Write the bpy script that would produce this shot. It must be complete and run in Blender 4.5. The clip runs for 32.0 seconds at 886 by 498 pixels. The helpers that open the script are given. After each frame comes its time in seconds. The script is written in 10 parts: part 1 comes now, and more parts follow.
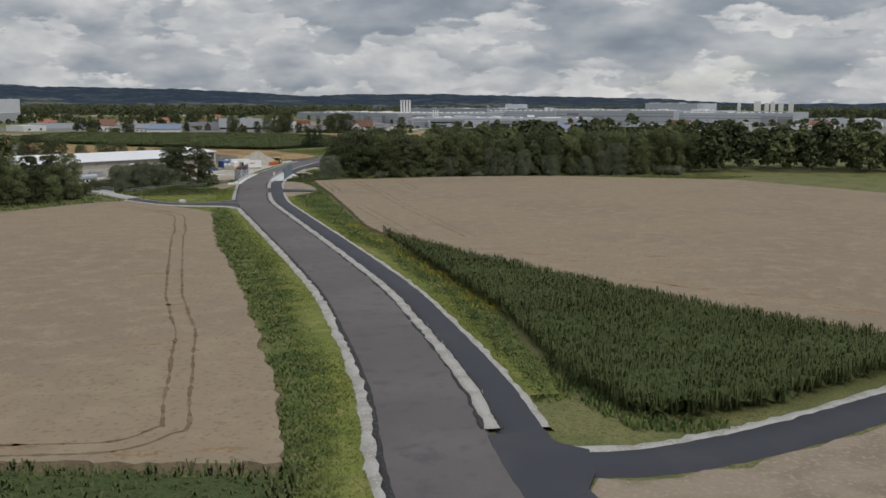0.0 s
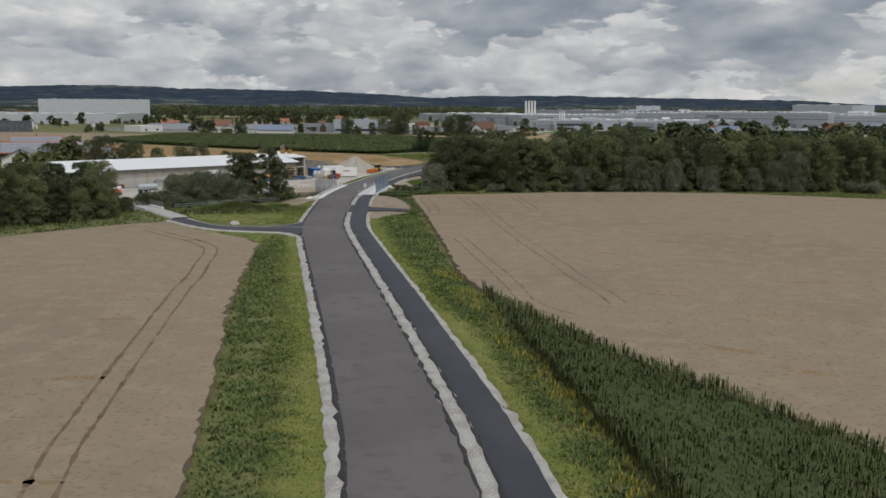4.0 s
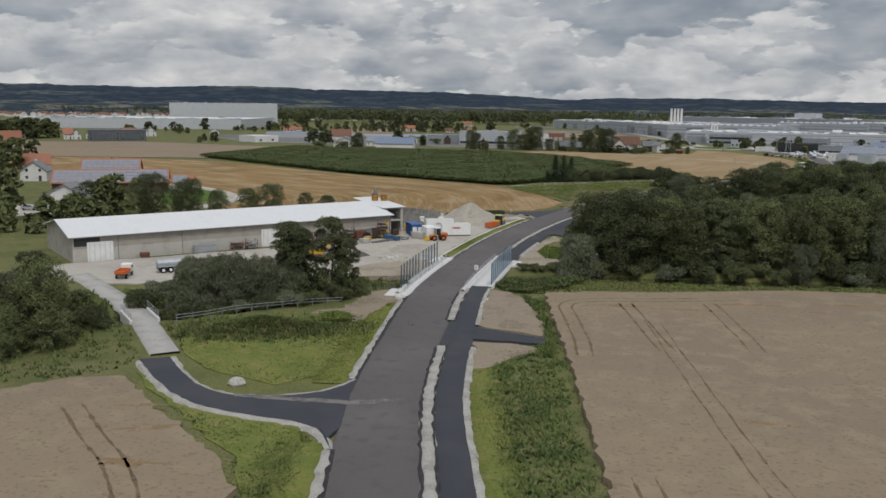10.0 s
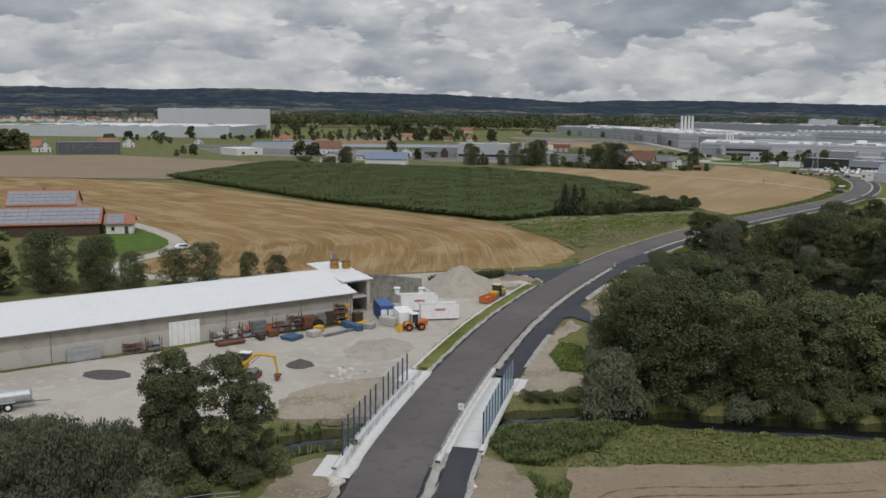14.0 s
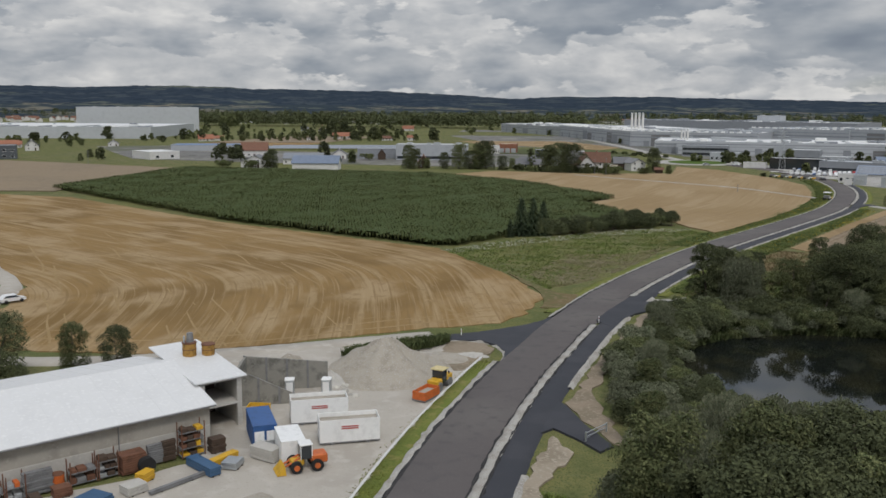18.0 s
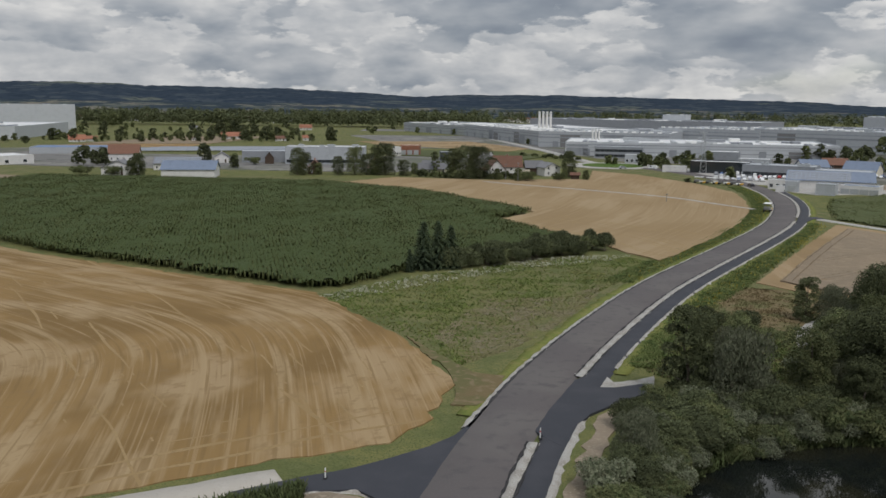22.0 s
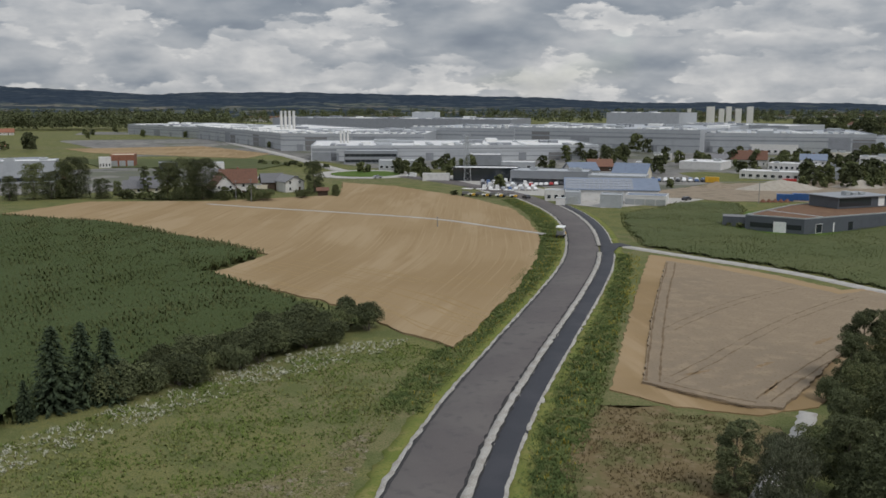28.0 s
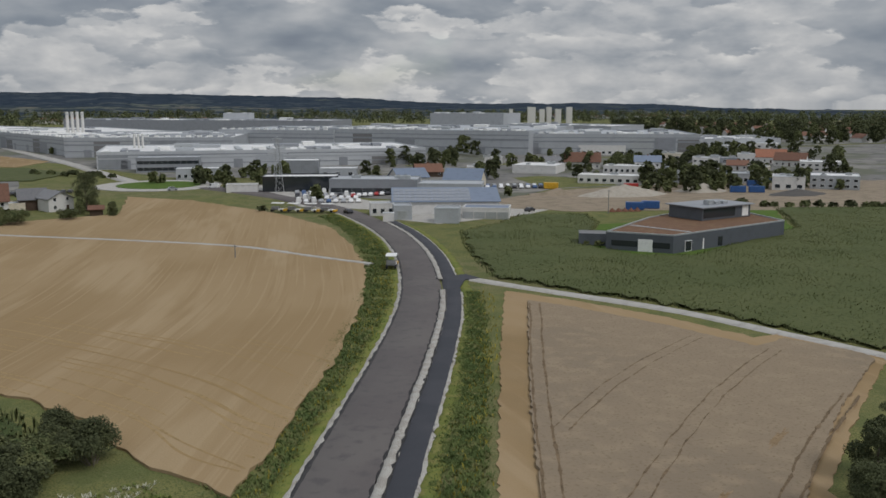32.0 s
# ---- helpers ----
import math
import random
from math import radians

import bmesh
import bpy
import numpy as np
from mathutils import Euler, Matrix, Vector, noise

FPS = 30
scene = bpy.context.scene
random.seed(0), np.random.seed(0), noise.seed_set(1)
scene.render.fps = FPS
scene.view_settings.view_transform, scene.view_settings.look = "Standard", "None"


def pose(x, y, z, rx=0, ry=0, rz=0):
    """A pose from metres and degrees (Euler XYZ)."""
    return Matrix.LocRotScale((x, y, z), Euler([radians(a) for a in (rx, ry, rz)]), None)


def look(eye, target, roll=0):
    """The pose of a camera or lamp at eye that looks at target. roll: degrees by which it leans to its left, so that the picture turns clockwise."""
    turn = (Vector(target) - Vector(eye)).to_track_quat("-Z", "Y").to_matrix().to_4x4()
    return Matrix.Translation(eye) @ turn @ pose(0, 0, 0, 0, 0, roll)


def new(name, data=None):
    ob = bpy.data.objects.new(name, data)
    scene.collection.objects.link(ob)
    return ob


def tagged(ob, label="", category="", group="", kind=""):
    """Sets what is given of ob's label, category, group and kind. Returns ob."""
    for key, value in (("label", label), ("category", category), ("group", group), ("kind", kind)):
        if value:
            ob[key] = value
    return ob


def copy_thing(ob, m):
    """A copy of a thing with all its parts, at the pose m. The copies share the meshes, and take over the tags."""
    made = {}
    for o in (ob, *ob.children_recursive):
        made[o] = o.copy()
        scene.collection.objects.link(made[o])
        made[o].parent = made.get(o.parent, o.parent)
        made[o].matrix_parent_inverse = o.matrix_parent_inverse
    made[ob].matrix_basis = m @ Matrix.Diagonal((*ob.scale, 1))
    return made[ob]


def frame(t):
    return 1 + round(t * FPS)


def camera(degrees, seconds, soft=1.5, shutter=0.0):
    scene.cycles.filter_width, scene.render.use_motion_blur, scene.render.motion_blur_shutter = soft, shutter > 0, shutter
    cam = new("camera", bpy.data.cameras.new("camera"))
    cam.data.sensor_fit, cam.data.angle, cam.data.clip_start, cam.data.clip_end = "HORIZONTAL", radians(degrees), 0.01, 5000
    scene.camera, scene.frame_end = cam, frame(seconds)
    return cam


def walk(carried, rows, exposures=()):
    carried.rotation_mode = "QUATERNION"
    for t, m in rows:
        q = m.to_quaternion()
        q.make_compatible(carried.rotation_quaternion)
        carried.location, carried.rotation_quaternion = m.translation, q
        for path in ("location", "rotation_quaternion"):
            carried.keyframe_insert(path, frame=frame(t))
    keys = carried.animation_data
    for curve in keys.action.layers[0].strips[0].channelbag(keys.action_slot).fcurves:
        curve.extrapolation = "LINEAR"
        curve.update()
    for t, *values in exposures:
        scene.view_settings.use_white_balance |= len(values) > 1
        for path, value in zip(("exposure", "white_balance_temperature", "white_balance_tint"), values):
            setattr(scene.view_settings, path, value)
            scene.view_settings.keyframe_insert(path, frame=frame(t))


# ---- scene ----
EXPOSURES = [(0.0, 0.0), (29.5, 0.0), (32.0, -0.15)]
cam = camera(53.1, 32.0, soft=1.6)
PATH = [
    (0, (0.00, 0.00, 22.03), (0.00, 49.36, 14.04), 0.12),
    (1, (0.33, 11.80, 21.96), (-1.28, 61.13, 13.98), 0.23),
    (2, (-0.01, 24.78, 21.73), (-3.92, 73.99, 13.82), 0.47),
    (2.5, (-0.22, 33.10, 21.32), (-5.20, 82.21, 13.35), 0.11),
    (4.5, (-1.53, 57.31, 20.86), (-9.29, 106.08, 13.00), 0.40),
    (5, (-2.09, 63.15, 20.75), (-11.18, 111.68, 12.90), 0.42),
    (6, (-3.46, 73.95, 20.79), (-15.30, 121.89, 12.94), 0.49),
    (7, (-5.79, 85.77, 20.84), (-18.87, 133.38, 13.01), 0.44),
    (8, (-8.73, 98.44, 21.98), (-22.23, 145.94, 14.12), 0.49),
    (9, (-11.89, 111.40, 25.23), (-25.80, 158.76, 17.25), 0.47),
    (10, (-14.61, 123.42, 28.51), (-28.54, 170.78, 20.58), 0.60),
    (11, (-17.82, 137.22, 30.89), (-31.76, 184.58, 23.02), 0.66),
    (12, (-20.39, 148.69, 33.78), (-34.36, 196.05, 25.90), 0.65),
    (13, (-22.73, 160.60, 35.30), (-36.76, 207.94, 27.41), 0.55),
    (14, (-25.52, 173.40, 35.15), (-39.56, 220.74, 27.27), 0.58),
    (14.5, (-26.90, 179.56, 35.32), (-40.94, 226.89, 27.42), 0.51),
    (16.5, (-33.23, 206.03, 35.49), (-47.00, 253.43, 27.51), 0.45),
    (17, (-34.70, 212.62, 35.59), (-47.94, 260.17, 27.61), 0.52),
    (18, (-37.50, 226.59, 35.54), (-48.50, 274.70, 27.52), 0.35),
    (19, (-39.42, 239.90, 35.64), (-47.77, 288.54, 27.62), 0.39),
    (20, (-41.24, 253.63, 35.31), (-48.82, 302.39, 27.29), 0.49),
    (21, (-42.73, 265.76, 35.66), (-50.11, 314.55, 27.59), 0.64),
    (22, (-44.05, 279.08, 35.79), (-49.82, 328.08, 27.69), 0.54),
    (23, (-44.69, 292.44, 35.71), (-47.99, 341.68, 27.62), 0.48),
    (24, (-44.85, 305.40, 35.87), (-46.65, 354.71, 27.76), 0.47),
    (25, (-44.67, 319.20, 36.26), (-43.55, 368.52, 28.10), 0.40),
    (25.5, (-45.29, 324.00, 36.70), (-43.05, 373.28, 28.55), 0.27),
    (27.5, (-41.85, 350.45, 37.36), (-34.99, 399.29, 29.17), 0.01),
    (28, (-40.50, 357.49, 37.29), (-32.55, 406.17, 29.08), 0.06),
    (29, (-37.57, 370.23, 37.40), (-27.49, 418.51, 29.21), -0.09),
    (30, (-34.28, 382.89, 37.73), (-22.27, 430.71, 29.43), -0.27),
    (31, (-30.14, 395.21, 37.69), (-15.63, 442.32, 29.32), -0.33),
    (32, (-26.56, 407.66, 36.26), (-9.15, 453.82, 28.12), 0.07),
]
walk(cam, [(t, look(eye, target, roll)) for t, eye, target, roll in PATH], EXPOSURES)

# ---- sky and sun ----
SUN_ELEVATION, SUN_TURN = 52.0, 150.0
world = bpy.data.worlds.new("overcast_sky")
scene.world = world
world.use_nodes = True
wn = world.node_tree.nodes
wl = world.node_tree.links
wn.clear()


def wnode(kind, **values):
    n = wn.new(kind)
    for key, value in values.items():
        n.inputs[key].default_value = value
    return n


def wmath(op, a, b=None, clamp=False):
    n = wn.new("ShaderNodeMath")
    n.operation, n.use_clamp = op, clamp
    for i, v in enumerate((a, b)):
        if v is None:
            continue
        if isinstance(v, (int, float)):
            n.inputs[i].default_value = v
        else:
            wl.new(v, n.inputs[i])
    return n.outputs[0]


def wramp(value, stops):
    n = wn.new("ShaderNodeValToRGB")
    els = n.color_ramp.elements
    while len(els) < len(stops):
        els.new(0.5)
    for e, (p, c) in zip(els, stops):
        e.position, e.color = p, (*c, 1)
    wl.new(value, n.inputs[0])
    return n.outputs[0]


def wmix(fac, a, b):
    n = wn.new("ShaderNodeMix")
    n.data_type = "RGBA"
    for socket, v in ((n.inputs[0], fac), (n.inputs[6], a), (n.inputs[7], b)):
        if isinstance(v, (int, float)):
            socket.default_value = v
        elif isinstance(v, tuple):
            socket.default_value = (*v, 1)
        else:
            wl.new(v, socket)
    return n.outputs[2]


coords = wn.new("ShaderNodeTexCoord").outputs["Generated"]
split = wn.new("ShaderNodeSeparateXYZ")
wl.new(coords, split.inputs[0])
up = wmath("MAXIMUM", split.outputs[2], 0.0)


def cloud_noise(lift, scale, detail, rough, seed_w, squash):
    """Cloud noise on the sky dome, flattened so that heaps lie level; lift looks it up a little higher."""
    join = wn.new("ShaderNodeCombineXYZ")
    wl.new(split.outputs[0], join.inputs[0])
    wl.new(split.outputs[1], join.inputs[1])
    wl.new(wmath("MULTIPLY", wmath("ADD", up, lift), squash), join.inputs[2])
    n = wn.new("ShaderNodeTexNoise")
    n.noise_dimensions = "4D"
    wl.new(join.outputs[0], n.inputs["Vector"])
    n.inputs["W"].default_value = seed_w
    n.inputs["Scale"].default_value, n.inputs["Detail"].default_value, n.inputs["Roughness"].default_value = scale, detail, rough
    return n.outputs[0]


def smooth(value, low, high):
    n = wn.new("ShaderNodeMapRange")
    n.interpolation_type = "SMOOTHSTEP"
    n.inputs[1].default_value, n.inputs[2].default_value = low, high
    wl.new(value, n.inputs[0])
    return n.outputs[0]


def heap_tone(lift, scale, seed_w, squash, base, drop, crest):
    """Tone of one layer of heaped clouds (dark level base, light crest) and its cover."""
    here = cloud_noise(0.0, scale, 6.0, 0.55, seed_w, squash)
    over = cloud_noise(lift, scale, 4.0, 0.5, seed_w, squash)
    tone = wmath("ADD", wmath("MULTIPLY", wmath("SUBTRACT", here, over), crest), wmath("SUBTRACT", base, wmath("MULTIPLY", wmath("SUBTRACT", here, 0.5), drop)))
    return tone, here


heaps = cloud_noise(0.0, 3.6, 3.0, 0.48, 3.1, 2.0)
bright = cloud_noise(0.0, 17.0, 5.0, 0.55, 7.7, 2.3)
back_tone = wmath("ADD", 0.70, wmath("ADD", wmath("MULTIPLY", wmath("SUBTRACT", bright, 0.5), 0.8), wmath("MULTIPLY", wmath("SUBTRACT", 0.5, heaps), 0.6)))
mid_tone, mid_here = heap_tone(0.012, 10.0, 5.2, 2.6, 0.64, 1.2, 1.5)
front_tone, front_here = heap_tone(0.018, 6.5, 9.4, 2.8, 0.53, 1.1, 1.6)


def wblend(fac, a, b):
    n = wn.new("ShaderNodeMix")
    for socket, v in ((n.inputs[0], fac), (n.inputs[2], a), (n.inputs[3], b)):
        wl.new(v, socket)
    return n.outputs[0]


low_down = smooth(up, 0.02, 0.075)
tone = wblend(smooth(mid_here, 0.49, 0.53), back_tone, mid_tone)
tone = wblend(wmath("MULTIPLY", smooth(front_here, 0.50, 0.535), low_down), tone, wmath("ADD", front_tone, wmath("MULTIPLY", wmath("SUBTRACT", bright, 0.5), 0.25)))
clouds = wramp(tone, [(0.18, (0.170, 0.200, 0.248)), (0.38, (0.248, 0.280, 0.322)), (0.54, (0.356, 0.380, 0.410)), (0.70, (0.496, 0.506, 0.518)), (0.92, (0.73, 0.72, 0.70))])
deck = wmath("SUBTRACT", heaps, wmath("MULTIPLY", smooth(up, 0.13, 0.30), 0.10))
sky = wn.new("ShaderNodeTexSky")
sky.sky_type, sky.sun_disc = "NISHITA", False
sky.sun_elevation, sky.sun_rotation = radians(SUN_ELEVATION), radians(SUN_TURN)
scaled = wn.new("ShaderNodeVectorMath")
scaled.operation = "SCALE"
wl.new(sky.outputs[0], scaled.inputs[0])
scaled.inputs["Scale"].default_value = 0.10
cover = wramp(deck, [(0.30, (0.45, 0.45, 0.45)), (0.40, (1.0, 1.0, 1.0))])
grow = wn.new("ShaderNodeVectorMath")
grow.operation = "SCALE"
wl.new(wmix(cover, scaled.outputs[0], clouds), grow.inputs[0])
wl.new(wmath("ADD", 0.97, wmath("MULTIPLY", up, 0.95)), grow.inputs["Scale"])
final = grow.outputs[0]
back = wnode("ShaderNodeBackground", Strength=1.0)
wl.new(final, back.inputs[0])
wl.new(back.outputs[0], wn.new("ShaderNodeOutputWorld").inputs[0])

sun = new("sun", bpy.data.lights.new("sun", "SUN"))
sun.data.energy, sun.data.angle, sun.data.color = 1.35, radians(14), (1.0, 0.965, 0.935)
_e, _a = radians(SUN_ELEVATION), radians(SUN_TURN)
sun.matrix_world = look((math.sin(_a) * 400, math.cos(_a) * 400, 500), (math.sin(_a) * 400 - math.sin(_a) * math.cos(_e), math.cos(_a) * 400 - math.cos(_a) * math.cos(_e), 500 - math.sin(_e)))

# ---- materials ----
def material(name, base, rough=0.8, metal=0.0, spots=(), bump=(), coords="Object", random=0.0, island=0.0, spec=0.3, alpha_sub=0.0, stripes=None, transmission=0.0):
    """spots: (scale, colour, low, high, detail[, stretch]) blended one over another; bump: (scale, strength, distance);
    stripes: (turn in degrees, wavelength, colour, amount, distortion)."""
    m = bpy.data.materials.new(name)
    m.use_nodes = True
    nodes, links = m.node_tree.nodes, m.node_tree.links
    bsdf = nodes["Principled BSDF"]
    bsdf.inputs["Roughness"].default_value, bsdf.inputs["Metallic"].default_value = rough, metal
    bsdf.inputs["Specular IOR Level"].default_value = spec
    bsdf.inputs["Transmission Weight"].default_value = transmission
    src = nodes.new("ShaderNodeNewGeometry").outputs["Position"] if coords == "World" else nodes.new("ShaderNodeTexCoord").outputs[coords]

    def mixed(fac, a, b, mode="MIX"):
        n = nodes.new("ShaderNodeMix")
        n.data_type, n.blend_type = "RGBA", mode
        for socket, v in ((n.inputs[0], fac), (n.inputs[6], a), (n.inputs[7], b)):
            if isinstance(v, (int, float)):
                socket.default_value = v
            elif isinstance(v, tuple):
                socket.default_value = (*v, 1)
            else:
                links.new(v, socket)
        return n.outputs[2]

    def ranged(value, low, high, to_low=0.0, to_high=1.0):
        n = nodes.new("ShaderNodeMapRange")
        n.interpolation_type = "SMOOTHSTEP"
        n.inputs[1].default_value, n.inputs[2].default_value = low, high
        n.inputs[3].default_value, n.inputs[4].default_value = to_low, to_high
        links.new(value, n.inputs[0])
        return n.outputs[0]

    def noised(scale, detail, stretch=None, turn=0.0):
        n = nodes.new("ShaderNodeTexNoise")
        n.inputs["Scale"].default_value, n.inputs["Detail"].default_value = scale, detail
        if stretch:
            mp = nodes.new("ShaderNodeMapping")
            mp.inputs["Scale"].default_value, mp.inputs["Rotation"].default_value = stretch, (0, 0, radians(turn))
            links.new(src, mp.inputs[0])
            links.new(mp.outputs[0], n.inputs["Vector"])
        else:
            links.new(src, n.inputs["Vector"])
        return n.outputs[0]

    colour = base
    for scale, tone, low, high, detail, *more in spots:
        colour = mixed(ranged(noised(scale, detail, *more), low, high), colour, tone)
    if stripes:
        turn, wave, tone, amount, distortion = stripes
        mp = nodes.new("ShaderNodeMapping")
        mp.inputs["Rotation"].default_value = (0, 0, radians(turn))
        links.new(src, mp.inputs[0])
        w = nodes.new("ShaderNodeTexWave")
        w.inputs["Scale"].default_value, w.inputs["Distortion"].default_value = 6.2832 / wave / 20, distortion
        w.inputs["Detail"].default_value, w.inputs["Detail Scale"].default_value = 3.0, 0.4
        links.new(mp.outputs[0], w.inputs["Vector"])
        colour = mixed(ranged(w.outputs["Fac"], 0.2, 0.9, 0.0, amount), colour, tone)
    for amount, socket in ((random, ("ShaderNodeObjectInfo", "Random")), (island, ("ShaderNodeNewGeometry", "Random Per Island"))):
        if amount:
            n = nodes.new("ShaderNodeHueSaturation")
            n.inputs["Saturation"].default_value = 1.0
            links.new(ranged(nodes.new(socket[0]).outputs[socket[1]], 0, 1, 1 - amount, 1 + amount), n.inputs["Value"])
            if isinstance(colour, tuple):
                n.inputs["Color"].default_value = (*colour, 1)
            else:
                links.new(colour, n.inputs["Color"])
            colour = n.outputs[0]
    if isinstance(colour, tuple):
        bsdf.inputs["Base Color"].default_value = (*colour, 1)
    else:
        links.new(colour, bsdf.inputs["Base Color"])
    normal = None
    for scale, strength, distance in bump:
        b = nodes.new("ShaderNodeBump")
        b.inputs["Strength"].default_value, b.inputs["Distance"].default_value = strength, distance
        links.new(noised(scale, 4.0), b.inputs["Height"])
        if normal:
            links.new(normal, b.inputs["Normal"])
        normal = b.outputs[0]
    if normal:
        links.new(normal, bsdf.inputs["Normal"])
    if alpha_sub:
        bsdf.inputs["Subsurface Weight"].default_value = alpha_sub
    return m


GRASS = material("meadow_grass", (0.168, 0.165, 0.062), 0.95, spots=[(0.02, (0.178, 0.164, 0.080), 0.45, 0.60, 4), (0.16, (0.118, 0.132, 0.050), 0.45, 0.62, 5), (0.9, (0.145, 0.150, 0.065), 0.5, 0.72, 5), (5.0, (0.085, 0.10, 0.036), 0.48, 0.64, 4)], bump=[(3.0, 0.8, 0.2), (0.6, 0.4, 0.3)], coords="World", spec=0.1)
WHEAT = material("ripe_wheat", (0.255, 0.200, 0.138), 0.95, spots=[(0.03, (0.230, 0.183, 0.130), 0.45, 0.60, 3), (0.35, (0.280, 0.222, 0.152), 0.45, 0.70, 4), (2.2, (0.195, 0.150, 0.098), 0.52, 0.72, 4)], bump=[(5.0, 0.6, 0.12), (0.5, 0.35, 0.35)], coords="World", spec=0.1)
STUBBLE = material("cut_stubble", (0.250, 0.160, 0.066), 0.95, bump=[(4.0, 0.5, 0.08)], coords="World", spec=0.1)


def harvest_streaks(m, places, tones):
    """Straw streaks that run along the curved harvest lines of a field: middle, heading in degrees, bend, width of the bend."""
    (cx, cy), turn, bend, soft = places
    nodes, links = m.node_tree.nodes, m.node_tree.links

    def calc(op, a, b=0.0):
        n = nodes.new("ShaderNodeMath")
        n.operation = op
        for socket, v in zip(n.inputs, (a, b)):
            if isinstance(v, (int, float)):
                socket.default_value = v
            else:
                links.new(v, socket)
        return n.outputs[0]

    mp = nodes.new("ShaderNodeMapping")
    mp.vector_type = "TEXTURE"
    mp.inputs["Location"].default_value, mp.inputs["Rotation"].default_value = (cx, cy, 0), (0, 0, radians(turn))
    links.new(nodes.new("ShaderNodeNewGeometry").outputs["Position"], mp.inputs[0])
    sep = nodes.new("ShaderNodeSeparateXYZ")
    links.new(mp.outputs[0], sep.inputs[0])
    u, v = sep.outputs[0], sep.outputs[1]
    row = calc("ADD", v, calc("MULTIPLY", calc("SUBTRACT", calc("SQRT", calc("ADD", calc("MULTIPLY", u, u), soft * soft)), soft), bend))
    colour = nodes["Principled BSDF"].inputs["Base Color"].default_value[:3]
    for k, (across, along, tone, low, high, amount) in enumerate(tones):
        vec = nodes.new("ShaderNodeCombineXYZ")
        links.new(calc("MULTIPLY", row, across), vec.inputs[0])
        links.new(calc("MULTIPLY", u, along), vec.inputs[1])
        vec.inputs[2].default_value = 7.3 * k
        noise = nodes.new("ShaderNodeTexNoise")
        noise.inputs["Scale"].default_value, noise.inputs["Detail"].default_value = 1.0, 3.0
        links.new(vec.outputs[0], noise.inputs["Vector"])
        rng_node = nodes.new("ShaderNodeMapRange")
        rng_node.interpolation_type = "SMOOTHSTEP"
        for i, w in zip((1, 2, 3, 4), (low, high, 0.0, amount)):
            rng_node.inputs[i].default_value = w
        links.new(noise.outputs[0], rng_node.inputs[0])
        mix = nodes.new("ShaderNodeMix")
        mix.data_type = "RGBA"
        links.new(rng_node.outputs[0], mix.inputs[0])
        if isinstance(colour, tuple):
            mix.inputs[6].default_value = (*colour, 1)
        else:
            links.new(colour, mix.inputs[6])
        mix.inputs[7].default_value = (*tone, 1)
        colour = mix.outputs[2]
    links.new(colour, nodes["Principled BSDF"].inputs["Base Color"])


harvest_streaks(STUBBLE, ((-110, 400), -50.3, 0.45, 18.0), [
    (0.035, 0.030, (0.190, 0.120, 0.048), 0.44, 0.60, 0.9),
    (0.10, 0.055, (0.345, 0.250, 0.140), 0.47, 0.66, 0.9),
    (0.45, 0.030, (0.350, 0.255, 0.140), 0.52, 0.66, 0.75),
    (1.5, 0.05, (0.190, 0.122, 0.052), 0.52, 0.68, 0.6),
    (2.4, 0.035, (0.375, 0.275, 0.155), 0.54, 0.70, 0.6),
    (0.5, 0.5, (0.225, 0.150, 0.072), 0.55, 0.72, 0.6)])
GOLDEN = material("pale_golden_stubble", (0.305, 0.220, 0.122), 0.95, bump=[(4.0, 0.5, 0.08)], coords="World", spec=0.1)
harvest_streaks(GOLDEN, ((10, 560), 72.0, -0.12, 20.0), [
    (0.03, 0.02, (0.268, 0.188, 0.098), 0.44, 0.62, 0.8),
    (0.12, 0.02, (0.350, 0.262, 0.155), 0.48, 0.66, 0.8),
    (0.6, 0.02, (0.262, 0.182, 0.094), 0.52, 0.68, 0.55),
    (1.4, 0.02, (0.360, 0.270, 0.160), 0.54, 0.70, 0.5)])
STRAW = material("loose_straw_rows", (0.322, 0.228, 0.115), 0.95, spots=[(0.06, (0.290, 0.200, 0.095), 0.42, 0.58, 4), (1.5, (0.265, 0.188, 0.092), 0.48, 0.66, 4)], bump=[(4.0, 0.5, 0.08)], coords="World", spec=0.1)
YELLOW = material("pale_yellow_field", (0.315, 0.228, 0.130), 0.95, spots=[(0.03, (0.245, 0.172, 0.090), 0.42, 0.62, 4), (0.3, (0.34, 0.25, 0.148), 0.5, 0.70, 4, (1.0, 0.10, 1.0), -20.0)], bump=[(4.0, 0.5, 0.08)], coords="World", stripes=(-20.0, 7.0, (0.29, 0.20, 0.10), 0.22, 2.0), spec=0.1)
CORN = material("maize_leaf", (0.080, 0.094, 0.037), 0.8, spots=[(0.03, (0.090, 0.100, 0.042), 0.42, 0.62, 4), (0.25, (0.072, 0.085, 0.033), 0.46, 0.64, 4)], coords="World", island=0.10, spec=0.08)
YOUNG = material("young_maize_leaf", (0.090, 0.106, 0.041), 0.8, spots=[(0.03, (0.105, 0.117, 0.047), 0.42, 0.62, 4), (1.2, (0.074, 0.090, 0.034), 0.48, 0.66, 4)], coords="World", island=0.10, spec=0.1)
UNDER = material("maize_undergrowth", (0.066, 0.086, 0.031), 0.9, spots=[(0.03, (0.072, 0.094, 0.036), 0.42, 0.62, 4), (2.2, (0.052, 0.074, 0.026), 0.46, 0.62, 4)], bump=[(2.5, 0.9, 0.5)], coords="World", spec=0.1)
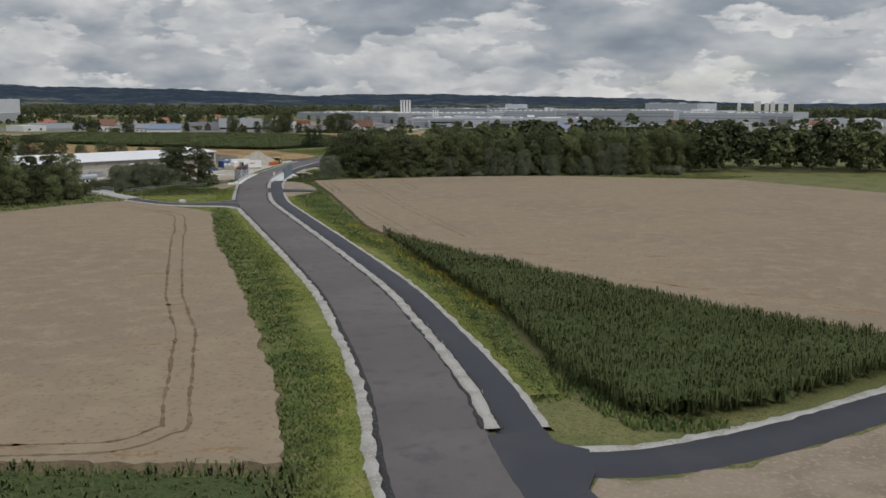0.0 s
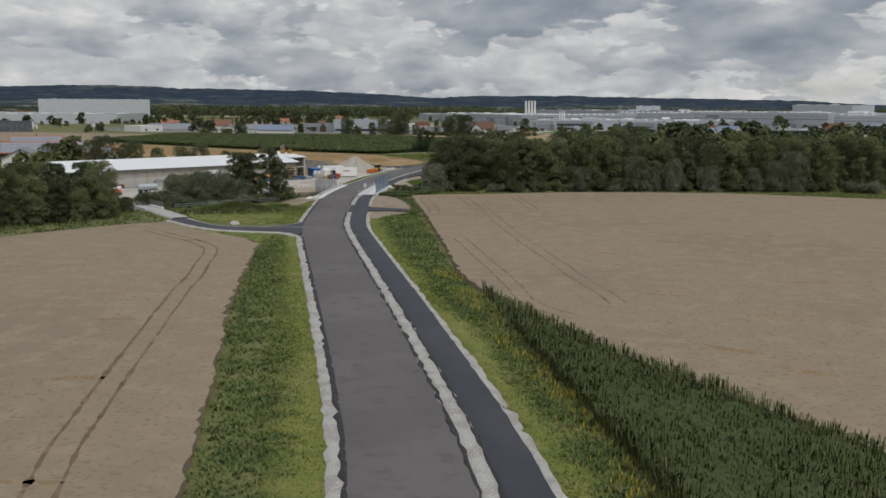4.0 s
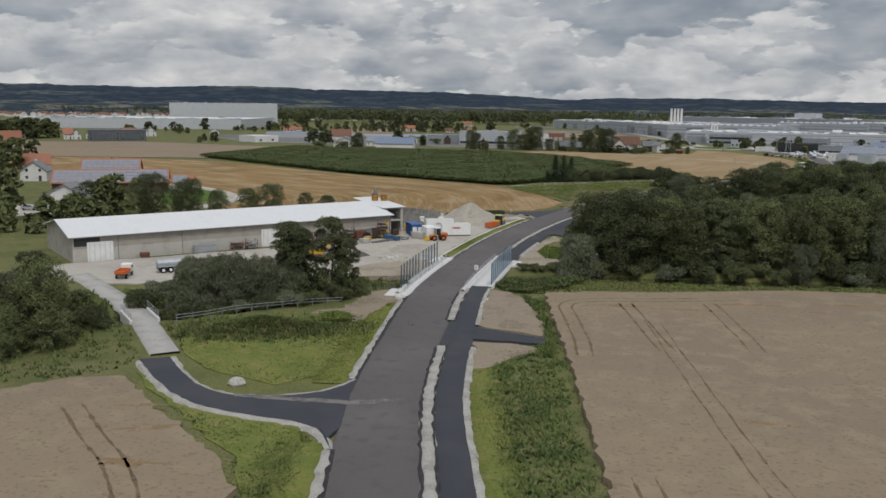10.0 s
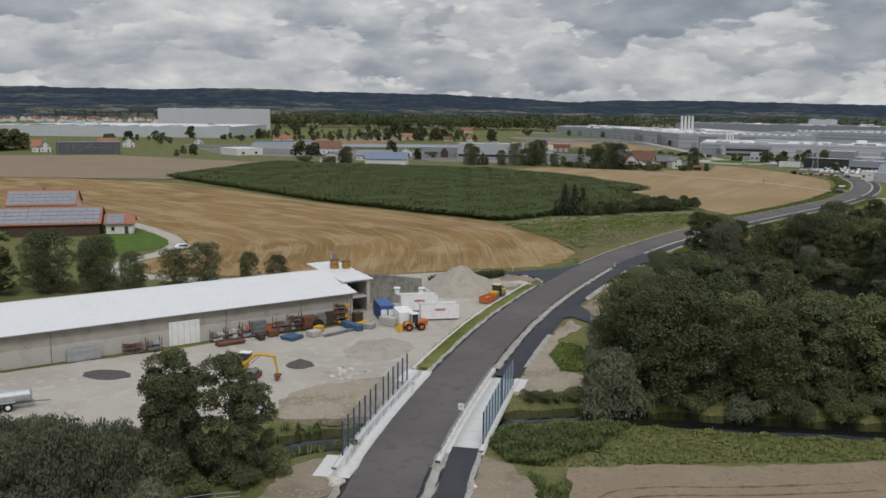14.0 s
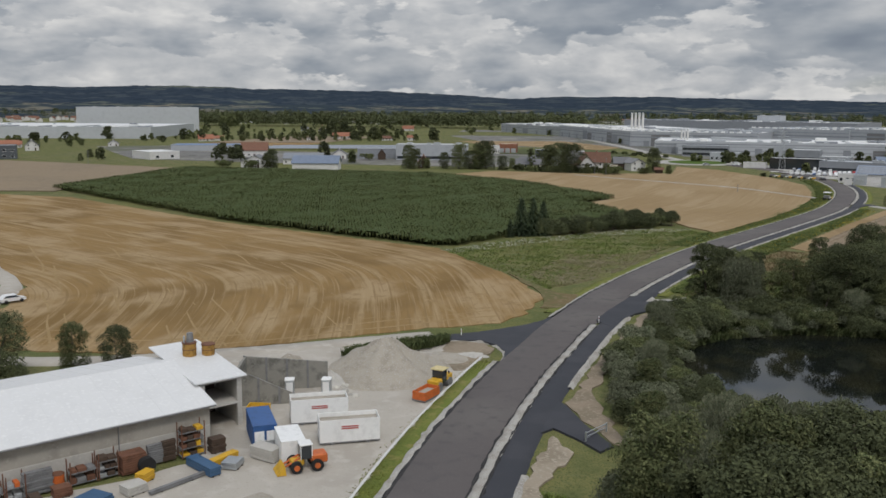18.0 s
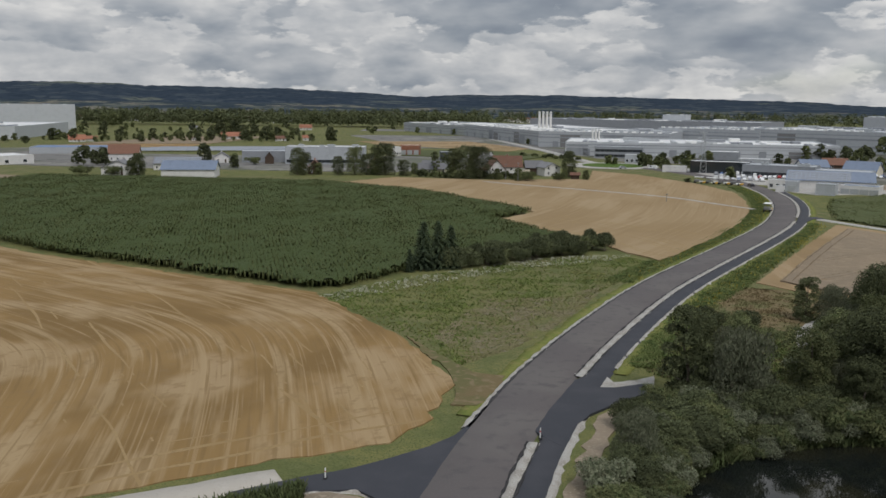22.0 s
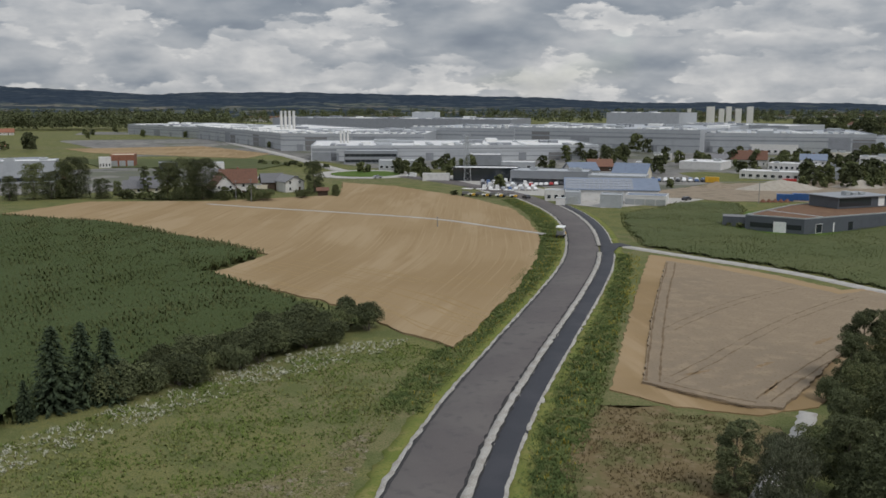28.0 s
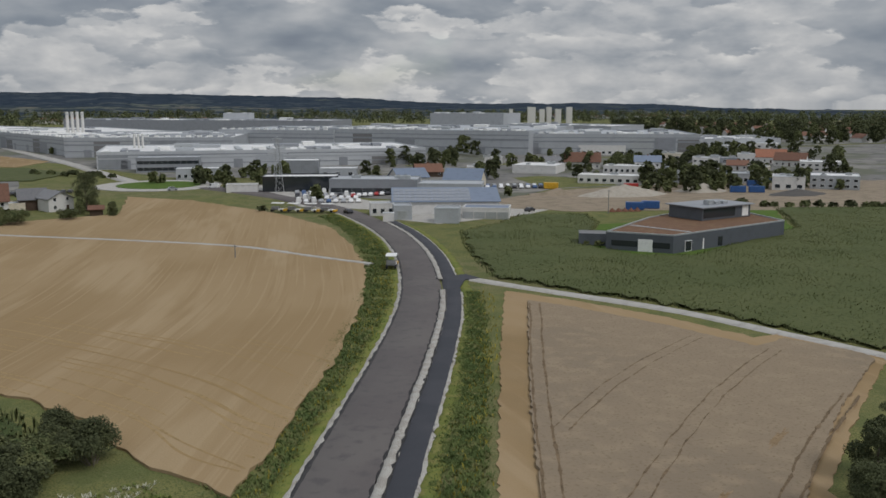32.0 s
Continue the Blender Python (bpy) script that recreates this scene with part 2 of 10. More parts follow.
ASPHALT = material("new_asphalt", (0.106, 0.093, 0.090), 0.85, spots=[(0.07, (0.125, 0.112, 0.105), 0.42, 0.62, 4), (0.6, (0.088, 0.080, 0.078), 0.5, 0.72, 5), (9.0, (0.14, 0.13, 0.125), 0.56, 0.74, 4)], bump=[(25.0, 0.35, 0.01)], coords="World", spec=0.35)
FRESH = material("fresh_dark_asphalt", (0.037, 0.039, 0.047), 0.80, spots=[(0.15, (0.047, 0.048, 0.056), 0.45, 0.65, 4), (8.0, (0.060, 0.060, 0.066), 0.58, 0.75, 4)], bump=[(25.0, 0.35, 0.01)], coords="World", spec=0.4)
GRAVEL = material("pale_gravel", (0.39, 0.375, 0.34), 0.95, spots=[(0.5, (0.30, 0.28, 0.245), 0.42, 0.62, 4), (6.0, (0.48, 0.465, 0.43), 0.5, 0.70, 4), (14.0, (0.22, 0.205, 0.18), 0.56, 0.72, 4)], bump=[(12.0, 0.8, 0.05)], coords="World", spec=0.15)
CRUMBS = material("asphalt_crumbs", (0.030, 0.029, 0.030), 0.9, spots=[(5.0, (0.07, 0.066, 0.062), 0.5, 0.7, 4)], bump=[(14.0, 0.9, 0.05)], coords="World", island=0.3)
THIN = material("thin_dry_grass", (0.225, 0.198, 0.118), 0.95, spots=[(0.12, (0.190, 0.176, 0.085), 0.42, 0.58, 5), (0.6, (0.255, 0.225, 0.160), 0.54, 0.66, 5)], bump=[(4.0, 0.6, 0.08)], coords="World", spec=0.1)
SOIL = material("bare_tan_soil", (0.265, 0.215, 0.158), 0.95, spots=[(0.2, (0.205, 0.170, 0.122), 0.45, 0.62, 4), (2.5, (0.31, 0.26, 0.195), 0.5, 0.70, 4)], bump=[(4.0, 0.7, 0.1)], coords="World", spec=0.1)
PALE_EARTH = material("pale_stony_earth", (0.330, 0.280, 0.215), 0.95, spots=[(0.2, (0.255, 0.215, 0.160), 0.45, 0.62, 4), (2.5, (0.39, 0.345, 0.275), 0.5, 0.70, 4)], bump=[(4.0, 0.7, 0.1)], coords="World", spec=0.1)
YARD = material("limestone_yard", (0.425, 0.392, 0.340), 0.95, spots=[(0.08, (0.37, 0.338, 0.29), 0.45, 0.62, 4), (0.5, (0.46, 0.428, 0.378), 0.5, 0.68, 4), (5.0, (0.36, 0.33, 0.285), 0.56, 0.74, 4)], bump=[(5.0, 0.6, 0.06)], coords="World", spec=0.15)
CONCRETE = material("grey_concrete", (0.40, 0.385, 0.355), 0.9, spots=[(0.4, (0.33, 0.315, 0.285), 0.45, 0.65, 4), (4.0, (0.45, 0.435, 0.405), 0.5, 0.70, 4)], bump=[(8.0, 0.4, 0.02)], coords="World", spec=0.25)
# Distance haze is put into the two hill colours as a blue-grey tint.
HAZY_WOOD = material("hazed_hill_wood", (0.036, 0.049, 0.066), 1.0, spots=[(0.0022, (0.110, 0.122, 0.104), 0.60, 0.64, 5), (0.010, (0.056, 0.070, 0.082), 0.5, 0.60, 5), (0.03, (0.026, 0.037, 0.052), 0.5, 0.64, 4)], coords="World", spec=0.0)
HAZY_FIELD = material("hazed_hill_field", (0.105, 0.115, 0.100), 1.0, spots=[(0.006, (0.165, 0.155, 0.125), 0.50, 0.55, 4), (0.008, (0.042, 0.056, 0.066), 0.46, 0.51, 6), (0.03, (0.034, 0.046, 0.058), 0.52, 0.58, 4)], coords="World", spec=0.0)
WATER = material("still_dark_water", (0.008, 0.010, 0.009), 0.03, spots=[(0.15, (0.018, 0.018, 0.011), 0.45, 0.65, 3)], bump=[(0.8, 0.03, 0.02)], coords="World", spec=0.38)
LIME = material("short_verge_grass", (0.175, 0.183, 0.052), 0.95, spots=[(0.12, (0.135, 0.160, 0.040), 0.42, 0.62, 4), (0.5, (0.215, 0.20, 0.070), 0.5, 0.68, 5), (3.0, (0.11, 0.14, 0.035), 0.5, 0.7, 4)], bump=[(6.0, 0.6, 0.06)], coords="World", spec=0.1)
WEED = material("tall_weeds", (0.130, 0.162, 0.056), 0.9, spots=[(0.22, (0.088, 0.122, 0.042), 0.45, 0.56, 4), (0.7, (0.185, 0.190, 0.078), 0.5, 0.68, 4)], coords="World", island=0.15, spec=0.1)
DRY = material("dry_brown_grass", (0.150, 0.115, 0.060), 0.95, spots=[(0.15, (0.115, 0.110, 0.048), 0.42, 0.60, 4), (0.8, (0.185, 0.145, 0.085), 0.5, 0.68, 4)], bump=[(5.0, 0.6, 0.1)], coords="World", island=0.3, spec=0.1)
LIME_BLADE = material("verge_grass_blades", (0.185, 0.205, 0.050), 0.9, spots=[(0.3, (0.13, 0.16, 0.04), 0.42, 0.62, 4)], coords="World", island=0.3, spec=0.15)
BLOSSOM = material("white_meadow_flowers", (0.42, 0.42, 0.33), 0.9, coords="World", island=0.2, spots=[(2.0, (0.42, 0.42, 0.30), 0.5, 0.7, 3)])
MEADOW_BLADE = material("green_meadow_blades", (0.140, 0.180, 0.048), 0.9, spots=[(0.08, (0.190, 0.200, 0.070), 0.45, 0.62, 4), (0.5, (0.10, 0.14, 0.036), 0.48, 0.66, 4)], coords="World", island=0.25, spec=0.12)
RIM_WEED = material("dark_pond_weeds", (0.070, 0.088, 0.036), 0.9, spots=[(0.5, (0.105, 0.115, 0.050), 0.48, 0.66, 4)], coords="World", island=0.3, spec=0.1)
GOLDROD = material("yellow_weed_flowers", (0.34, 0.28, 0.04), 0.9, coords="World", island=0.3, spots=[(2.0, (0.20, 0.20, 0.05), 0.5, 0.7, 3)])
RUT = material("pressed_wheel_ruts", (0.155, 0.112, 0.070), 0.95, spots=[(0.5, (0.20, 0.145, 0.09), 0.45, 0.65, 4), (2.0, (0.09, 0.065, 0.04), 0.5, 0.7, 4)], bump=[(4.0, 0.6, 0.1)], coords="World", spec=0.1)
LODGED = material("flattened_wheat", (0.235, 0.165, 0.095), 0.95, spots=[(0.8, (0.30, 0.22, 0.14), 0.45, 0.65, 4), (3.0, (0.17, 0.115, 0.065), 0.5, 0.7, 4)], bump=[(4.0, 0.7, 0.15)], coords="World", spec=0.1)

# ---- building helpers ----
class Shape:
    """Gathers corners and faces of one mesh."""

    def __init__(self):
        self.v, self.f = [], []

    def add(self, verts, faces):
        n = len(self.v)
        self.v.extend(verts)
        self.f.extend([tuple(i + n for i in face) for face in faces])
        return self

    def box(self, x0, y0, z0, x1, y1, z1, bevel=0.0):
        if bevel <= 0:
            v = [(x, y, z) for z in (z0, z1) for x, y in ((x0, y0), (x1, y0), (x1, y1), (x0, y1))]
            return self.add(v, [(3, 2, 1, 0), (4, 5, 6, 7), (0, 1, 5, 4), (1, 2, 6, 5), (2, 3, 7, 6), (3, 0, 4, 7)])
        b = bevel
        ring = lambda e, z: [(x0 + e, y0, z), (x1 - e, y0, z), (x1, y0 + e, z), (x1, y1 - e, z), (x1 - e, y1, z), (x0 + e, y1, z), (x0, y1 - e, z), (x0, y0 + e, z)]
        inset = [(x0 + b, y0 + b), (x1 - b, y0 + b), (x1 - b, y0 + b), (x1 - b, y1 - b), (x1 - b, y1 - b), (x0 + b, y1 - b), (x0 + b, y1 - b), (x0 + b, y0 + b)]
        v = [(*p, z0) for p in inset] + ring(b, z0 + b) + ring(b, z1 - b) + [(*p, z1) for p in inset]
        f = [(8 * k + i, 8 * k + (i + 1) % 8, 8 * k + 8 + (i + 1) % 8, 8 * k + 8 + i) for k in range(3) for i in range(8)]
        return self.add(v, f + [(6, 4, 2, 0), (24, 26, 28, 30)])

    def tube(self, a, b, r0, r1=None, sides=8, caps=True):
        r1 = r0 if r1 is None else r1
        a, b = Vector(a), Vector(b)
        q = (b - a).to_track_quat("Z", "Y")
        v = []
        for p, r in ((a, r0), (b, r1)):
            v += [tuple(p + q @ Vector((r * math.cos(6.28319 * i / sides), r * math.sin(6.28319 * i / sides), 0))) for i in range(sides)]
        f = [(i, (i + 1) % sides, sides + (i + 1) % sides, sides + i) for i in range(sides)]
        if caps:
            f += [tuple(range(sides - 1, -1, -1)), tuple(range(sides, 2 * sides))]
        return self.add(v, f)

    def prism(self, points, z0, z1):
        n = len(points)
        v = [(x, y, z0) for x, y in points] + [(x, y, z1) for x, y in points]
        return self.add(v, [tuple(range(n - 1, -1, -1)), tuple(range(n, 2 * n))] + [(i, (i + 1) % n, n + (i + 1) % n, n + i) for i in range(n)])

    def turned(self, m):
        self.v = [tuple(m @ Vector(p)) for p in self.v]
        return self

    def mesh(self, name, mat, smooth=False):
        me = bpy.data.meshes.new(name)
        me.from_pydata(self.v, [], self.f)
        me.materials.append(mat)
        if smooth:
            me.polygons.foreach_set("use_smooth", [True] * len(me.polygons))
        me.update()
        return me


def part(name, shape, mat, parent, label="", smooth=False):
    """Links a Shape, or a mesh that is ready, as one object under a thing or a part."""
    ob = new(name, shape.mesh(name, mat, smooth) if isinstance(shape, Shape) else shape)
    ob.parent = parent
    return tagged(ob, label=label)


def thing(name, label, category, at=None, group="", kind=""):
    ob = new(name)
    ob.empty_display_size = 0.5
    if at is not None:
        ob.matrix_basis = at
    return tagged(ob, label, category, group, kind)


def single(name, shape, mat, label, category, kind="", smooth=False, group=""):
    ob = new(name, shape.mesh(name, mat, smooth) if isinstance(shape, Shape) else shape)
    return tagged(ob, label, category, group, kind)


def array_mesh(name, verts, faces, mat, smooth=False):
    """A mesh from numpy arrays of corners and of triangles or quads."""
    me = bpy.data.meshes.new(name)
    verts, faces = np.asarray(verts, np.float32), np.asarray(faces, np.int32)
    k = faces.shape[1]
    me.vertices.add(len(verts))
    me.vertices.foreach_set("co", verts.ravel())
    me.loops.add(faces.size)
    me.loops.foreach_set("vertex_index", faces.ravel())
    me.polygons.add(len(faces))
    me.polygons.foreach_set("loop_start", np.arange(0, faces.size, k, dtype=np.int32))
    me.polygons.foreach_set("loop_total", np.full(len(faces), k, np.int32))
    if smooth:
        me.polygons.foreach_set("use_smooth", np.ones(len(faces), bool))
    me.materials.append(mat)
    me.update(calc_edges=True)
    return me


def spline(points, step=2.0):
    """A smooth line through plan points, sampled every step metres."""
    p = np.array(points, float)
    p = np.vstack([2 * p[0] - p[1], p, 2 * p[-1] - p[-2]])
    out = []
    for i in range(1, len(p) - 2):
        a, b, c, d = p[i - 1 : i + 3]
        for t in np.arange(0, 1, 0.02):
            out.append(0.5 * (2 * b + (c - a) * t + (2 * a - 5 * b + 4 * c - d) * t**2 + (3 * b - a - 3 * c + d) * t**3))
    out = np.array(out + [p[-2]])
    run = np.r_[0, np.cumsum(np.hypot(*np.diff(out[:, :2], axis=0).T))]
    s = np.arange(0, run[-1], step)
    return np.stack([np.interp(s, run, out[:, k]) for k in range(out.shape[1])], 1)


def sides_of(line):
    d = np.gradient(line[:, :2], axis=0)
    d /= np.hypot(d[:, 0], d[:, 1])[:, None]
    return np.stack([d[:, 1], -d[:, 0]], 1)


def inside(points, polygon):
    x, y = np.asarray(points, float)[:, 0], np.asarray(points, float)[:, 1]
    odd = np.zeros(len(x), bool)
    for (xa, ya), (xb, yb) in zip(polygon, polygon[1:] + polygon[:1]):
        hit = (ya > y) != (yb > y)
        odd ^= hit & (x < (xb - xa) * (y - ya) / ((yb - ya) if yb != ya else 1e-9) + xa)
    return odd


def rng(seed):
    return np.random.default_rng(seed)


def wobble(x, y, scale, seed=0):
    """A cheap smooth noise, from -1 to 1, for arrays."""
    r = rng(900 + seed)
    out = 0
    for _ in range(6):
        a, k, ph = r.uniform(0, 6.283), r.uniform(0.5, 1.8) / scale, r.uniform(0, 6.283)
        out = out + np.sin((x * np.cos(a) + y * np.sin(a)) * 6.283 * k + ph)
    return out / 6 * 1.6


# ---- plan: the road's middle line, the stream and the pond ----
ROAD = spline([(15, -10), (9, 18), (4.4, 35), (0.6, 49), (-2.1, 67), (-6.8, 88), (-11.5, 106), (-20.6, 133.9), (-28.4, 157), (-37.6, 184), (-43.6, 203), (-48.4, 225), (-52.8, 248), (-54.6, 265), (-55.6, 288), (-55.4, 314), (-53.6, 337), (-51.3, 354), (-48.6, 371), (-42.8, 396), (-32.7, 427.4), (-21.3, 457.0), (-5.5, 490.5), (11.2, 525), (24.6, 555), (33.6, 581), (41.6, 611), (46.8, 643), (48.2, 675), (46.6, 703), (40.0, 735), (27, 768), (12, 800)], 1.0)
ROAD_N = sides_of(ROAD)
STREAM = spline([(-260, 170), (-180, 196), (-125, 212), (-102, 219), (-88, 225.5), (-77, 238), (-68, 254.5), (-62.3, 259.6), (-54, 265.5), (-46, 270.8), (-38, 274.6), (-28, 276.5), (-10, 279), (40, 289), (110, 290), (220, 268), (330, 260)], 3.0)
POND = (-5.0, 352.5, 28.0, 25.0)
ROAD_Z = 0.30


def near_line(x, y, line):
    best = np.full(np.shape(x), 1e9)
    for px, py in line[:, :2]:
        best = np.minimum(best, (x - px) ** 2 + (y - py) ** 2)
    return np.sqrt(best)


def height(x, y):
    """The ground's height: nearly flat, cut by the stream and the pond."""
    x, y = np.asarray(x, float), np.asarray(y, float)
    z = 0.08 * wobble(x, y, 40.0, 1) - 0.06
    s = near_line(x, y, STREAM[::2])
    z = z - 2.1 * np.clip(1 - (s - 1.6) / 4.0, 0, 1) ** 1.3
    r = np.hypot((x - POND[0]) / POND[2], (y - POND[1]) / POND[3]) + 0.05 * wobble(x, y, 25.0, 4)
    return z - 2.6 * np.clip((1.12 - r) / 0.22, 0, 1)


def axis(bounds):
    out = [np.array([bounds[0][0]])]
    for a, b, step in bounds:
        out.append(np.linspace(a, b, max(2, int(round((b - a) / step)) + 1))[1:])
    return np.concatenate(out)


gx = axis([(-4800, -1000, 400), (-1000, -320, 40), (-320, -140, 6), (-140, 130, 2.2), (130, 300, 8), (300, 1000, 50), (1000, 4800, 400)])
gy = axis([(-400, -20, 30), (-20, 180, 4), (180, 400, 2.2), (400, 600, 5), (600, 1000, 25), (1000, 4900, 300)])
GX, GY = np.meshgrid(gx, gy)
GZ = height(GX, GY)
quads = np.arange(len(gy) * len(gx)).reshape(len(gy), len(gx))
quads = np.stack([quads[:-1, :-1], quads[:-1, 1:], quads[1:, 1:], quads[1:, :-1]], -1).reshape(-1, 4)
tagged(new("ground", array_mesh("ground", np.stack([GX, GY, GZ], -1).reshape(-1, 3), quads, GRASS, True)), "flat green valley meadow with worn patches", "ground", kind="structure")


def ribbon(name, line, a, b, z, mat, label, category="road", kind="structure", jitter=0.0, seed=0, y0=-1e9, y1=1e9, cells=1, edge=0.0):
    """A strip along a line between two offsets to its right, with ragged edges and a small thickness."""
    keep = (line[:, 1] >= y0) & (line[:, 1] <= y1)
    line, n = line[keep], sides_of(line)[keep]
    r = rng(seed)
    offs = np.linspace(a, b, cells + 1)
    rows = []
    for k, o in enumerate(offs):
        shift = r.normal(0, jitter, len(line)) if k in (0, cells) else 0.0
        rows.append(np.c_[line[:, :2] + n * (o + shift)[:, None] if np.ndim(shift) else line[:, :2] + n * o, np.full(len(line), z)])
    low = [np.c_[rows[0][:, :2] - n * edge, np.full(len(line), z - 0.5)]], [np.c_[rows[-1][:, :2] + n * edge, np.full(len(line), z - 0.5)]]
    rows = low[0] + rows + low[1]
    m, c = len(line), len(rows)
    v = np.stack(rows, 1).reshape(-1, 3)
    i = np.arange(m * c).reshape(m, c)
    f = np.stack([i[:-1, :-1], i[:-1, 1:], i[1:, 1:], i[1:, :-1]], -1).reshape(-1, 4)
    return tagged(new(name, array_mesh(name, v, f, mat)), label, category, kind=kind)


def sheet(name, polygon, z, mat, label, category="ground", kind="structure", thick=0.3, jitter=0.0, seed=0, step=3.0, grid=0.0):
    """A flat area of the ground with an uneven outline and a side all round it."""
    r = rng(seed)
    pts = []
    for (xa, ya), (xb, yb) in zip(polygon, polygon[1:] + polygon[:1]):
        n = max(1, int(math.hypot(xb - xa, yb - ya) / step))
        for k in range(n):
            jx, jy = r.normal(0, jitter, 2) if jitter else (0, 0)
            pts.append((xa + (xb - xa) * k / n + jx, ya + (yb - ya) * k / n + jy))
    s = Shape().prism(pts, z - thick, z)
    return single(name, s, mat, label, category, kind)


# ---- roads ----
ribbon("road_main", ROAD, -3.58, 3.50, ROAD_Z, ASPHALT, "new grey-brown asphalt bypass road without markings", cells=2, jitter=0.03, edge=0.6)
ribbon("cycle_path_a", ROAD, 4.70, 7.48, ROAD_Z - 0.02, FRESH, "fresh black asphalt path beside the new road", jitter=0.04, seed=2, y0=-12, y1=258, edge=0.5)
ribbon("cycle_path_b", ROAD, 4.70, 7.48, ROAD_Z - 0.02, FRESH, "fresh black asphalt path beside the new road", jitter=0.04, seed=3, y0=283, y1=668, edge=0.5)
for k, (ya, yb) in enumerate(((56.5, 222), (234, 256), (286, 371), (394, 568), (577, 668))):
    ribbon("verge_strip_%d" % (k + 1), ROAD, 3.46, 4.74, ROAD_Z + 0.012, GRAVEL, "pale crushed-gravel strip between road and path", "gravel strip", jitter=0.07, seed=10 + k, y0=ya, y1=yb, cells=2)
for k, (ya, yb) in enumerate(((-10, 190), (207, 249), (281, 345), (372, 715))):
    ribbon("shoulder_left_%d" % (k + 1), ROAD, -4.65 if yb < 372 else -4.45, -3.74, ROAD_Z - 0.03, GRAVEL, "pale gravel shoulder along the asphalt", "gravel strip", jitter=0.08, seed=20 + k, y0=ya, y1=yb, cells=2, edge=0.5)
    ribbon("crumb_edge_left_%d" % (k + 1), ROAD, -4.0, -3.50, ROAD_Z - 0.012, CRUMBS, "broken black asphalt edge", "road edge", jitter=0.10, seed=30 + k, y0=ya, y1=yb, cells=2)
for k, (ya, yb) in enumerate(((56.5, 222), (232, 257), (288, 308), (336, 384), (400, 566), (580, 668))):
    ribbon("shoulder_right_%d" % (k + 1), ROAD, 7.42, 8.0 if yb < 390 else 7.72, ROAD_Z - 0.04, GRAVEL, "pale gravel shoulder along the black path", "gravel strip", jitter=0.10, seed=40 + k, y0=ya, y1=yb, cells=2, edge=0.5)

# ---- side roads, tracks and bare areas ----
SIDE_WEST = spline([(-50, 199.6), (-54, 199.2), (-58.5, 199.8), (-64, 202), (-69, 205.4), (-73, 209.2)], 0.8)
SIDE_BRIDGE = spline([(-73, 209.2), (-80, 216.7), (-86.4, 223.5), (-94.8, 230.9), (-103.2, 237.6), (-114, 246)], 0.8)
SIDE_EAST = spline([(4.5, 53.5), (8, 52.2), (13, 52.6), (19, 55.0), (26, 58.8), (34, 63.8), (48, 73), (70, 90)], 0.8)
TRACK_BARN = spline([(-69, 357.6), (-80, 350.5), (-93, 342), (-110, 333), (-128, 328.5), (-146, 331), (-150, 342), (-150, 356), (-156, 371), (-168, 383), (-192, 399), (-230, 408)], 2.0)
TRACK_EAST = spline([(41, 579), (46, 569.5), (53, 557.5), (61, 545), (67, 533), (72, 518), (78, 499), (84, 470)], 1.0)
TRACK_WOOD = spline([(20, 452), (14, 444.5), (6, 435.5), (-1, 427), (-4, 418), (-6, 408)], 1.0)
sheet("side_road_west", [(-71.5, 207.8), (-67.6, 203.8), (-63.6, 200.3), (-60.6, 198.6), (-58.1, 198.1), (-55.3, 198.5), (-52.3, 199.9), (-50.1, 201.9), (-48.8, 204.4), (-48.2, 207.1), (-45.5, 208), (-44.5, 200), (-44.6, 190), (-43.3, 188.2), (-44.4, 190.1), (-46.4, 192.3), (-49.1, 193.3), (-52.5, 193.4), (-56.2, 193.8), (-60.1, 194.7), (-64.6, 197.3), (-69.2, 201.1), (-74.1, 205.9)], ROAD_Z - 0.012, FRESH, "fresh black asphalt side road joining the bypass", "road", jitter=0.04, seed=51, thick=0.4, step=0.9)
ribbon("concrete_lane", SIDE_BRIDGE, -1.6, 1.6, ROAD_Z - 0.05, CONCRETE, "pale concrete farm lane leading to a small bridge", jitter=0.03, seed=52, edge=0.2)
ribbon("side_path_east", SIDE_EAST, -1.6, 1.6, ROAD_Z - 0.035, FRESH, "fresh black asphalt farm path past the maize", jitter=0.05, seed=53, edge=0.4)
ribbon("side_path_verge", SIDE_EAST, -2.5, -1.55, ROAD_Z - 0.06, GRAVEL, "pale gravel verge along the farm path", "gravel strip", jitter=0.12, seed=54, y0=52.3, cells=2, edge=0.5)
ribbon("gravel_track", TRACK_BARN, -1.9, 1.9, 0.12, YARD, "pale gravel farm track behind the barn", jitter=0.12, seed=56, edge=0.4)
ribbon("concrete_track", TRACK_EAST, -1.3, 1.3, 0.17, CONCRETE, "narrow pale concrete track between the fields", jitter=0.05, seed=57, edge=0.3)
ribbon("wood_track", TRACK_WOOD, -0.9, 0.9, 0.12, CONCRETE, "pale gravel track beside the trees", jitter=0.10, seed=58, edge=0.3)
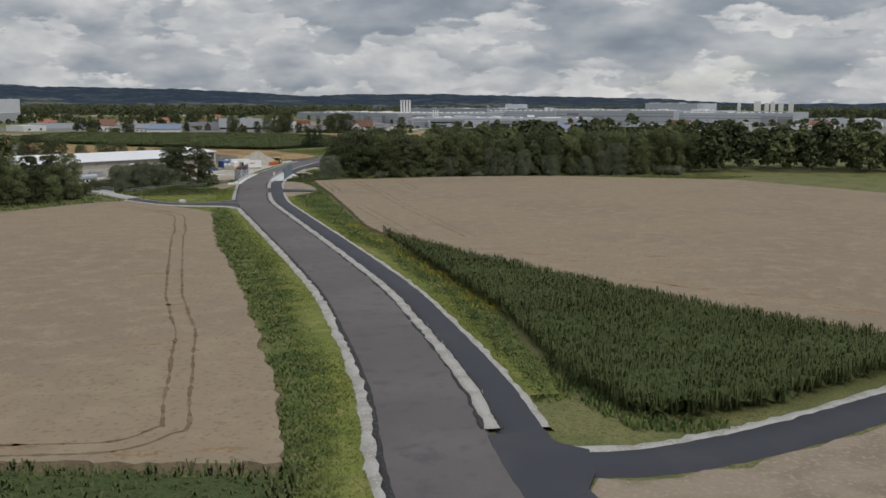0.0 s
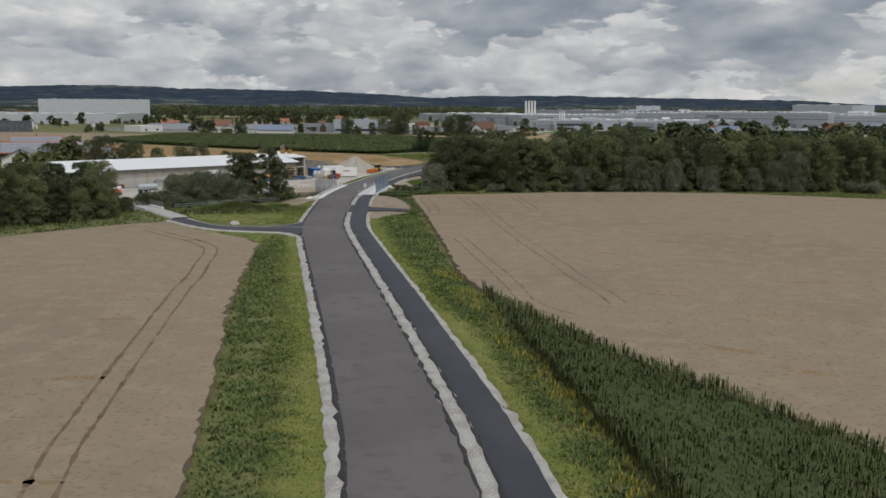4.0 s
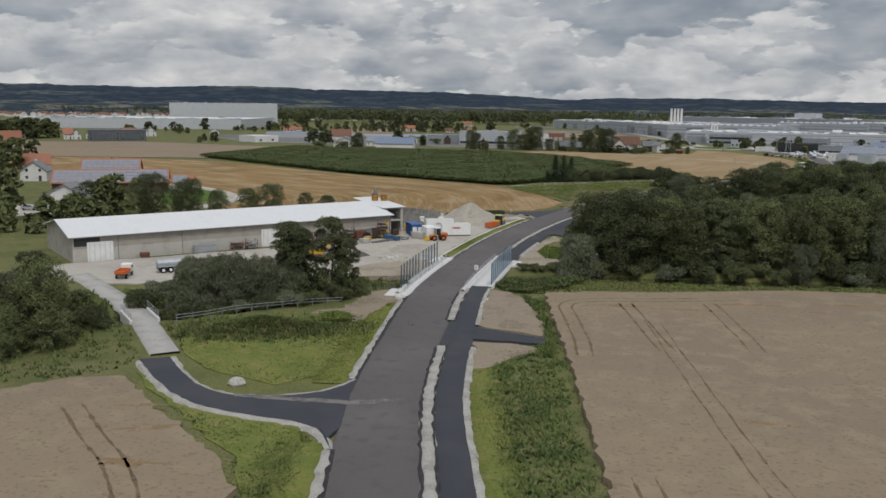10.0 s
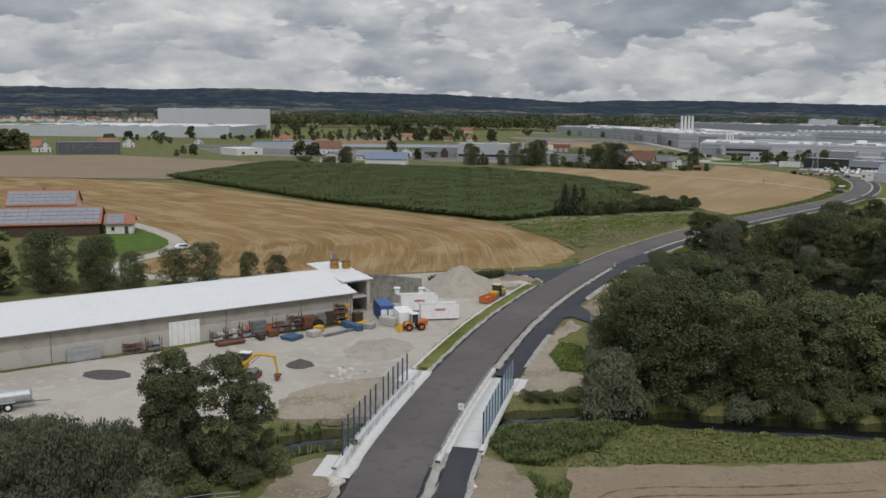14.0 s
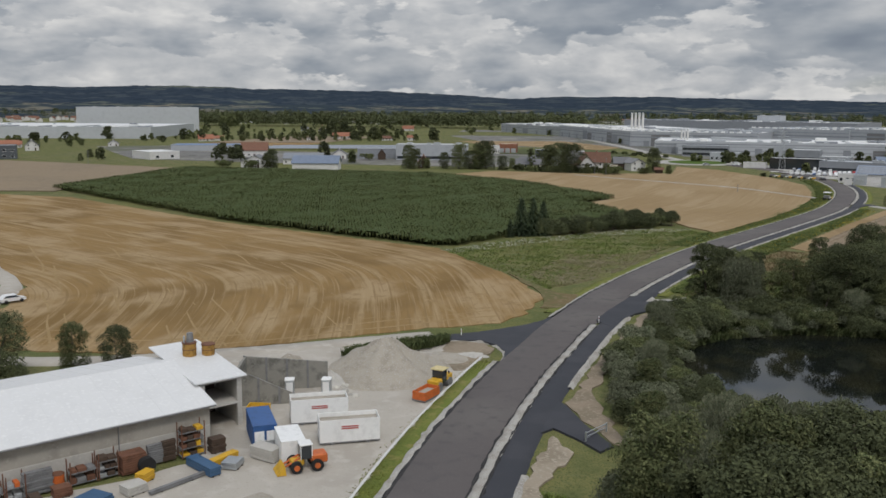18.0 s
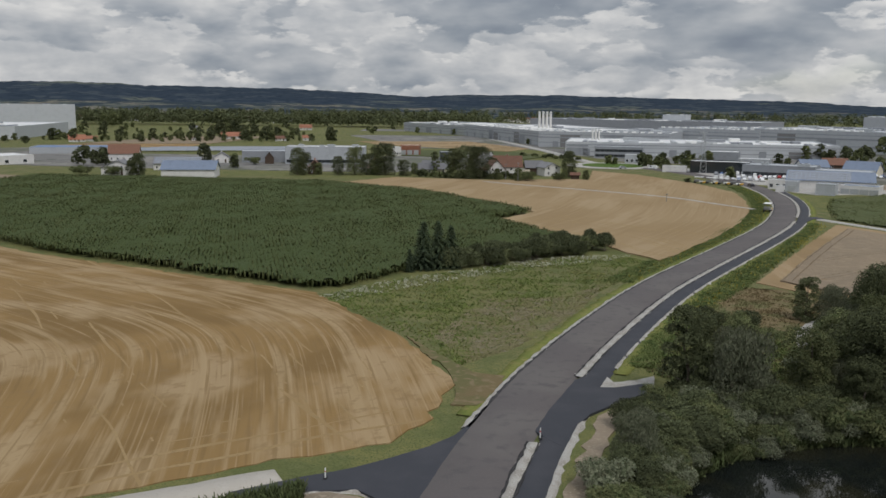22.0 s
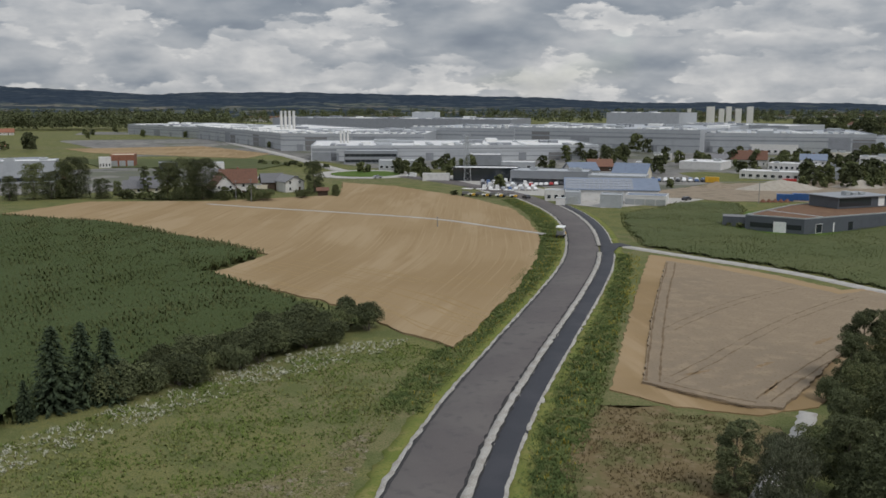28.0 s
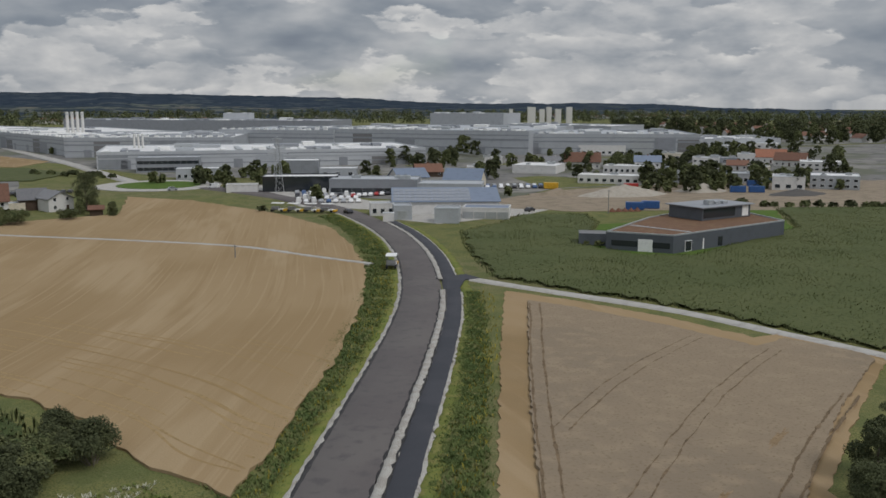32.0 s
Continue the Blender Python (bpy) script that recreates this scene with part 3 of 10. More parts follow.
# flared mouths of the side roads
SIDE_UP = spline([(-71.5, 207.8), (-67.6, 203.8), (-63.6, 200.3), (-60.6, 198.6), (-58.1, 198.1), (-55.3, 198.5), (-52.3, 199.9), (-50.1, 201.9), (-48.8, 204.4), (-48.2, 207.1)], 0.8)
SIDE_LOW = spline([(-43.3, 188.2), (-44.4, 190.1), (-46.4, 192.3), (-49.1, 193.3), (-52.5, 193.4), (-56.2, 193.8), (-60.1, 194.7), (-64.6, 197.3), (-69.2, 201.1), (-74.1, 205.9)], 0.8)
ribbon("side_road_verge", SIDE_UP, -0.5, 0.1, ROAD_Z - 0.03, GRAVEL, "pale gravel edge of the side road", "gravel strip", jitter=0.12, seed=60, cells=2, edge=0.4)
ribbon("side_road_verge_low", SIDE_LOW, -0.45, 0.1, ROAD_Z - 0.03, GRAVEL, "pale gravel edge of the side road", "gravel strip", jitter=0.12, seed=68, cells=2, edge=0.4)
sheet("junction_east", [(3.0, 56.6), (4.6, 44.5), (8.2, 47.6), (9.2, 50.6), (9.4, 54.0), (7.6, 55.2), (6.6, 57.0)], ROAD_Z - 0.004, FRESH, "black asphalt junction mouth", "road", jitter=0.03, seed=61, thick=0.4, step=1.2)
sheet("junction_yard", [(-72.5, 353.1), (-66.8, 357.4), (-62.3, 360.2), (-58.9, 363.4), (-55.7, 366.8), (-53.3, 370.4), (-51.4, 376.2), (-50.6, 380.4), (-49.5, 378), (-49.0, 360), (-52.0, 340), (-56.4, 340.7), (-56.1, 346.1), (-56.4, 350.0), (-58.1, 353.3), (-60.9, 355.4), (-64.8, 354.5), (-68.0, 352.4), (-71.4, 350.7)], ROAD_Z - 0.012, FRESH, "black asphalt mouth of the yard's access road", "road", jitter=0.03, seed=62, thick=0.4, step=1.0)
ribbon("yard_mouth_edge", spline([(-56.4, 340.7), (-56.1, 346.1), (-56.4, 350.0), (-58.1, 353.3), (-60.9, 355.4), (-64.8, 354.5), (-68.0, 352.4), (-71.4, 350.7)], 0.8), -0.1, 0.55, ROAD_Z - 0.02, GRAVEL, "pale gravel edge of the yard's access road", "gravel strip", jitter=0.08, seed=69, cells=2, edge=0.4)
sheet("crossing_patch", [(-45.1, 373.2), (-39.8, 391.9), (-38.1, 394.3), (-37.2, 389.3), (-34.8, 389.6), (-31.1, 391.7), (-30.8, 388.4), (-35.3, 383.3), (-38.4, 379.1), (-40.4, 374.5), (-42.0, 368.9)], ROAD_Z - 0.004, FRESH, "black asphalt crossing between road and path", "road", jitter=0.04, seed=63, thick=0.4, step=1.2)
sheet("crossing_patch_bridge", [(-43.0, 222.4), (-44.9, 234), (-46.1, 234.4), (-44.1, 222.0)], ROAD_Z - 0.002, FRESH, "black asphalt gap in the gravel strip", "road", jitter=0.03, seed=64, thick=0.4, step=1.2)
sheet("path_stub", [(-42.4, 232.5), (-41.1, 232.1), (-36.7, 230.8), (-32.5, 229.7), (-31.9, 226.9), (-36.5, 226.8), (-41.0, 226.5)], ROAD_Z - 0.05, FRESH, "short black asphalt stub to the field", "road", jitter=0.03, seed=65, thick=0.4, step=1.0)
sheet("path_stub_wood", [(-47.6, 332), (-45.6, 328.6), (-43.1, 322.9), (-39.7, 317.2), (-40.9, 315.2), (-43.8, 318.6), (-46.4, 320.9), (-47.9, 318.6), (-48.6, 324)], ROAD_Z - 0.03, FRESH, "black asphalt path branch towards the pond", "road", jitter=0.03, seed=66, thick=0.4, step=1.0)
sheet("junction_north", [(34.0, 566), (36.8, 566.5), (41.0, 574), (44.6, 574.8), (43.4, 579.5), (38.8, 578.5)], ROAD_Z - 0.002, FRESH, "black asphalt junction of path and farm track", "road", jitter=0.03, seed=67, thick=0.4, step=1.2)

sheet("stone_yard", [(-61.8, 284), (-61.8, 300), (-61.0, 322), (-58.6, 343), (-63.5, 354.5), (-72, 353), (-93, 339.5), (-103, 331), (-100, 322), (-80, 303.6), (-121, 256), (-128, 248), (-118, 240), (-101, 243), (-86, 252), (-78, 256), (-72, 264), (-66, 272)], 0.10, YARD, "pale limestone builders' yard with dusty wheel marks", "yard", jitter=0.35, seed=70, step=2.0)
sheet("soil_bank_left", [(-63.0, 248.9), (-61.8, 251.0), (-60.2, 252.2), (-57.4, 252.0), (-56.6, 247.5), (-57.6, 242.6), (-57.8, 240.2), (-57.9, 234.9), (-57.8, 232.2), (-58.2, 230.2), (-59.3, 232.0), (-59.4, 233.7), (-61.8, 234.4), (-63.7, 233.3), (-65.7, 233.0), (-65.6, 235.0), (-63.2, 236.8), (-63.1, 239.2), (-62.8, 242.6), (-63.4, 246.0)], 0.14, SOIL, "bare tan earth bank beside the bridge", "soil", jitter=0.25, seed=71, step=1.0)
sheet("soil_bank_far", [(-73.3, 266.2), (-72.8, 270.7), (-71.1, 273.6), (-68.1, 275.9), (-65.6, 278.6), (-61.2, 281), (-60.4, 270), (-61.0, 264.4), (-65.6, 262.0), (-69.4, 260.4), (-72.0, 262.9)], 0.16, PALE_EARTH, "bare pale stony earth above the stream", "soil", jitter=0.3, seed=72, step=1.2, thick=0.8)
sheet("soil_bank_right", [(-46.2, 256.9), (-42.7, 255.9), (-40.2, 252.6), (-37.2, 245.8), (-34.6, 238.1), (-32.8, 230.9), (-36.6, 231.6), (-41.0, 232.8), (-41.8, 233.1), (-44.6, 246.5)], 0.24, SOIL, "bare tan earth strip beside the black path", "soil", jitter=0.25, seed=73, step=1.2)
sheet("soil_bank_stub", [(-40.7, 225.7), (-36.6, 226.1), (-32.6, 225.6), (-32.6, 223.5), (-35.1, 219.4), (-36.5, 215.0), (-38.1, 214.0)], 0.13, SOIL, "bare tan earth beside the path stub", "soil", jitter=0.25, seed=74, step=1.0)
sheet("soil_bank_wood", [(-45.6, 330), (-42.8, 352), (-37.2, 379), (-34.6, 384), (-35.9, 375), (-40.2, 355), (-42.8, 335), (-40.6, 326), (-38.2, 318.4), (-39, 317), (-42.8, 323.4)], 0.11, SOIL, "bare tan earth edge between path and trees", "soil", jitter=0.3, seed=75, step=1.5)
sheet("soil_bank_stream", [(-46.2, 318.7), (-43.4, 314.8), (-44.1, 312.7), (-45.9, 304.2), (-45.9, 296.3), (-43.0, 289.5), (-39.8, 287.9), (-39.1, 282.0), (-42.9, 279.4), (-46.9, 276.8), (-47.3, 279.2), (-47.5, 289.4), (-47.5, 299.6), (-47.4, 309.8)], 0.12, PALE_EARTH, "bare pale earth between the bridge and the trees", "soil", jitter=0.25, seed=176, step=1.2, thick=0.6)
sheet("soil_mouth", [(-65.7, 354.4), (-63.4, 354.9), (-60.4, 354.0), (-58.3, 351.6), (-59.0, 347.5), (-60, 341.5), (-62, 339.5), (-65.7, 347.4)], 0.15, SOIL, "bare tan sandy ground at the mouth of the yard", "soil", jitter=0.2, seed=177, step=1.2)
sheet("soil_corner", [(-65.2, 411.0), (-60.5, 404.1), (-53.5, 394.1), (-49.0, 392.8), (-50.0, 386.4), (-51.7, 380.8), (-54.8, 380.6), (-54.9, 388.2), (-56.5, 393.9), (-60.7, 401.3)], 0.14, DRY, "grey-brown bare soil at the corner of the stubble", "soil", jitter=0.2, seed=76, step=1.2)
sheet("corner_meadow", [(-72, 202.5), (-66.5, 197.4), (-61.5, 193.4), (-50.6, 184.8), (-46.6, 179), (-44.9, 182), (-47.0, 190.5), (-49.8, 195.6), (-54.0, 196.6), (-58.8, 197.2), (-64.8, 199.4)], 0.07, LIME, "rough yellow-green grass between the wheat and the side road", "grass", "stuff", jitter=0.25, seed=178, step=1.5)
DUST = material("dusty_asphalt", (0.185, 0.172, 0.160), 0.95, spots=[(0.9, (0.125, 0.115, 0.108), 0.42, 0.60, 5), (4.0, (0.24, 0.225, 0.205), 0.52, 0.70, 4)], coords="World", spec=0.1)
sheet("dust_streak", [(-58.2, 198.5), (-55, 198.8), (-52.3, 199.2), (-48.5, 199.7), (-46.6, 199.9), (-43.4, 201.6), (-41.6, 202.2), (-42.2, 200.8), (-45.7, 199.0), (-48.5, 198.7), (-51.6, 198.2), (-55, 197.9), (-57.6, 197.7)], ROAD_Z + 0.006, DUST, "pale dust trail left by trucks on the asphalt", "dust", jitter=0.12, seed=179, step=0.6, thick=0.01)
sheet("gravel_east", [(9.6, 50.0), (14, 50.4), (20, 52.6), (28, 57), (36, 62), (50, 71), (66, 80), (60, 40), (20, 25), (9.5, 34), (8.4, 45)], 0.05, SOIL, "pale bare gravelly ground beside the farm path", "soil", jitter=0.4, seed=78, step=2.0)
sheet("gravel_tri", [(-37.3, 389.3), (-36.0, 395.9), (-35.5, 395.1), (-34.9, 392.1), (-31.9, 393.3), (-29.3, 395.4), (-29.7, 390.6), (-31.2, 391.6), (-34.8, 389.6)], 0.22, GRAVEL, "pale gravel wedge at the path corner", "gravel strip", jitter=0.1, seed=79, step=1.0)

# ---- fields ----
WHEAT_L = [(-9.8, 51), (-13.2, 67), (-20.4, 91), (-27.6, 114.5), (-35.2, 136), (-40, 153), (-46.8, 178), (-51, 183.5), (-62.5, 192), (-71.5, 199.5), (-76.4, 196.5), (-83.5, 186.5), (-91, 174), (-120, 140), (-150, 110), (-150, 51)]
WHEAT_R = [(-36.3, 252), (-27.3, 217), (-19.7, 185), (-15.4, 166), (-12.5, 155), (-7.0, 143), (3, 126), (21, 102), (31, 89.5), (42, 79), (64, 58), (150, 58), (150, 170), (116, 214), (86, 262), (36, 274), (18, 272.5), (-1.9, 269.3), (-12, 264.6), (-21.9, 260.8), (-30.4, 258.2), (-36.9, 255.3)]
MAIZE_A = [(-10.5, 149), (-4, 126), (1.5, 107), (6.6, 89), (9.6, 69), (13.4, 60.4), (19, 59.6), (26, 63.2), (36, 69.5), (52, 79), (52, 82), (41, 78.6), (30.2, 88.6), (20, 101), (2.2, 125), (-7.6, 142.5)]
STUB = [(-55.2, 390), (-65.5, 410), (-87.6, 440.6), (-120, 454), (-164, 472.5), (-250, 522), (-345, 530), (-345, 440), (-232, 412), (-194, 402), (-170, 386.5), (-154.5, 373.5), (-146, 357), (-147, 341), (-140, 332.5), (-110, 336), (-93, 345), (-72.5, 360.5), (-60, 368), (-57.4, 374)]
MAIZE_B = [(-82, 446), (-73, 463), (-62, 481), (-48, 495), (-34, 508), (-60.5, 552), (-49, 574), (-95, 634), (-143, 664), (-205, 668), (-283, 668), (-278, 549), (-200, 498.5), (-164, 474.5), (-120, 456), (-89, 442.5)]
GOLD = [(-138, 671), (-95, 637), (-48, 576), (-60, 552), (-31.5, 515), (-25, 498), (-17.8, 487), (-9.5, 503), (2, 527), (15.3, 560), (25.4, 594), (31, 628), (33.5, 660), (24, 700), (2, 748), (-20, 770), (-24, 714), (-71, 699), (-118, 704)]
WHEAT_E = [(44.6, 562.2), (52.7, 550.2), (61.6, 532.4), (66.5, 516.6), (72.9, 516.8), (78.8, 503.4), (75.2, 499.2), (55.0, 484.4), (36.3, 469.3), (31.1, 461.5), (22.2, 453.6), (13.0, 452.0), (4.9, 456.6), (-1.0, 464.0), (3.7, 474.0), (12.7, 493.8), (26.5, 524.0)]
WHEAT_E2 = [(44.5, 551.4), (49.5, 544.0), (57.8, 526.3), (62.7, 511.5), (70.0, 513.5), (74.8, 502.7), (74.1, 500.2), (53.8, 485.9), (33.6, 469.5), (28.5, 463.8), (17.1, 453.1), (13.4, 454.6), (8.5, 460.1), (4.3, 465.6), (12.0, 483.0), (20.7, 502.2), (33.7, 529.5)]
MAIZE_E = [(47, 575), (56, 556.5), (64, 544), (70, 531), (76, 513), (81, 496), (200, 470), (260, 560), (240, 640), (190, 655), (160, 612), (103, 583), (92, 588), (87, 606), (112, 640), (120, 662), (98, 668), (84, 652), (66, 640), (56, 612)]
sheet("wheat_field_west", WHEAT_L, 0.62, WHEAT, "ripe beige wheat field with tyre tracks", "wheat field", "stuff", thick=0.9, jitter=0.18, seed=81, step=1.0)
sheet("wheat_field_east", WHEAT_R, 0.62, WHEAT, "ripe beige wheat field with flattened patches", "wheat field", "stuff", thick=0.9, jitter=0.18, seed=82, step=1.0)
sheet("stubble_field", STUB, 0.06, STUBBLE, "golden cut stubble field with curved harvest lines", "stubble field", "stuff", thick=0.3, jitter=0.3, seed=83, step=2.0)
sheet("gold_field", GOLD, 0.30, GOLDEN, "pale golden grain field with harvest stripes", "grain field", "stuff", thick=0.6, jitter=0.3, seed=84, step=2.0)
sheet("mown_margin", WHEAT_E, 0.10, YELLOW, "golden mown margin round the wheat", "grain field", "stuff", thick=0.4, jitter=0.15, seed=85, step=1.0)
sheet("wheat_field_north", WHEAT_E2, 0.45, WHEAT, "ripe beige wheat field with paired tyre tracks", "wheat field", "stuff", thick=0.9, jitter=0.12, seed=86, step=1.0)


def crop(name, polygon, spacing, tall, leaf, seed, label, category, mat, core=True, row_turn=0.0, fill=0.82):
    """A field of upright plants in rows: each a few bent leaves; a low bumpy mat fills what lies under them."""
    r = rng(seed)
    p = np.array(polygon)
    lo, hi = p.min(0) - 2, p.max(0) + 2
    c, s = math.cos(radians(row_turn)), math.sin(radians(row_turn))
    mid, half = (lo + hi) / 2, np.hypot(*(hi - lo)) / 2
    a = np.arange(-half, half, spacing[0])
    b = np.arange(-half, half, spacing[1])
    A, B = np.meshgrid(a, b)
    A, B = A.ravel() + r.normal(0, spacing[0] * 0.12, A.size), B.ravel() + r.normal(0, spacing[1] * 0.3, A.size)
    pts = np.stack([mid[0] + c * A - s * B, mid[1] + s * A + c * B], 1)
    pts = pts[inside(pts, polygon)]
    n = len(pts)
    verts, faces = [], []
    hgt = tall * (1 + 0.10 * wobble(pts[:, 0], pts[:, 1], 18.0, seed)) * r.uniform(0.82, 1.12, n)
    base = height(pts[:, 0], pts[:, 1])
    for k in range(leaf[0]):
        turn = r.uniform(0, 6.283, n)
        z0, z1 = base + hgt * r.uniform(0.30, 0.55, n), base + hgt * r.uniform(0.85, 1.05, n)
        out, wide = leaf[1] * r.uniform(0.6, 1.3, n), leaf[2] * r.uniform(0.7, 1.2, n)
        dx, dy = np.cos(turn), np.sin(turn)
        root = np.stack([pts[:, 0], pts[:, 1], z0], 1)
        top = np.stack([pts[:, 0] + dx * out * 0.55, pts[:, 1] + dy * out * 0.55, z1], 1)
        tip = np.stack([pts[:, 0] + dx * out, pts[:, 1] + dy * out, z1 - 0.25 * out], 1)
        side = np.stack([-dy * wide, dx * wide, 0 * dx], 1)
        verts.append(np.stack([root - side, root + side, top + side, top - side, tip + side * 0.2, tip - side * 0.2], 1))
    v = np.concatenate(verts).reshape(-1, 3)
    i = np.arange(0, len(v), 6)[:, None]
    f = np.concatenate([i + [0, 1, 2, 3], i + [3, 2, 4, 5]])
    tagged(new(name, array_mesh(name, v, f, mat)), label, category, kind="stuff")
    if core:
        cell = 1.0 if hi[0] - lo[0] < 120 else 1.8
        ax, ay = np.arange(lo[0], hi[0] + cell, cell), np.arange(lo[1], hi[1] + cell, cell)
        X, Y = np.meshgrid(ax, ay)
        X, Y = X + r.uniform(-0.25, 0.25, X.shape) * cell, Y + r.uniform(-0.25, 0.25, X.shape) * cell
        q = np.stack([X.ravel(), Y.ravel()], 1)
        rim = np.full(len(q), 1e9)
        for pa, pb in zip(p, np.roll(p, -1, 0)):
            d = pb - pa
            k = np.clip(((q - pa) @ d) / max(d @ d, 1e-6), 0, 1)
            rim = np.minimum(rim, np.hypot(*(q - pa - k[:, None] * d).T))
        ok = inside(q, polygon) & (rim > 0.2)
        z = tall * fill * np.clip(rim / 1.4, 0.02, 1) ** 0.6 + r.normal(0, 0.05 * tall, len(q))
        i = np.arange(len(q)).reshape(X.shape)
        f = np.stack([i[:-1, :-1], i[:-1, 1:], i[1:, 1:], i[1:, :-1]], -1).reshape(-1, 4)
        f = f[ok[f].all(1)]
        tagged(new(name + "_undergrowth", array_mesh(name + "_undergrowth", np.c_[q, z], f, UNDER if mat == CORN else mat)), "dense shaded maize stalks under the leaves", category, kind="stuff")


crop("maize_field_near", MAIZE_A, (0.75, 0.26), 2.1, (5, 0.42, 0.036), 91, "dense dark green maize in rows", "maize", CORN, row_turn=28.0, fill=0.76)
crop("maize_field_mid", MAIZE_B, (0.9, 0.8), 2.1, (3, 0.48, 0.09), 93, "large dark green maize field", "maize", CORN, row_turn=20.0, fill=0.84)
crop("maize_field_office", MAIZE_E, (1.5, 0.6), 0.8, (3, 0.34, 0.07), 95, "low green maize round the office building", "maize", YOUNG, row_turn=35.0, fill=0.72)
MAIZE_C = [(-8.5, 49), (-8.0, 40), (-4, 20), (-60, 20), (-60, 49.5)]
crop("maize_field_south", MAIZE_C, (0.75, 0.5), 1.6, (4, 0.55, 0.075), 97, "dark green maize edge", "maize", CORN, row_turn=0.0)

# ---- wooded hills along the horizon ----
HILLS = [(-1.5, 22), (-0.95, 24), (-0.75, 29), (-0.62, 27), (-0.51, 31), (-0.43, 27), (-0.34, 25), (-0.286, 24), (-0.2, 18), (-0.155, 13), (-0.1, 17), (0.0, 17), (0.1, 14), (0.2, 11), (0.27, 8), (0.31, 3), (0.38, 1), (0.46, 2), (0.55, 1), (0.62, -5), (0.75, -9), (1.3, -9)]


def hills(name, near, top, far, mat, lift, label, rough, seed):
    az = np.linspace(-1.5, 1.3, 1400)
    h = np.interp(az, *np.array(HILLS).T) / 1571 * top + 30
    h = np.maximum(h + rough * (wobble(az * 1000, az * 0, 60.0, seed) + 0.5 * wobble(az * 1000, az * 0, 14.0, seed + 1) + 0.6 * wobble(az * 1000, az * 0, 3.5, seed + 2)), 4.0) * lift
    rows = []
    for r, k in ((near, -0.02), (near + 0.25 * (top - near), 0.22), (near + 0.6 * (top - near), 0.62), (top, 1.0), (far, 0.5)):
        rr = r * (1 + 0.02 * wobble(az * 1000, az * 0, 120.0, seed + 5))
        rows.append(np.stack([rr * np.sin(az), 150 + rr * np.cos(az), h * k], 1))
    v = np.stack(rows, 1).reshape(-1, 3)
    i = np.arange(len(v)).reshape(len(az), len(rows))
    f = np.stack([i[:-1, :-1], i[1:, :-1], i[1:, 1:], i[:-1, 1:]], -1).reshape(-1, 4)
    tagged(new(name, array_mesh(name, v, f, mat, True)), label, "hills", kind="structure")


hills("backdrop_hills", 2900, 4200, 4600, HAZY_WOOD, 1.0, "dark wooded hills on the horizon, tinted blue for haze", 2.2, 5)
hills("backdrop_foothills", 2300, 3000, 3300, HAZY_FIELD, 0.42, "low farmed foothills before the wooded ridge, tinted for haze", 2.0, 15)

# ---- trees ----
BARK = material("grey_bark", (0.11, 0.09, 0.07), 0.95, spots=[(3.0, (0.17, 0.15, 0.12), 0.5, 0.7, 4)], bump=[(9.0, 0.8, 0.04)], random=0.2)
LEAF_DARK = material("dark_foliage", (0.080, 0.091, 0.045), 0.8, spots=[(0.35, (0.108, 0.120, 0.058), 0.45, 0.62, 3), (1.3, (0.062, 0.072, 0.037), 0.5, 0.66, 3)], random=0.25, island=0.16, spec=0.08)
LEAF_MID = material("green_foliage", (0.112, 0.124, 0.056), 0.8, spots=[(0.35, (0.146, 0.156, 0.070), 0.45, 0.62, 3), (1.3, (0.068, 0.089, 0.037), 0.5, 0.66, 3)], random=0.25, island=0.16, spec=0.08)
LEAF_GREY = material("grey_willow_foliage", (0.138, 0.148, 0.094), 0.8, spots=[(0.35, (0.176, 0.186, 0.122), 0.45, 0.62, 3), (1.3, (0.091, 0.109, 0.060), 0.5, 0.66, 3)], random=0.22, island=0.16, spec=0.08)
LEAF_PINE = material("conifer_needles", (0.043, 0.059, 0.034), 0.85, spots=[(0.5, (0.058, 0.077, 0.041), 0.45, 0.62, 3)], random=0.2, island=0.2, spec=0.08)


def leaves(lobes, count, size, seed, hang=0.0, flat=0.4):
    """Leaf sprays on and in a set of lobes (x, y, z, radius, squash): small kite-shaped quads."""
    r = rng(seed)
    lobes = np.array(lobes, float)
    weight = lobes[:, 3] ** 2
    pick = r.choice(len(lobes), count, p=weight / weight.sum())
    d = r.normal(size=(count, 3))
    d /= np.linalg.norm(d, axis=1)[:, None]
    low = d[:, 2] < -0.35
    d[low, 2] *= -1
    rad = lobes[pick, 3] * r.uniform(0.55, 1.15, count) ** 0.6
    rad *= 1 + 0.16 * np.sin(d[:, 0] * 5 + pick) * np.sin(d[:, 1] * 6 + 2 * pick)
    pos = lobes[pick, :3] + d * rad[:, None] * np.stack([np.ones(count), np.ones(count), lobes[pick, 4]], 1)
    pos[:, 2] -= hang * r.uniform(0, 1, count) ** 2 * lobes[pick, 3]
    nrm = d * (1 - flat) + r.normal(0, 0.55, (count, 3)) + [0, 0, flat]
    nrm /= np.linalg.norm(nrm, axis=1)[:, None]
    t = np.cross(nrm, r.normal(size=(count, 3)))
    t /= np.linalg.norm(t, axis=1)[:, None]
    if hang:
        t = t * 0.5 + np.array([0, 0, -1.0])
    b = np.cross(nrm, t)
    s = size * r.uniform(0.55, 1.35, count)[:, None]
    v = np.stack([pos - t * s, pos + b * s * 0.55, pos + t * s, pos - b * s * 0.55], 1).reshape(-1, 3)
    return v, np.arange(len(v)).reshape(-1, 4)


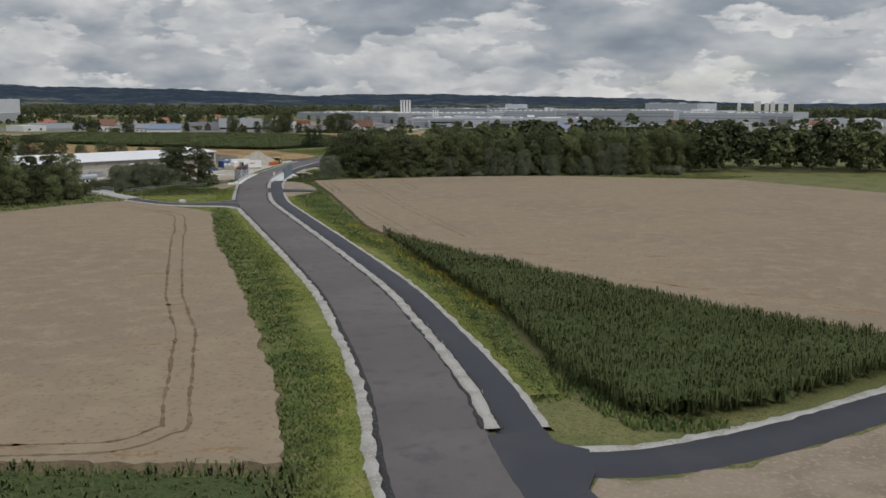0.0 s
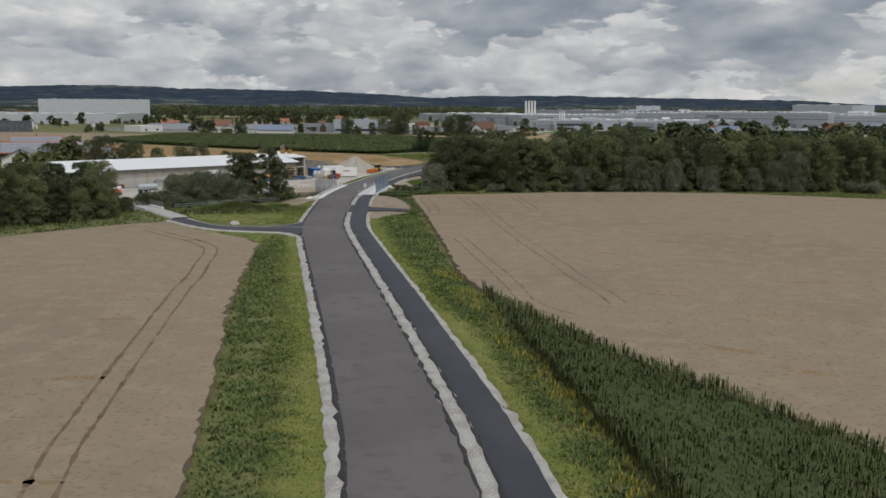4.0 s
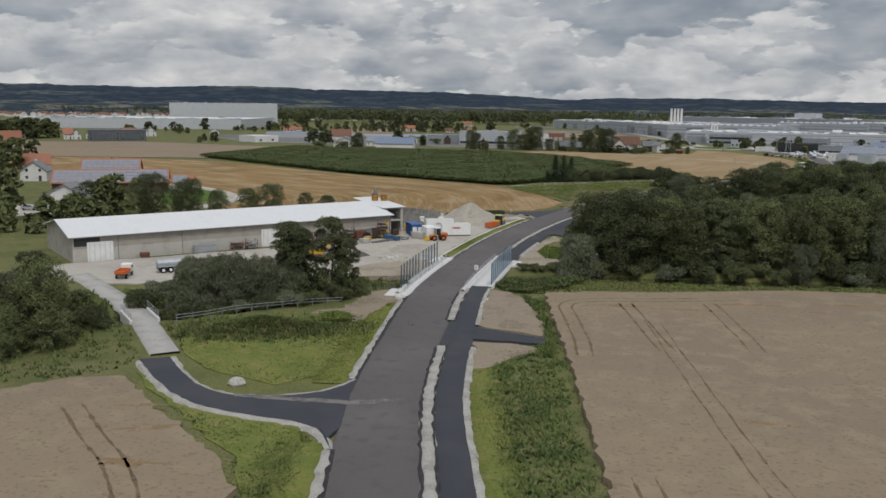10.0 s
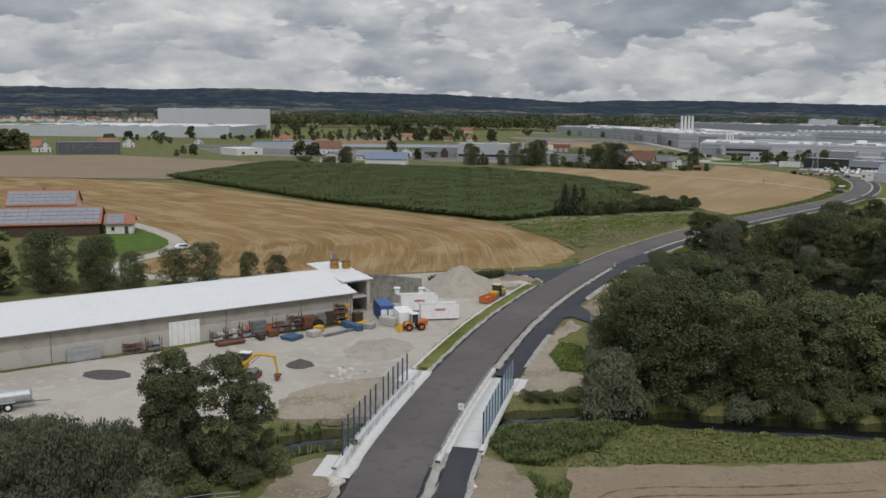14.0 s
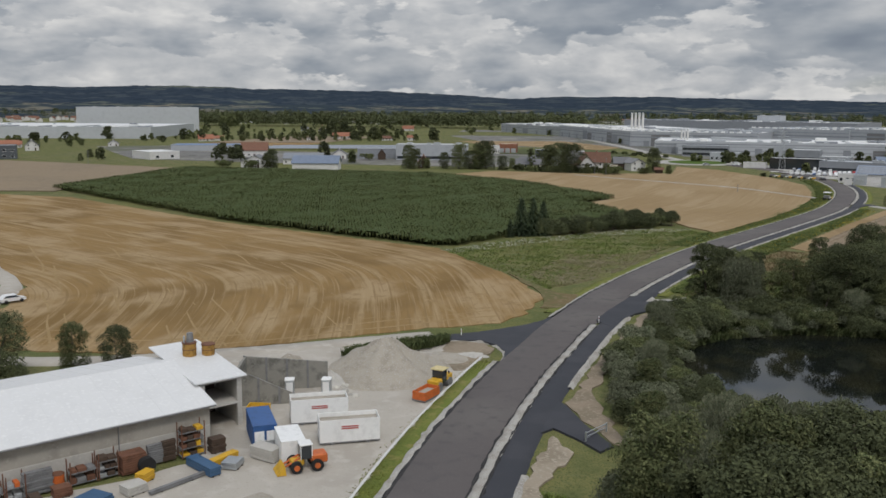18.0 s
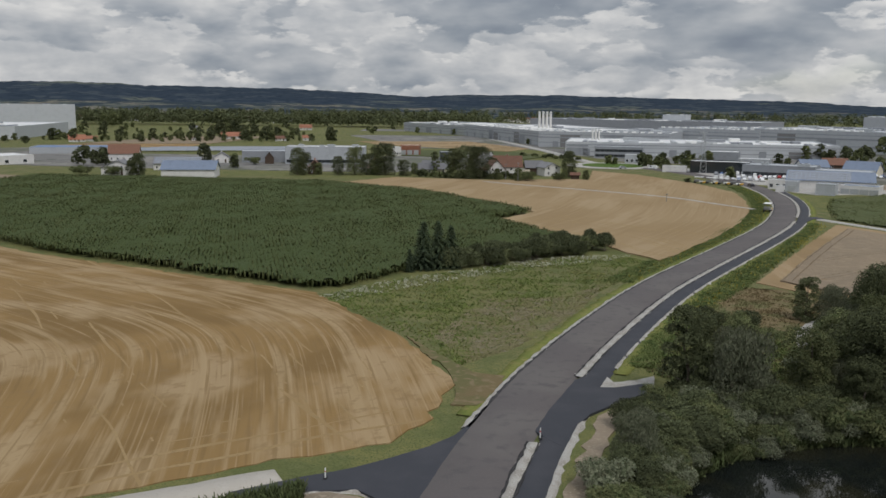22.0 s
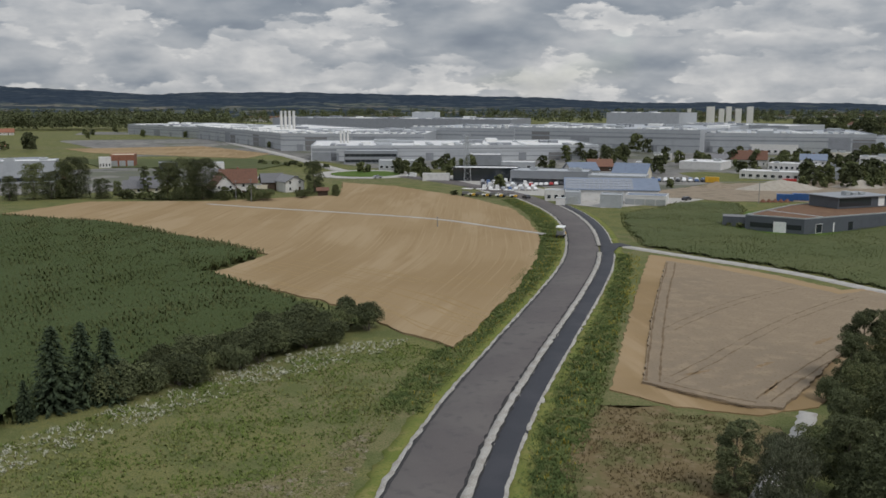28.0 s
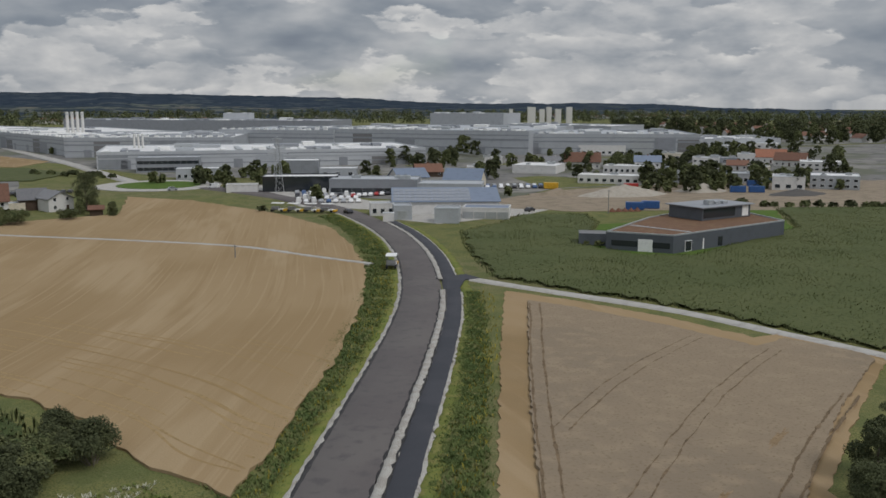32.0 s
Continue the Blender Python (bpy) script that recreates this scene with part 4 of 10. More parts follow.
def limbs(tall, lobes, seed, girth):
    s = Shape()
    r = rng(seed)
    bend = [(0, 0, 0), (r.normal(0, 0.02) * tall, r.normal(0, 0.02) * tall, tall * 0.30), (r.normal(0, 0.03) * tall, r.normal(0, 0.03) * tall, tall * 0.62), (0, 0, tall * 0.9)]
    for k in range(3):
        s.tube(bend[k], bend[k + 1], girth * (1 - 0.3 * k), girth * (0.72 - 0.3 * k) + 0.02, 7, caps=False)
    for x, y, z, rad, _ in list(lobes)[:12]:
        h = min(z * 0.75, tall * 0.7)
        s.tube((0, 0, h * 0.8), (x * 0.8, y * 0.8, z), girth * 0.35, 0.03, 5, caps=False)
    return s


def broad_lobes(tall, wide, seed, start=0.22, count=22, shape=1.0):
    """Lobes of a broad crown: an uneven dome, fullest a little below its middle, with bulges and gaps."""
    r = rng(seed)
    lean = r.uniform(0, 6.283)
    out = []
    for k in range(count):
        f = (k + 0.5) / count
        z = tall * (start + (0.93 - start) * f)
        ring = wide / 2 * max(0.0, 1 - (abs(f - 0.42) / (0.66 if f > 0.42 else 0.75)) ** 2.2) ** (0.5 * shape)
        a = k * 2.4 + r.uniform(-0.6, 0.6)
        ring *= 1 + 0.16 * math.cos(a - lean) + 0.10 * math.cos(2 * a + lean)
        off = ring * r.uniform(0.42, 0.86)
        rad = wide * r.uniform(0.12, 0.22)
        out.append((math.cos(a) * off, math.sin(a) * off, z - rad * 0.3 + tall * r.uniform(-0.03, 0.03), rad, r.uniform(0.7, 1.0)))
    for k in range(3):
        a = lean + 2.1 * k
        out.append((math.cos(a) * wide * 0.13, math.sin(a) * wide * 0.13, tall * r.uniform(0.80, 0.90), wide * r.uniform(0.10, 0.15), 1.0))
    return out


TREES = {}


def make_tree(kind, tall, wide, mat, seed, count, size, label, start=0.22, hang=0.0, lobes=22, shape=1.0):
    """The first of its kind stands out of sight under the ground's far corner; the rest are copies of it."""
    ls = broad_lobes(tall, wide, seed, start, lobes, shape)
    v, f = leaves(ls, count, size, seed, hang)
    t = thing("tree", label, "tree", group="trees")
    part("trunk", limbs(tall, ls, seed, tall * 0.018 + 0.05), BARK, t, smooth=True)
    part("crown", array_mesh("crown", v, f, mat), mat, t)
    TREES[kind] = [t, False, tall]


def make_conifer(kind, tall, wide, seed, label):
    r = rng(seed)
    v, f, n = [], [], 0
    for k in range(26):
        z = tall * (0.06 + 0.92 * k / 26)
        reach = wide / 2 * (1 - k / 26) ** 0.68 + 0.15
        for a in np.arange(0, 6.28, 6.28 / max(5, int(12 - k * 0.3))) + r.uniform(0, 6):
            ln = reach * r.uniform(0.75, 1.15)
            m = 9
            u = np.linspace(0.12, 1, m) * ln
            for _ in range(2):
                j = r.uniform(-0.5, 0.5, m) * 0.5 * (u / ln * 0.7 + 0.4)
                px = np.stack([np.cos(a) * u - np.sin(a) * j, np.sin(a) * u + np.cos(a) * j, z - 0.32 * u + 0.05 * r.normal(size=m)], 1)
                d = np.stack([np.cos(a + r.normal(0, 0.7, m)), np.sin(a + r.normal(0, 0.7, m)), r.normal(-0.35, 0.15, m)], 1) * 0.34
                w = np.stack([-d[:, 1], d[:, 0], r.normal(0, 0.12, m)], 1) * 0.42
                v.append(np.stack([px - d, px + w, px + d, px - w], 1).reshape(-1, 3))
    v = np.concatenate(v)
    t = thing("conifer", label, "conifer", group="conifers")
    s = Shape().tube((0, 0, 0), (0, 0, tall * 0.95), tall * 0.018, 0.03, 7, caps=False)
    part("trunk", s, BARK, t, smooth=True)
    part("crown", array_mesh("crown", v, np.arange(len(v)).reshape(-1, 4), LEAF_PINE), LEAF_PINE, t)
    TREES[kind] = [t, False, tall]


def make_bush(kind, tall, wide, mat, seed, count, size, label):
    r = rng(seed)
    ls = [(r.normal(0, wide * 0.22), r.normal(0, wide * 0.22), tall * r.uniform(0.25, 0.62), tall * r.uniform(0.25, 0.38), 0.9) for _ in range(11)]
    v, f = leaves(ls, count, size, seed)
    v[:, 2] = np.maximum(v[:, 2], 0.02)
    t = thing("bush", label, "bush", group="bushes")
    s = Shape()
    for x, y, z, rad, _ in ls:
        s.tube((x * 0.2, y * 0.2, 0), (x, y, z), 0.05, 0.015, 5, caps=False)
    part("stem", s, BARK, t)
    part("crown", array_mesh("crown", v, f, mat), mat, t)
    TREES[kind] = [t, False, tall]


make_tree("oak", 17, 13, LEAF_DARK, 201, 22000, 0.175, "tall dark green broadleaf tree with a dense crown", 0.05, lobes=46)
make_tree("ash", 16, 10, LEAF_MID, 202, 20000, 0.165, "tall green broadleaf tree with an uneven crown", 0.06, lobes=42)
make_tree("alder", 15, 8, LEAF_DARK, 203, 24000, 0.155, "slender dark broadleaf tree with ragged outline", 0.05, lobes=40, shape=0.8)
make_tree("willow", 11, 9.5, LEAF_GREY, 204, 20000, 0.15, "grey-green willow with a rounded crown", 0.08, hang=0.5, lobes=38)
make_tree("weeping", 9, 8, LEAF_GREY, 205, 19000, 0.15, "pale weeping willow with hanging twigs", 0.16, hang=1.3, lobes=34)
make_tree("lime", 9, 6.5, LEAF_MID, 206, 14000, 0.14, "medium-sized green tree with a full crown", 0.05, lobes=36)
make_tree("poplar", 12, 4.2, LEAF_DARK, 207, 5000, 0.25, "narrow dark green upright tree", 0.08, lobes=22, shape=0.6)
make_conifer("spruce", 12, 6.6, 208, "dark green spruce with drooping branches")
make_bush("shrub", 3.2, 4.5, LEAF_MID, 209, 6500, 0.12, "dense green shrub with many stems")
make_bush("darkshrub", 4.2, 6.0, LEAF_DARK, 210, 9000, 0.135, "dense dark green rounded shrub")
make_bush("greyshrub", 3.6, 5.0, LEAF_GREY, 211, 7000, 0.125, "grey-green bushy willow shrub")


def plant(kind, x, y, scale=1.0, seed=0):
    """Stands one tree or bush on the ground."""
    r = random.Random(int(x * 31 + y * 77) + seed)
    first = TREES[kind]
    wide = scale * r.uniform(0.88, 1.12)
    z = float(height(x, y)) - 0.05
    ob = first[0]
    m = pose(x, y, z, 0, 0, r.uniform(0, 360))
    if first[1]:
        ob = copy_thing(ob, m)
    first[1] = True
    ob.matrix_basis = m
    ob.scale = (wide, wide, scale * r.uniform(0.92, 1.08))
    return ob


FAR_SIZES = {"oak": (17, 13, "d"), "ash": (16, 10, "m"), "alder": (15, 8, "d"), "willow": (11, 9.5, "g"), "lime": (9, 6.5, "m"), "poplar": (12, 4.2, "d"), "spruce": (12, 5, "d"), "shrub": (3.2, 4.5, "m"), "darkshrub": (4.2, 6, "d"), "greyshrub": (3.6, 5, "g"), "weeping": (9, 8, "g")}
FAR_LOBES = {"d": [], "m": [], "g": []}


def far_plant(kind, x, y, scale=1.0, seed=0):
    """A tree too far off to pick apart: its crown's lobes go into one joined mass of foliage."""
    tall, wide, tone = FAR_SIZES[kind]
    ls = broad_lobes(tall, wide, int(abs(x * 13 + y * 7)) + seed, 0.14, 12, 0.6) if tall > 5 else [(0.2 * wide * math.cos(k), 0.2 * wide * math.sin(k), tall * 0.4, tall * 0.4, 0.9) for k in range(4)]
    FAR_LOBES[tone].extend([(x + a * scale, y + b * scale, c * scale, r * scale * 1.15, q) for a, b, c, r, q in ls])


def grove(polygon, gap, kinds, scale, seed, keep=None, put=None):
    """Trees scattered inside an outline, no nearer to each other than the gap."""
    r = random.Random(seed)
    p = np.array(polygon)
    q = rng(seed + 5000).uniform(p.min(0), p.max(0), (4000, 2))
    q = q[inside(q, polygon)]
    if keep:
        q = q[keep(q[:, 0], q[:, 1])]
    done = np.zeros((0, 2))
    for x, y in q.tolist():
        if len(done) == 0 or ((done - (x, y)) ** 2).sum(1).min() > gap * gap:
            done = np.vstack([done, (x, y)])
            (put or plant)(r.choice(kinds), x, y, r.uniform(*scale), seed)


def off_water(x, y):
    return (np.hypot((x - POND[0]) / POND[2], (y - POND[1]) / POND[3]) > 1.0) & (near_line(x, y, STREAM[::2]) > 3.0)


# wood east of the road
grove([(-34, 280), (-8, 283.5), (40, 294), (84, 297), (84, 303), (40, 301), (0, 298), (-36, 294)], 5.4, ["oak", "ash", "alder", "ash"], (0.70, 0.92), 1, off_water)
grove([(0, 302), (40, 303), (84, 305), (84, 312), (40, 312), (0, 308)], 8.5, ["oak", "ash", "alder"], (0.8, 0.98), 11, off_water)
grove([(84, 297), (130, 297), (240, 282), (240, 320), (110, 330), (20, 324), (20, 313), (84, 313)], 9.0, ["oak", "ash", "alder"], (0.8, 1.0), 12, off_water, far_plant)
grove([(-36, 275.0), (-8, 279.5), (40, 290), (80, 293), (80, 297), (40, 294), (-8, 285), (-36, 281)], 3.6, ["willow", "darkshrub", "weeping", "greyshrub", "shrub", "darkshrub"], (0.65, 1.0), 2, off_water)
grove([(-38, 296), (-36, 318), (-20, 322), (10, 320), (10, 302), (-20, 300)], 4.2, ["willow", "lime", "willow", "greyshrub"], (0.55, 0.80), 13, off_water)
# round the pond and north of it
grove([(-37, 318), (-41, 338), (-38.5, 358), (-34, 376), (-30, 386), (-25, 384), (-30, 366), (-33, 352), (-33, 338), (-30, 326), (-10, 324), (22, 327), (24, 320), (0, 318)], 3.0, ["greyshrub", "shrub", "darkshrub", "shrub"], (0.6, 1.0), 3, off_water)
for k, x, y, s in (("willow", -34.2, 366, 0.5), ("willow", -35.5, 344, 0.5), ("lime", -36, 335, 0.55), ("alder", -26.5, 386, 0.80), ("willow", -21.5, 384, 0.95), ("ash", -20.0, 391, 0.66), ("alder", -23.5, 392, 0.72), ("willow", -19, 384, 0.6)):
    plant(k, x, y, s)
grove([(-30, 376), (-20, 380), (-16, 388), (-24, 392)], 2.8, ["greyshrub", "shrub", "darkshrub"], (0.7, 1.1), 14, off_water)
grove([(-7, 384), (-2, 398), (2, 412), (10, 424), (24, 442), (40, 446), (46, 400), (40, 360), (24, 350), (22, 366), (8, 380)], 6.0, ["ash", "alder", "willow", "oak"], (0.62, 0.92), 4, off_water)
grove([(40, 446), (46, 400), (40, 360), (80, 340), (110, 420), (70, 452)], 9.0, ["ash", "oak"], (0.62, 0.9), 15, off_water, far_plant)
grove([(-13, 380), (0, 382), (12, 380), (24, 370), (34, 384), (16, 400), (-4, 404), (-11, 394)], 4.0, ["willow", "alder", "willow", "darkshrub", "ash"], (0.48, 0.72), 17, off_water)
grove([(-31, 372), (-20, 378), (-8, 379), (6, 380), (22, 372), (26, 378), (8, 386), (-10, 385), (-26, 384)], 2.6, ["shrub", "greyshrub", "darkshrub"], (0.6, 1.1), 18, off_water)
# bushes leaning over the pond's rim
_rim = random.Random(31)
for k in range(58):
    a = 6.28319 * k / 58 + _rim.uniform(-0.03, 0.03)
    f = _rim.uniform(0.97, 1.10)
    plant(_rim.choice(["greyshrub", "shrub", "darkshrub", "shrub"]), POND[0] + POND[2] * f * math.cos(a), POND[1] + POND[3] * f * math.sin(a), _rim.uniform(0.45, 0.8), 9)
for k in range(16):
    a = 0.3 + 1.15 * k / 15
    f = _rim.uniform(1.14, 1.36)
    plant(_rim.choice(["alder", "willow", "ash", "willow"]), POND[0] + POND[2] * f * math.cos(a), POND[1] + POND[3] * f * math.sin(a), _rim.uniform(0.62, 0.85), 10)
for k in range(60):
    a = 0.9 + 2.9 * k / 59 + _rim.uniform(-0.03, 0.03)
    f = _rim.uniform(1.03, 1.17)
    plant(_rim.choice(["greyshrub", "shrub", "darkshrub"]), POND[0] + POND[2] * f * math.cos(a), POND[1] + POND[3] * f * math.sin(a), _rim.uniform(0.5, 0.9), 19)
# west of the bridge
grove([(-90, 231), (-80, 231), (-72, 234), (-67, 244), (-72, 251), (-82, 247), (-95, 241)], 2.9, ["willow", "greyshrub", "shrub", "darkshrub", "greyshrub"], (0.5, 0.76), 5, off_water)
for x, y, s in ((-71.8, 241.5, 0.90), (-67.6, 244.6, 0.84), (-73.6, 244.5, 0.75), (-66.2, 247.0, 0.62)):
    plant("alder", x, y, s)
for x, y, s in ((-60.6, 255.0, 0.45), (-59.4, 262.5, 0.35), (-44.5, 276.8, 0.45), (-43.0, 277.3, 0.5), (-39.8, 278.6, 0.55), (-38.0, 280.4, 0.7), (-36.0, 280.0, 0.75), (-34.2, 281.6, 0.8), (-41.5, 278.0, 0.4)):
    plant("shrub", x, y, s)
grove([(-93, 198), (-87, 205), (-86.5, 216), (-96, 222), (-120, 214), (-122, 188), (-104, 180)], 3.9, ["lime", "ash", "shrub", "alder", "willow", "darkshrub"], (0.5, 0.74), 6, off_water)
grove([(-122, 188), (-120, 214), (-170, 200), (-200, 180), (-150, 150)], 8, ["lime", "ash", "alder"], (0.5, 0.75), 16, off_water, far_plant)
# spruces and hedge beside the maize
for x, y, s in ((-70.5, 467.5, 0.96), (-67.6, 469.5, 0.92), (-64.8, 470, 0.8), (-73, 464, 0.42)):
    plant("spruce", x, y, s)
grove([(-66, 469), (-58, 473), (-44, 486), (-33, 495), (-29, 500), (-33, 506), (-48, 494), (-62, 480)], 3.4, ["darkshrub", "shrub", "darkshrub"], (0.85, 1.3), 7)

for k, x, y, s in (("alder", 29, 457, 0.62), ("alder", 33, 461, 0.70), ("ash", 38, 463, 0.6), ("alder", 43, 467, 0.66), ("darkshrub", 26, 455, 0.9), ("darkshrub", 36, 459, 1.0), ("shrub", 47, 470, 1.1), ("alder", 0, 432, 0.5), ("willow", 4, 430, 0.6), ("darkshrub", 9, 437, 0.9), ("shrub", 14, 442, 0.9)):
    plant(k, x, y, s)

for k, x, y, s in (("willow", -80, 236.5, 0.74), ("willow", -76.5, 239, 0.78), ("willow", -85, 234, 0.66), ("willow", -72.5, 241, 0.62), ("darkshrub", -90, 229.5, 0.8), ("shrub", -86, 229.5, 0.8), ("darkshrub", -82, 229, 0.75), ("shrub", -78.5, 231.5, 0.8), ("darkshrub", -74, 236, 0.7), ("shrub", -69.5, 240, 0.75), ("shrub", -66, 243.5, 0.7), ("alder", -76.5, 249, 0.74), ("lime", -63.5, 246.5, 0.35)):
    plant(k, x, y, s)
for k, x, y, s in (("alder", -17, 400, 0.58), ("alder", -18, 396.5, 0.6), ("willow", -22, 393, 0.62), ("willow", 2.5, 415, 0.68), ("alder", 6, 421, 0.64), ("ash", 3, 407, 0.6), ("darkshrub", -18, 404, 0.8), ("shrub", -11.5, 414, 0.9), ("darkshrub", 1, 424, 0.75), ("shrub", -24, 399, 0.7), ("alder", 10, 429, 0.6), ("alder", 14, 436, 0.62), ("ash", 19, 441, 0.6), ("greyshrub", -8, 400, 1.0)):
    plant(k, x, y, s)

# ---- more materials ----
def plain(name, colour, rough=0.6, metal=0.0, dirt=0.25, scale=1.2, spec=0.4, random=0.0):
    dark = tuple(c * (1 - dirt) for c in colour)
    return material(name, colour, rough, metal, spots=[(scale, dark, 0.45, 0.70, 5), (scale * 6, tuple(min(1, c * 1.08) for c in colour), 0.52, 0.72, 3)], bump=[(scale * 10, 0.15, 0.01)], spec=spec, random=random)


WHITE_ROOF = plain("white_sheet_roof", (0.66, 0.66, 0.65), 0.55, dirt=0.04, scale=0.4)
RENDER_GREY = plain("weathered_grey_wall", (0.36, 0.335, 0.29), 0.9, dirt=0.22, scale=0.5)
RENDER_PALE = plain("pale_concrete_wall", (0.45, 0.43, 0.39), 0.9, dirt=0.15, scale=0.5)
WHITE_WALL = plain("white_render", (0.63, 0.62, 0.60), 0.85, dirt=0.12, scale=0.6)
CREAM_WALL = plain("cream_render", (0.62, 0.57, 0.46), 0.85, dirt=0.12, scale=0.6)
RED_TILE = plain("red_clay_tile", (0.29, 0.125, 0.075), 0.8, dirt=0.3, scale=1.5, random=0.15)
BROWN_TILE = plain("brown_roof_tile", (0.17, 0.085, 0.055), 0.8, dirt=0.3, scale=1.5, random=0.15)
GREY_TILE = plain("grey_roof_tile", (0.17, 0.17, 0.175), 0.7, dirt=0.25, scale=1.5, random=0.15)
SOLAR = plain("solar_glass", (0.23, 0.25, 0.28), 0.25, dirt=0.15, scale=0.8, spec=0.6)
DARK_CLAD = plain("anthracite_cladding", (0.085, 0.095, 0.11), 0.55, dirt=0.15, scale=0.5)
GREY_CLAD = plain("light_grey_cladding", (0.38, 0.40, 0.42), 0.5, dirt=0.10, scale=0.3)
MID_CLAD = plain("mid_grey_cladding", (0.25, 0.265, 0.285), 0.5, dirt=0.12, scale=0.3)
BLUE_ROOF = plain("blue_grey_metal_roof", (0.16, 0.20, 0.27), 0.45, dirt=0.15, scale=0.5)
WOOD_DARK = plain("dark_timber", (0.075, 0.05, 0.035), 0.85, dirt=0.3, scale=2.0)
SEDUM = material("brown_sedum_roof", (0.155, 0.085, 0.050), 0.95, spots=[(0.5, (0.19, 0.115, 0.065), 0.45, 0.65, 4), (2.0, (0.11, 0.075, 0.04), 0.5, 0.7, 4)], bump=[(6.0, 0.6, 0.05)])
GLASS_DARK = material("dark_window_glass", (0.025, 0.03, 0.035), 0.08, spec=0.7)
STEEL_BLUE = plain("dark_blue_steel", (0.030, 0.045, 0.085), 0.5, dirt=0.2)
GALV = plain("galvanised_steel", (0.45, 0.47, 0.48), 0.45, 0.6, dirt=0.15)
WHITE_PAINT = plain("white_painted_metal", (0.78, 0.78, 0.76), 0.45, dirt=0.12)
WHITE_CONC = plain("fresh_white_concrete", (0.62, 0.61, 0.58), 0.85, dirt=0.10)
BLUE_PAINT = plain("blue_container_paint", (0.035, 0.10, 0.27), 0.45, dirt=0.2)
ORANGE = plain("orange_paint", (0.55, 0.13, 0.03), 0.5, dirt=0.25)
YELLOW_PAINT = plain("yellow_machine_paint", (0.62, 0.36, 0.03), 0.5, dirt=0.25)
RUBBER = plain("black_rubber", (0.018, 0.018, 0.018), 0.85, dirt=0.2)
RUST = plain("rusty_steel", (0.16, 0.075, 0.045), 0.9, dirt=0.4)
GREY_STUFF = plain("grey_steel", (0.19, 0.19, 0.19), 0.6, dirt=0.3)
BLUE_TARP = plain("blue_plastic", (0.05, 0.11, 0.20), 0.5, dirt=0.2)
SAND = material("limestone_sand", (0.360, 0.325, 0.268), 0.95, spots=[(0.6, (0.300, 0.268, 0.218), 0.45, 0.65, 4), (5.0, (0.40, 0.38, 0.345), 0.5, 0.7, 4)], bump=[(5.0, 0.6, 0.08)], coords="World")
DARK_GRIT = material("dark_grit", (0.085, 0.08, 0.075), 0.95, spots=[(3.0, (0.13, 0.12, 0.11), 0.5, 0.7, 4)], bump=[(8.0, 0.7, 0.05)], coords="World")
STONE = plain("pale_broken_stone", (0.45, 0.43, 0.38), 0.95, dirt=0.3, scale=3.0, random=0.25)
RED_SIGN = plain("red_print", (0.42, 0.04, 0.03), 0.5, dirt=0.1)


def clear_glass(name, tint, film):
    """Thin glass: mostly seen through, with a faint dusty film on it."""
    m = bpy.data.materials.new(name)
    m.use_nodes = True
    n, l = m.node_tree.nodes, m.node_tree.links
    out = n["Material Output"]
    n.remove(n["Principled BSDF"])
    clear, dust, mix = n.new("ShaderNodeBsdfTransparent"), n.new("ShaderNodeBsdfDiffuse"), n.new("ShaderNodeMixShader")
    clear.inputs[0].default_value = (*tint, 1)
    dust.inputs[0].default_value = (0.62, 0.70, 0.76, 1)
    mix.inputs[0].default_value = film
    l.new(clear.outputs[0], mix.inputs[1])
    l.new(dust.outputs[0], mix.inputs[2])
    l.new(mix.outputs[0], out.inputs[0])
    return m


GLASS = clear_glass("clear_barrier_glass", (0.93, 0.95, 0.96), 0.05)
GLASS_BLUE = clear_glass("bluish_barrier_glass", (0.80, 0.88, 0.92), 0.30)


def road_at(y):
    """The road's middle and its turn in degrees at a given y."""
    k = int(np.argmin(np.abs(ROAD[:, 1] - y)))
    return ROAD[k], ROAD_N[k], math.degrees(math.atan2(ROAD_N[k][1], ROAD_N[k][0]))


def beside(y, off, z=0.0):
    p, n, turn = road_at(y)
    return pose(p[0] + n[0] * off, p[1] + n[1] * off, z, 0, 0, turn)


# ---- bridge over the stream ----
ribbon("stream_water", STREAM, -3.8, 3.8, -0.95, WATER, "dark slow stream under the bridge", "stream", jitter=0.2, seed=120)
_pond = [(POND[0] + POND[2] * 1.1 * math.cos(a), POND[1] + POND[3] * 1.1 * math.sin(a)) for a in np.arange(0, 6.28, 0.1)]
sheet("pond_water", _pond, -1.0, WATER, "dark still pond mirroring the cloudy sky", "pond", thick=0.2)
ribbon("bridge_deck", ROAD, -5.9, 8.1, ROAD_Z - 0.06, WHITE_CONC, "pale concrete bridge slab under the road", "bridge", y0=249, y1=283, jitter=0.0)
ribbon("bridge_walkway_east", ROAD, 4.65, 7.5, ROAD_Z - 0.01, WHITE_CONC, "bare pale concrete walkway on the bridge", "bridge", y0=257, y1=283)
ribbon("bridge_walkway_west", ROAD, -5.6, -3.75, ROAD_Z + 0.05, WHITE_CONC, "pale concrete bridge edge beside the asphalt", "bridge", y0=247, y1=283)
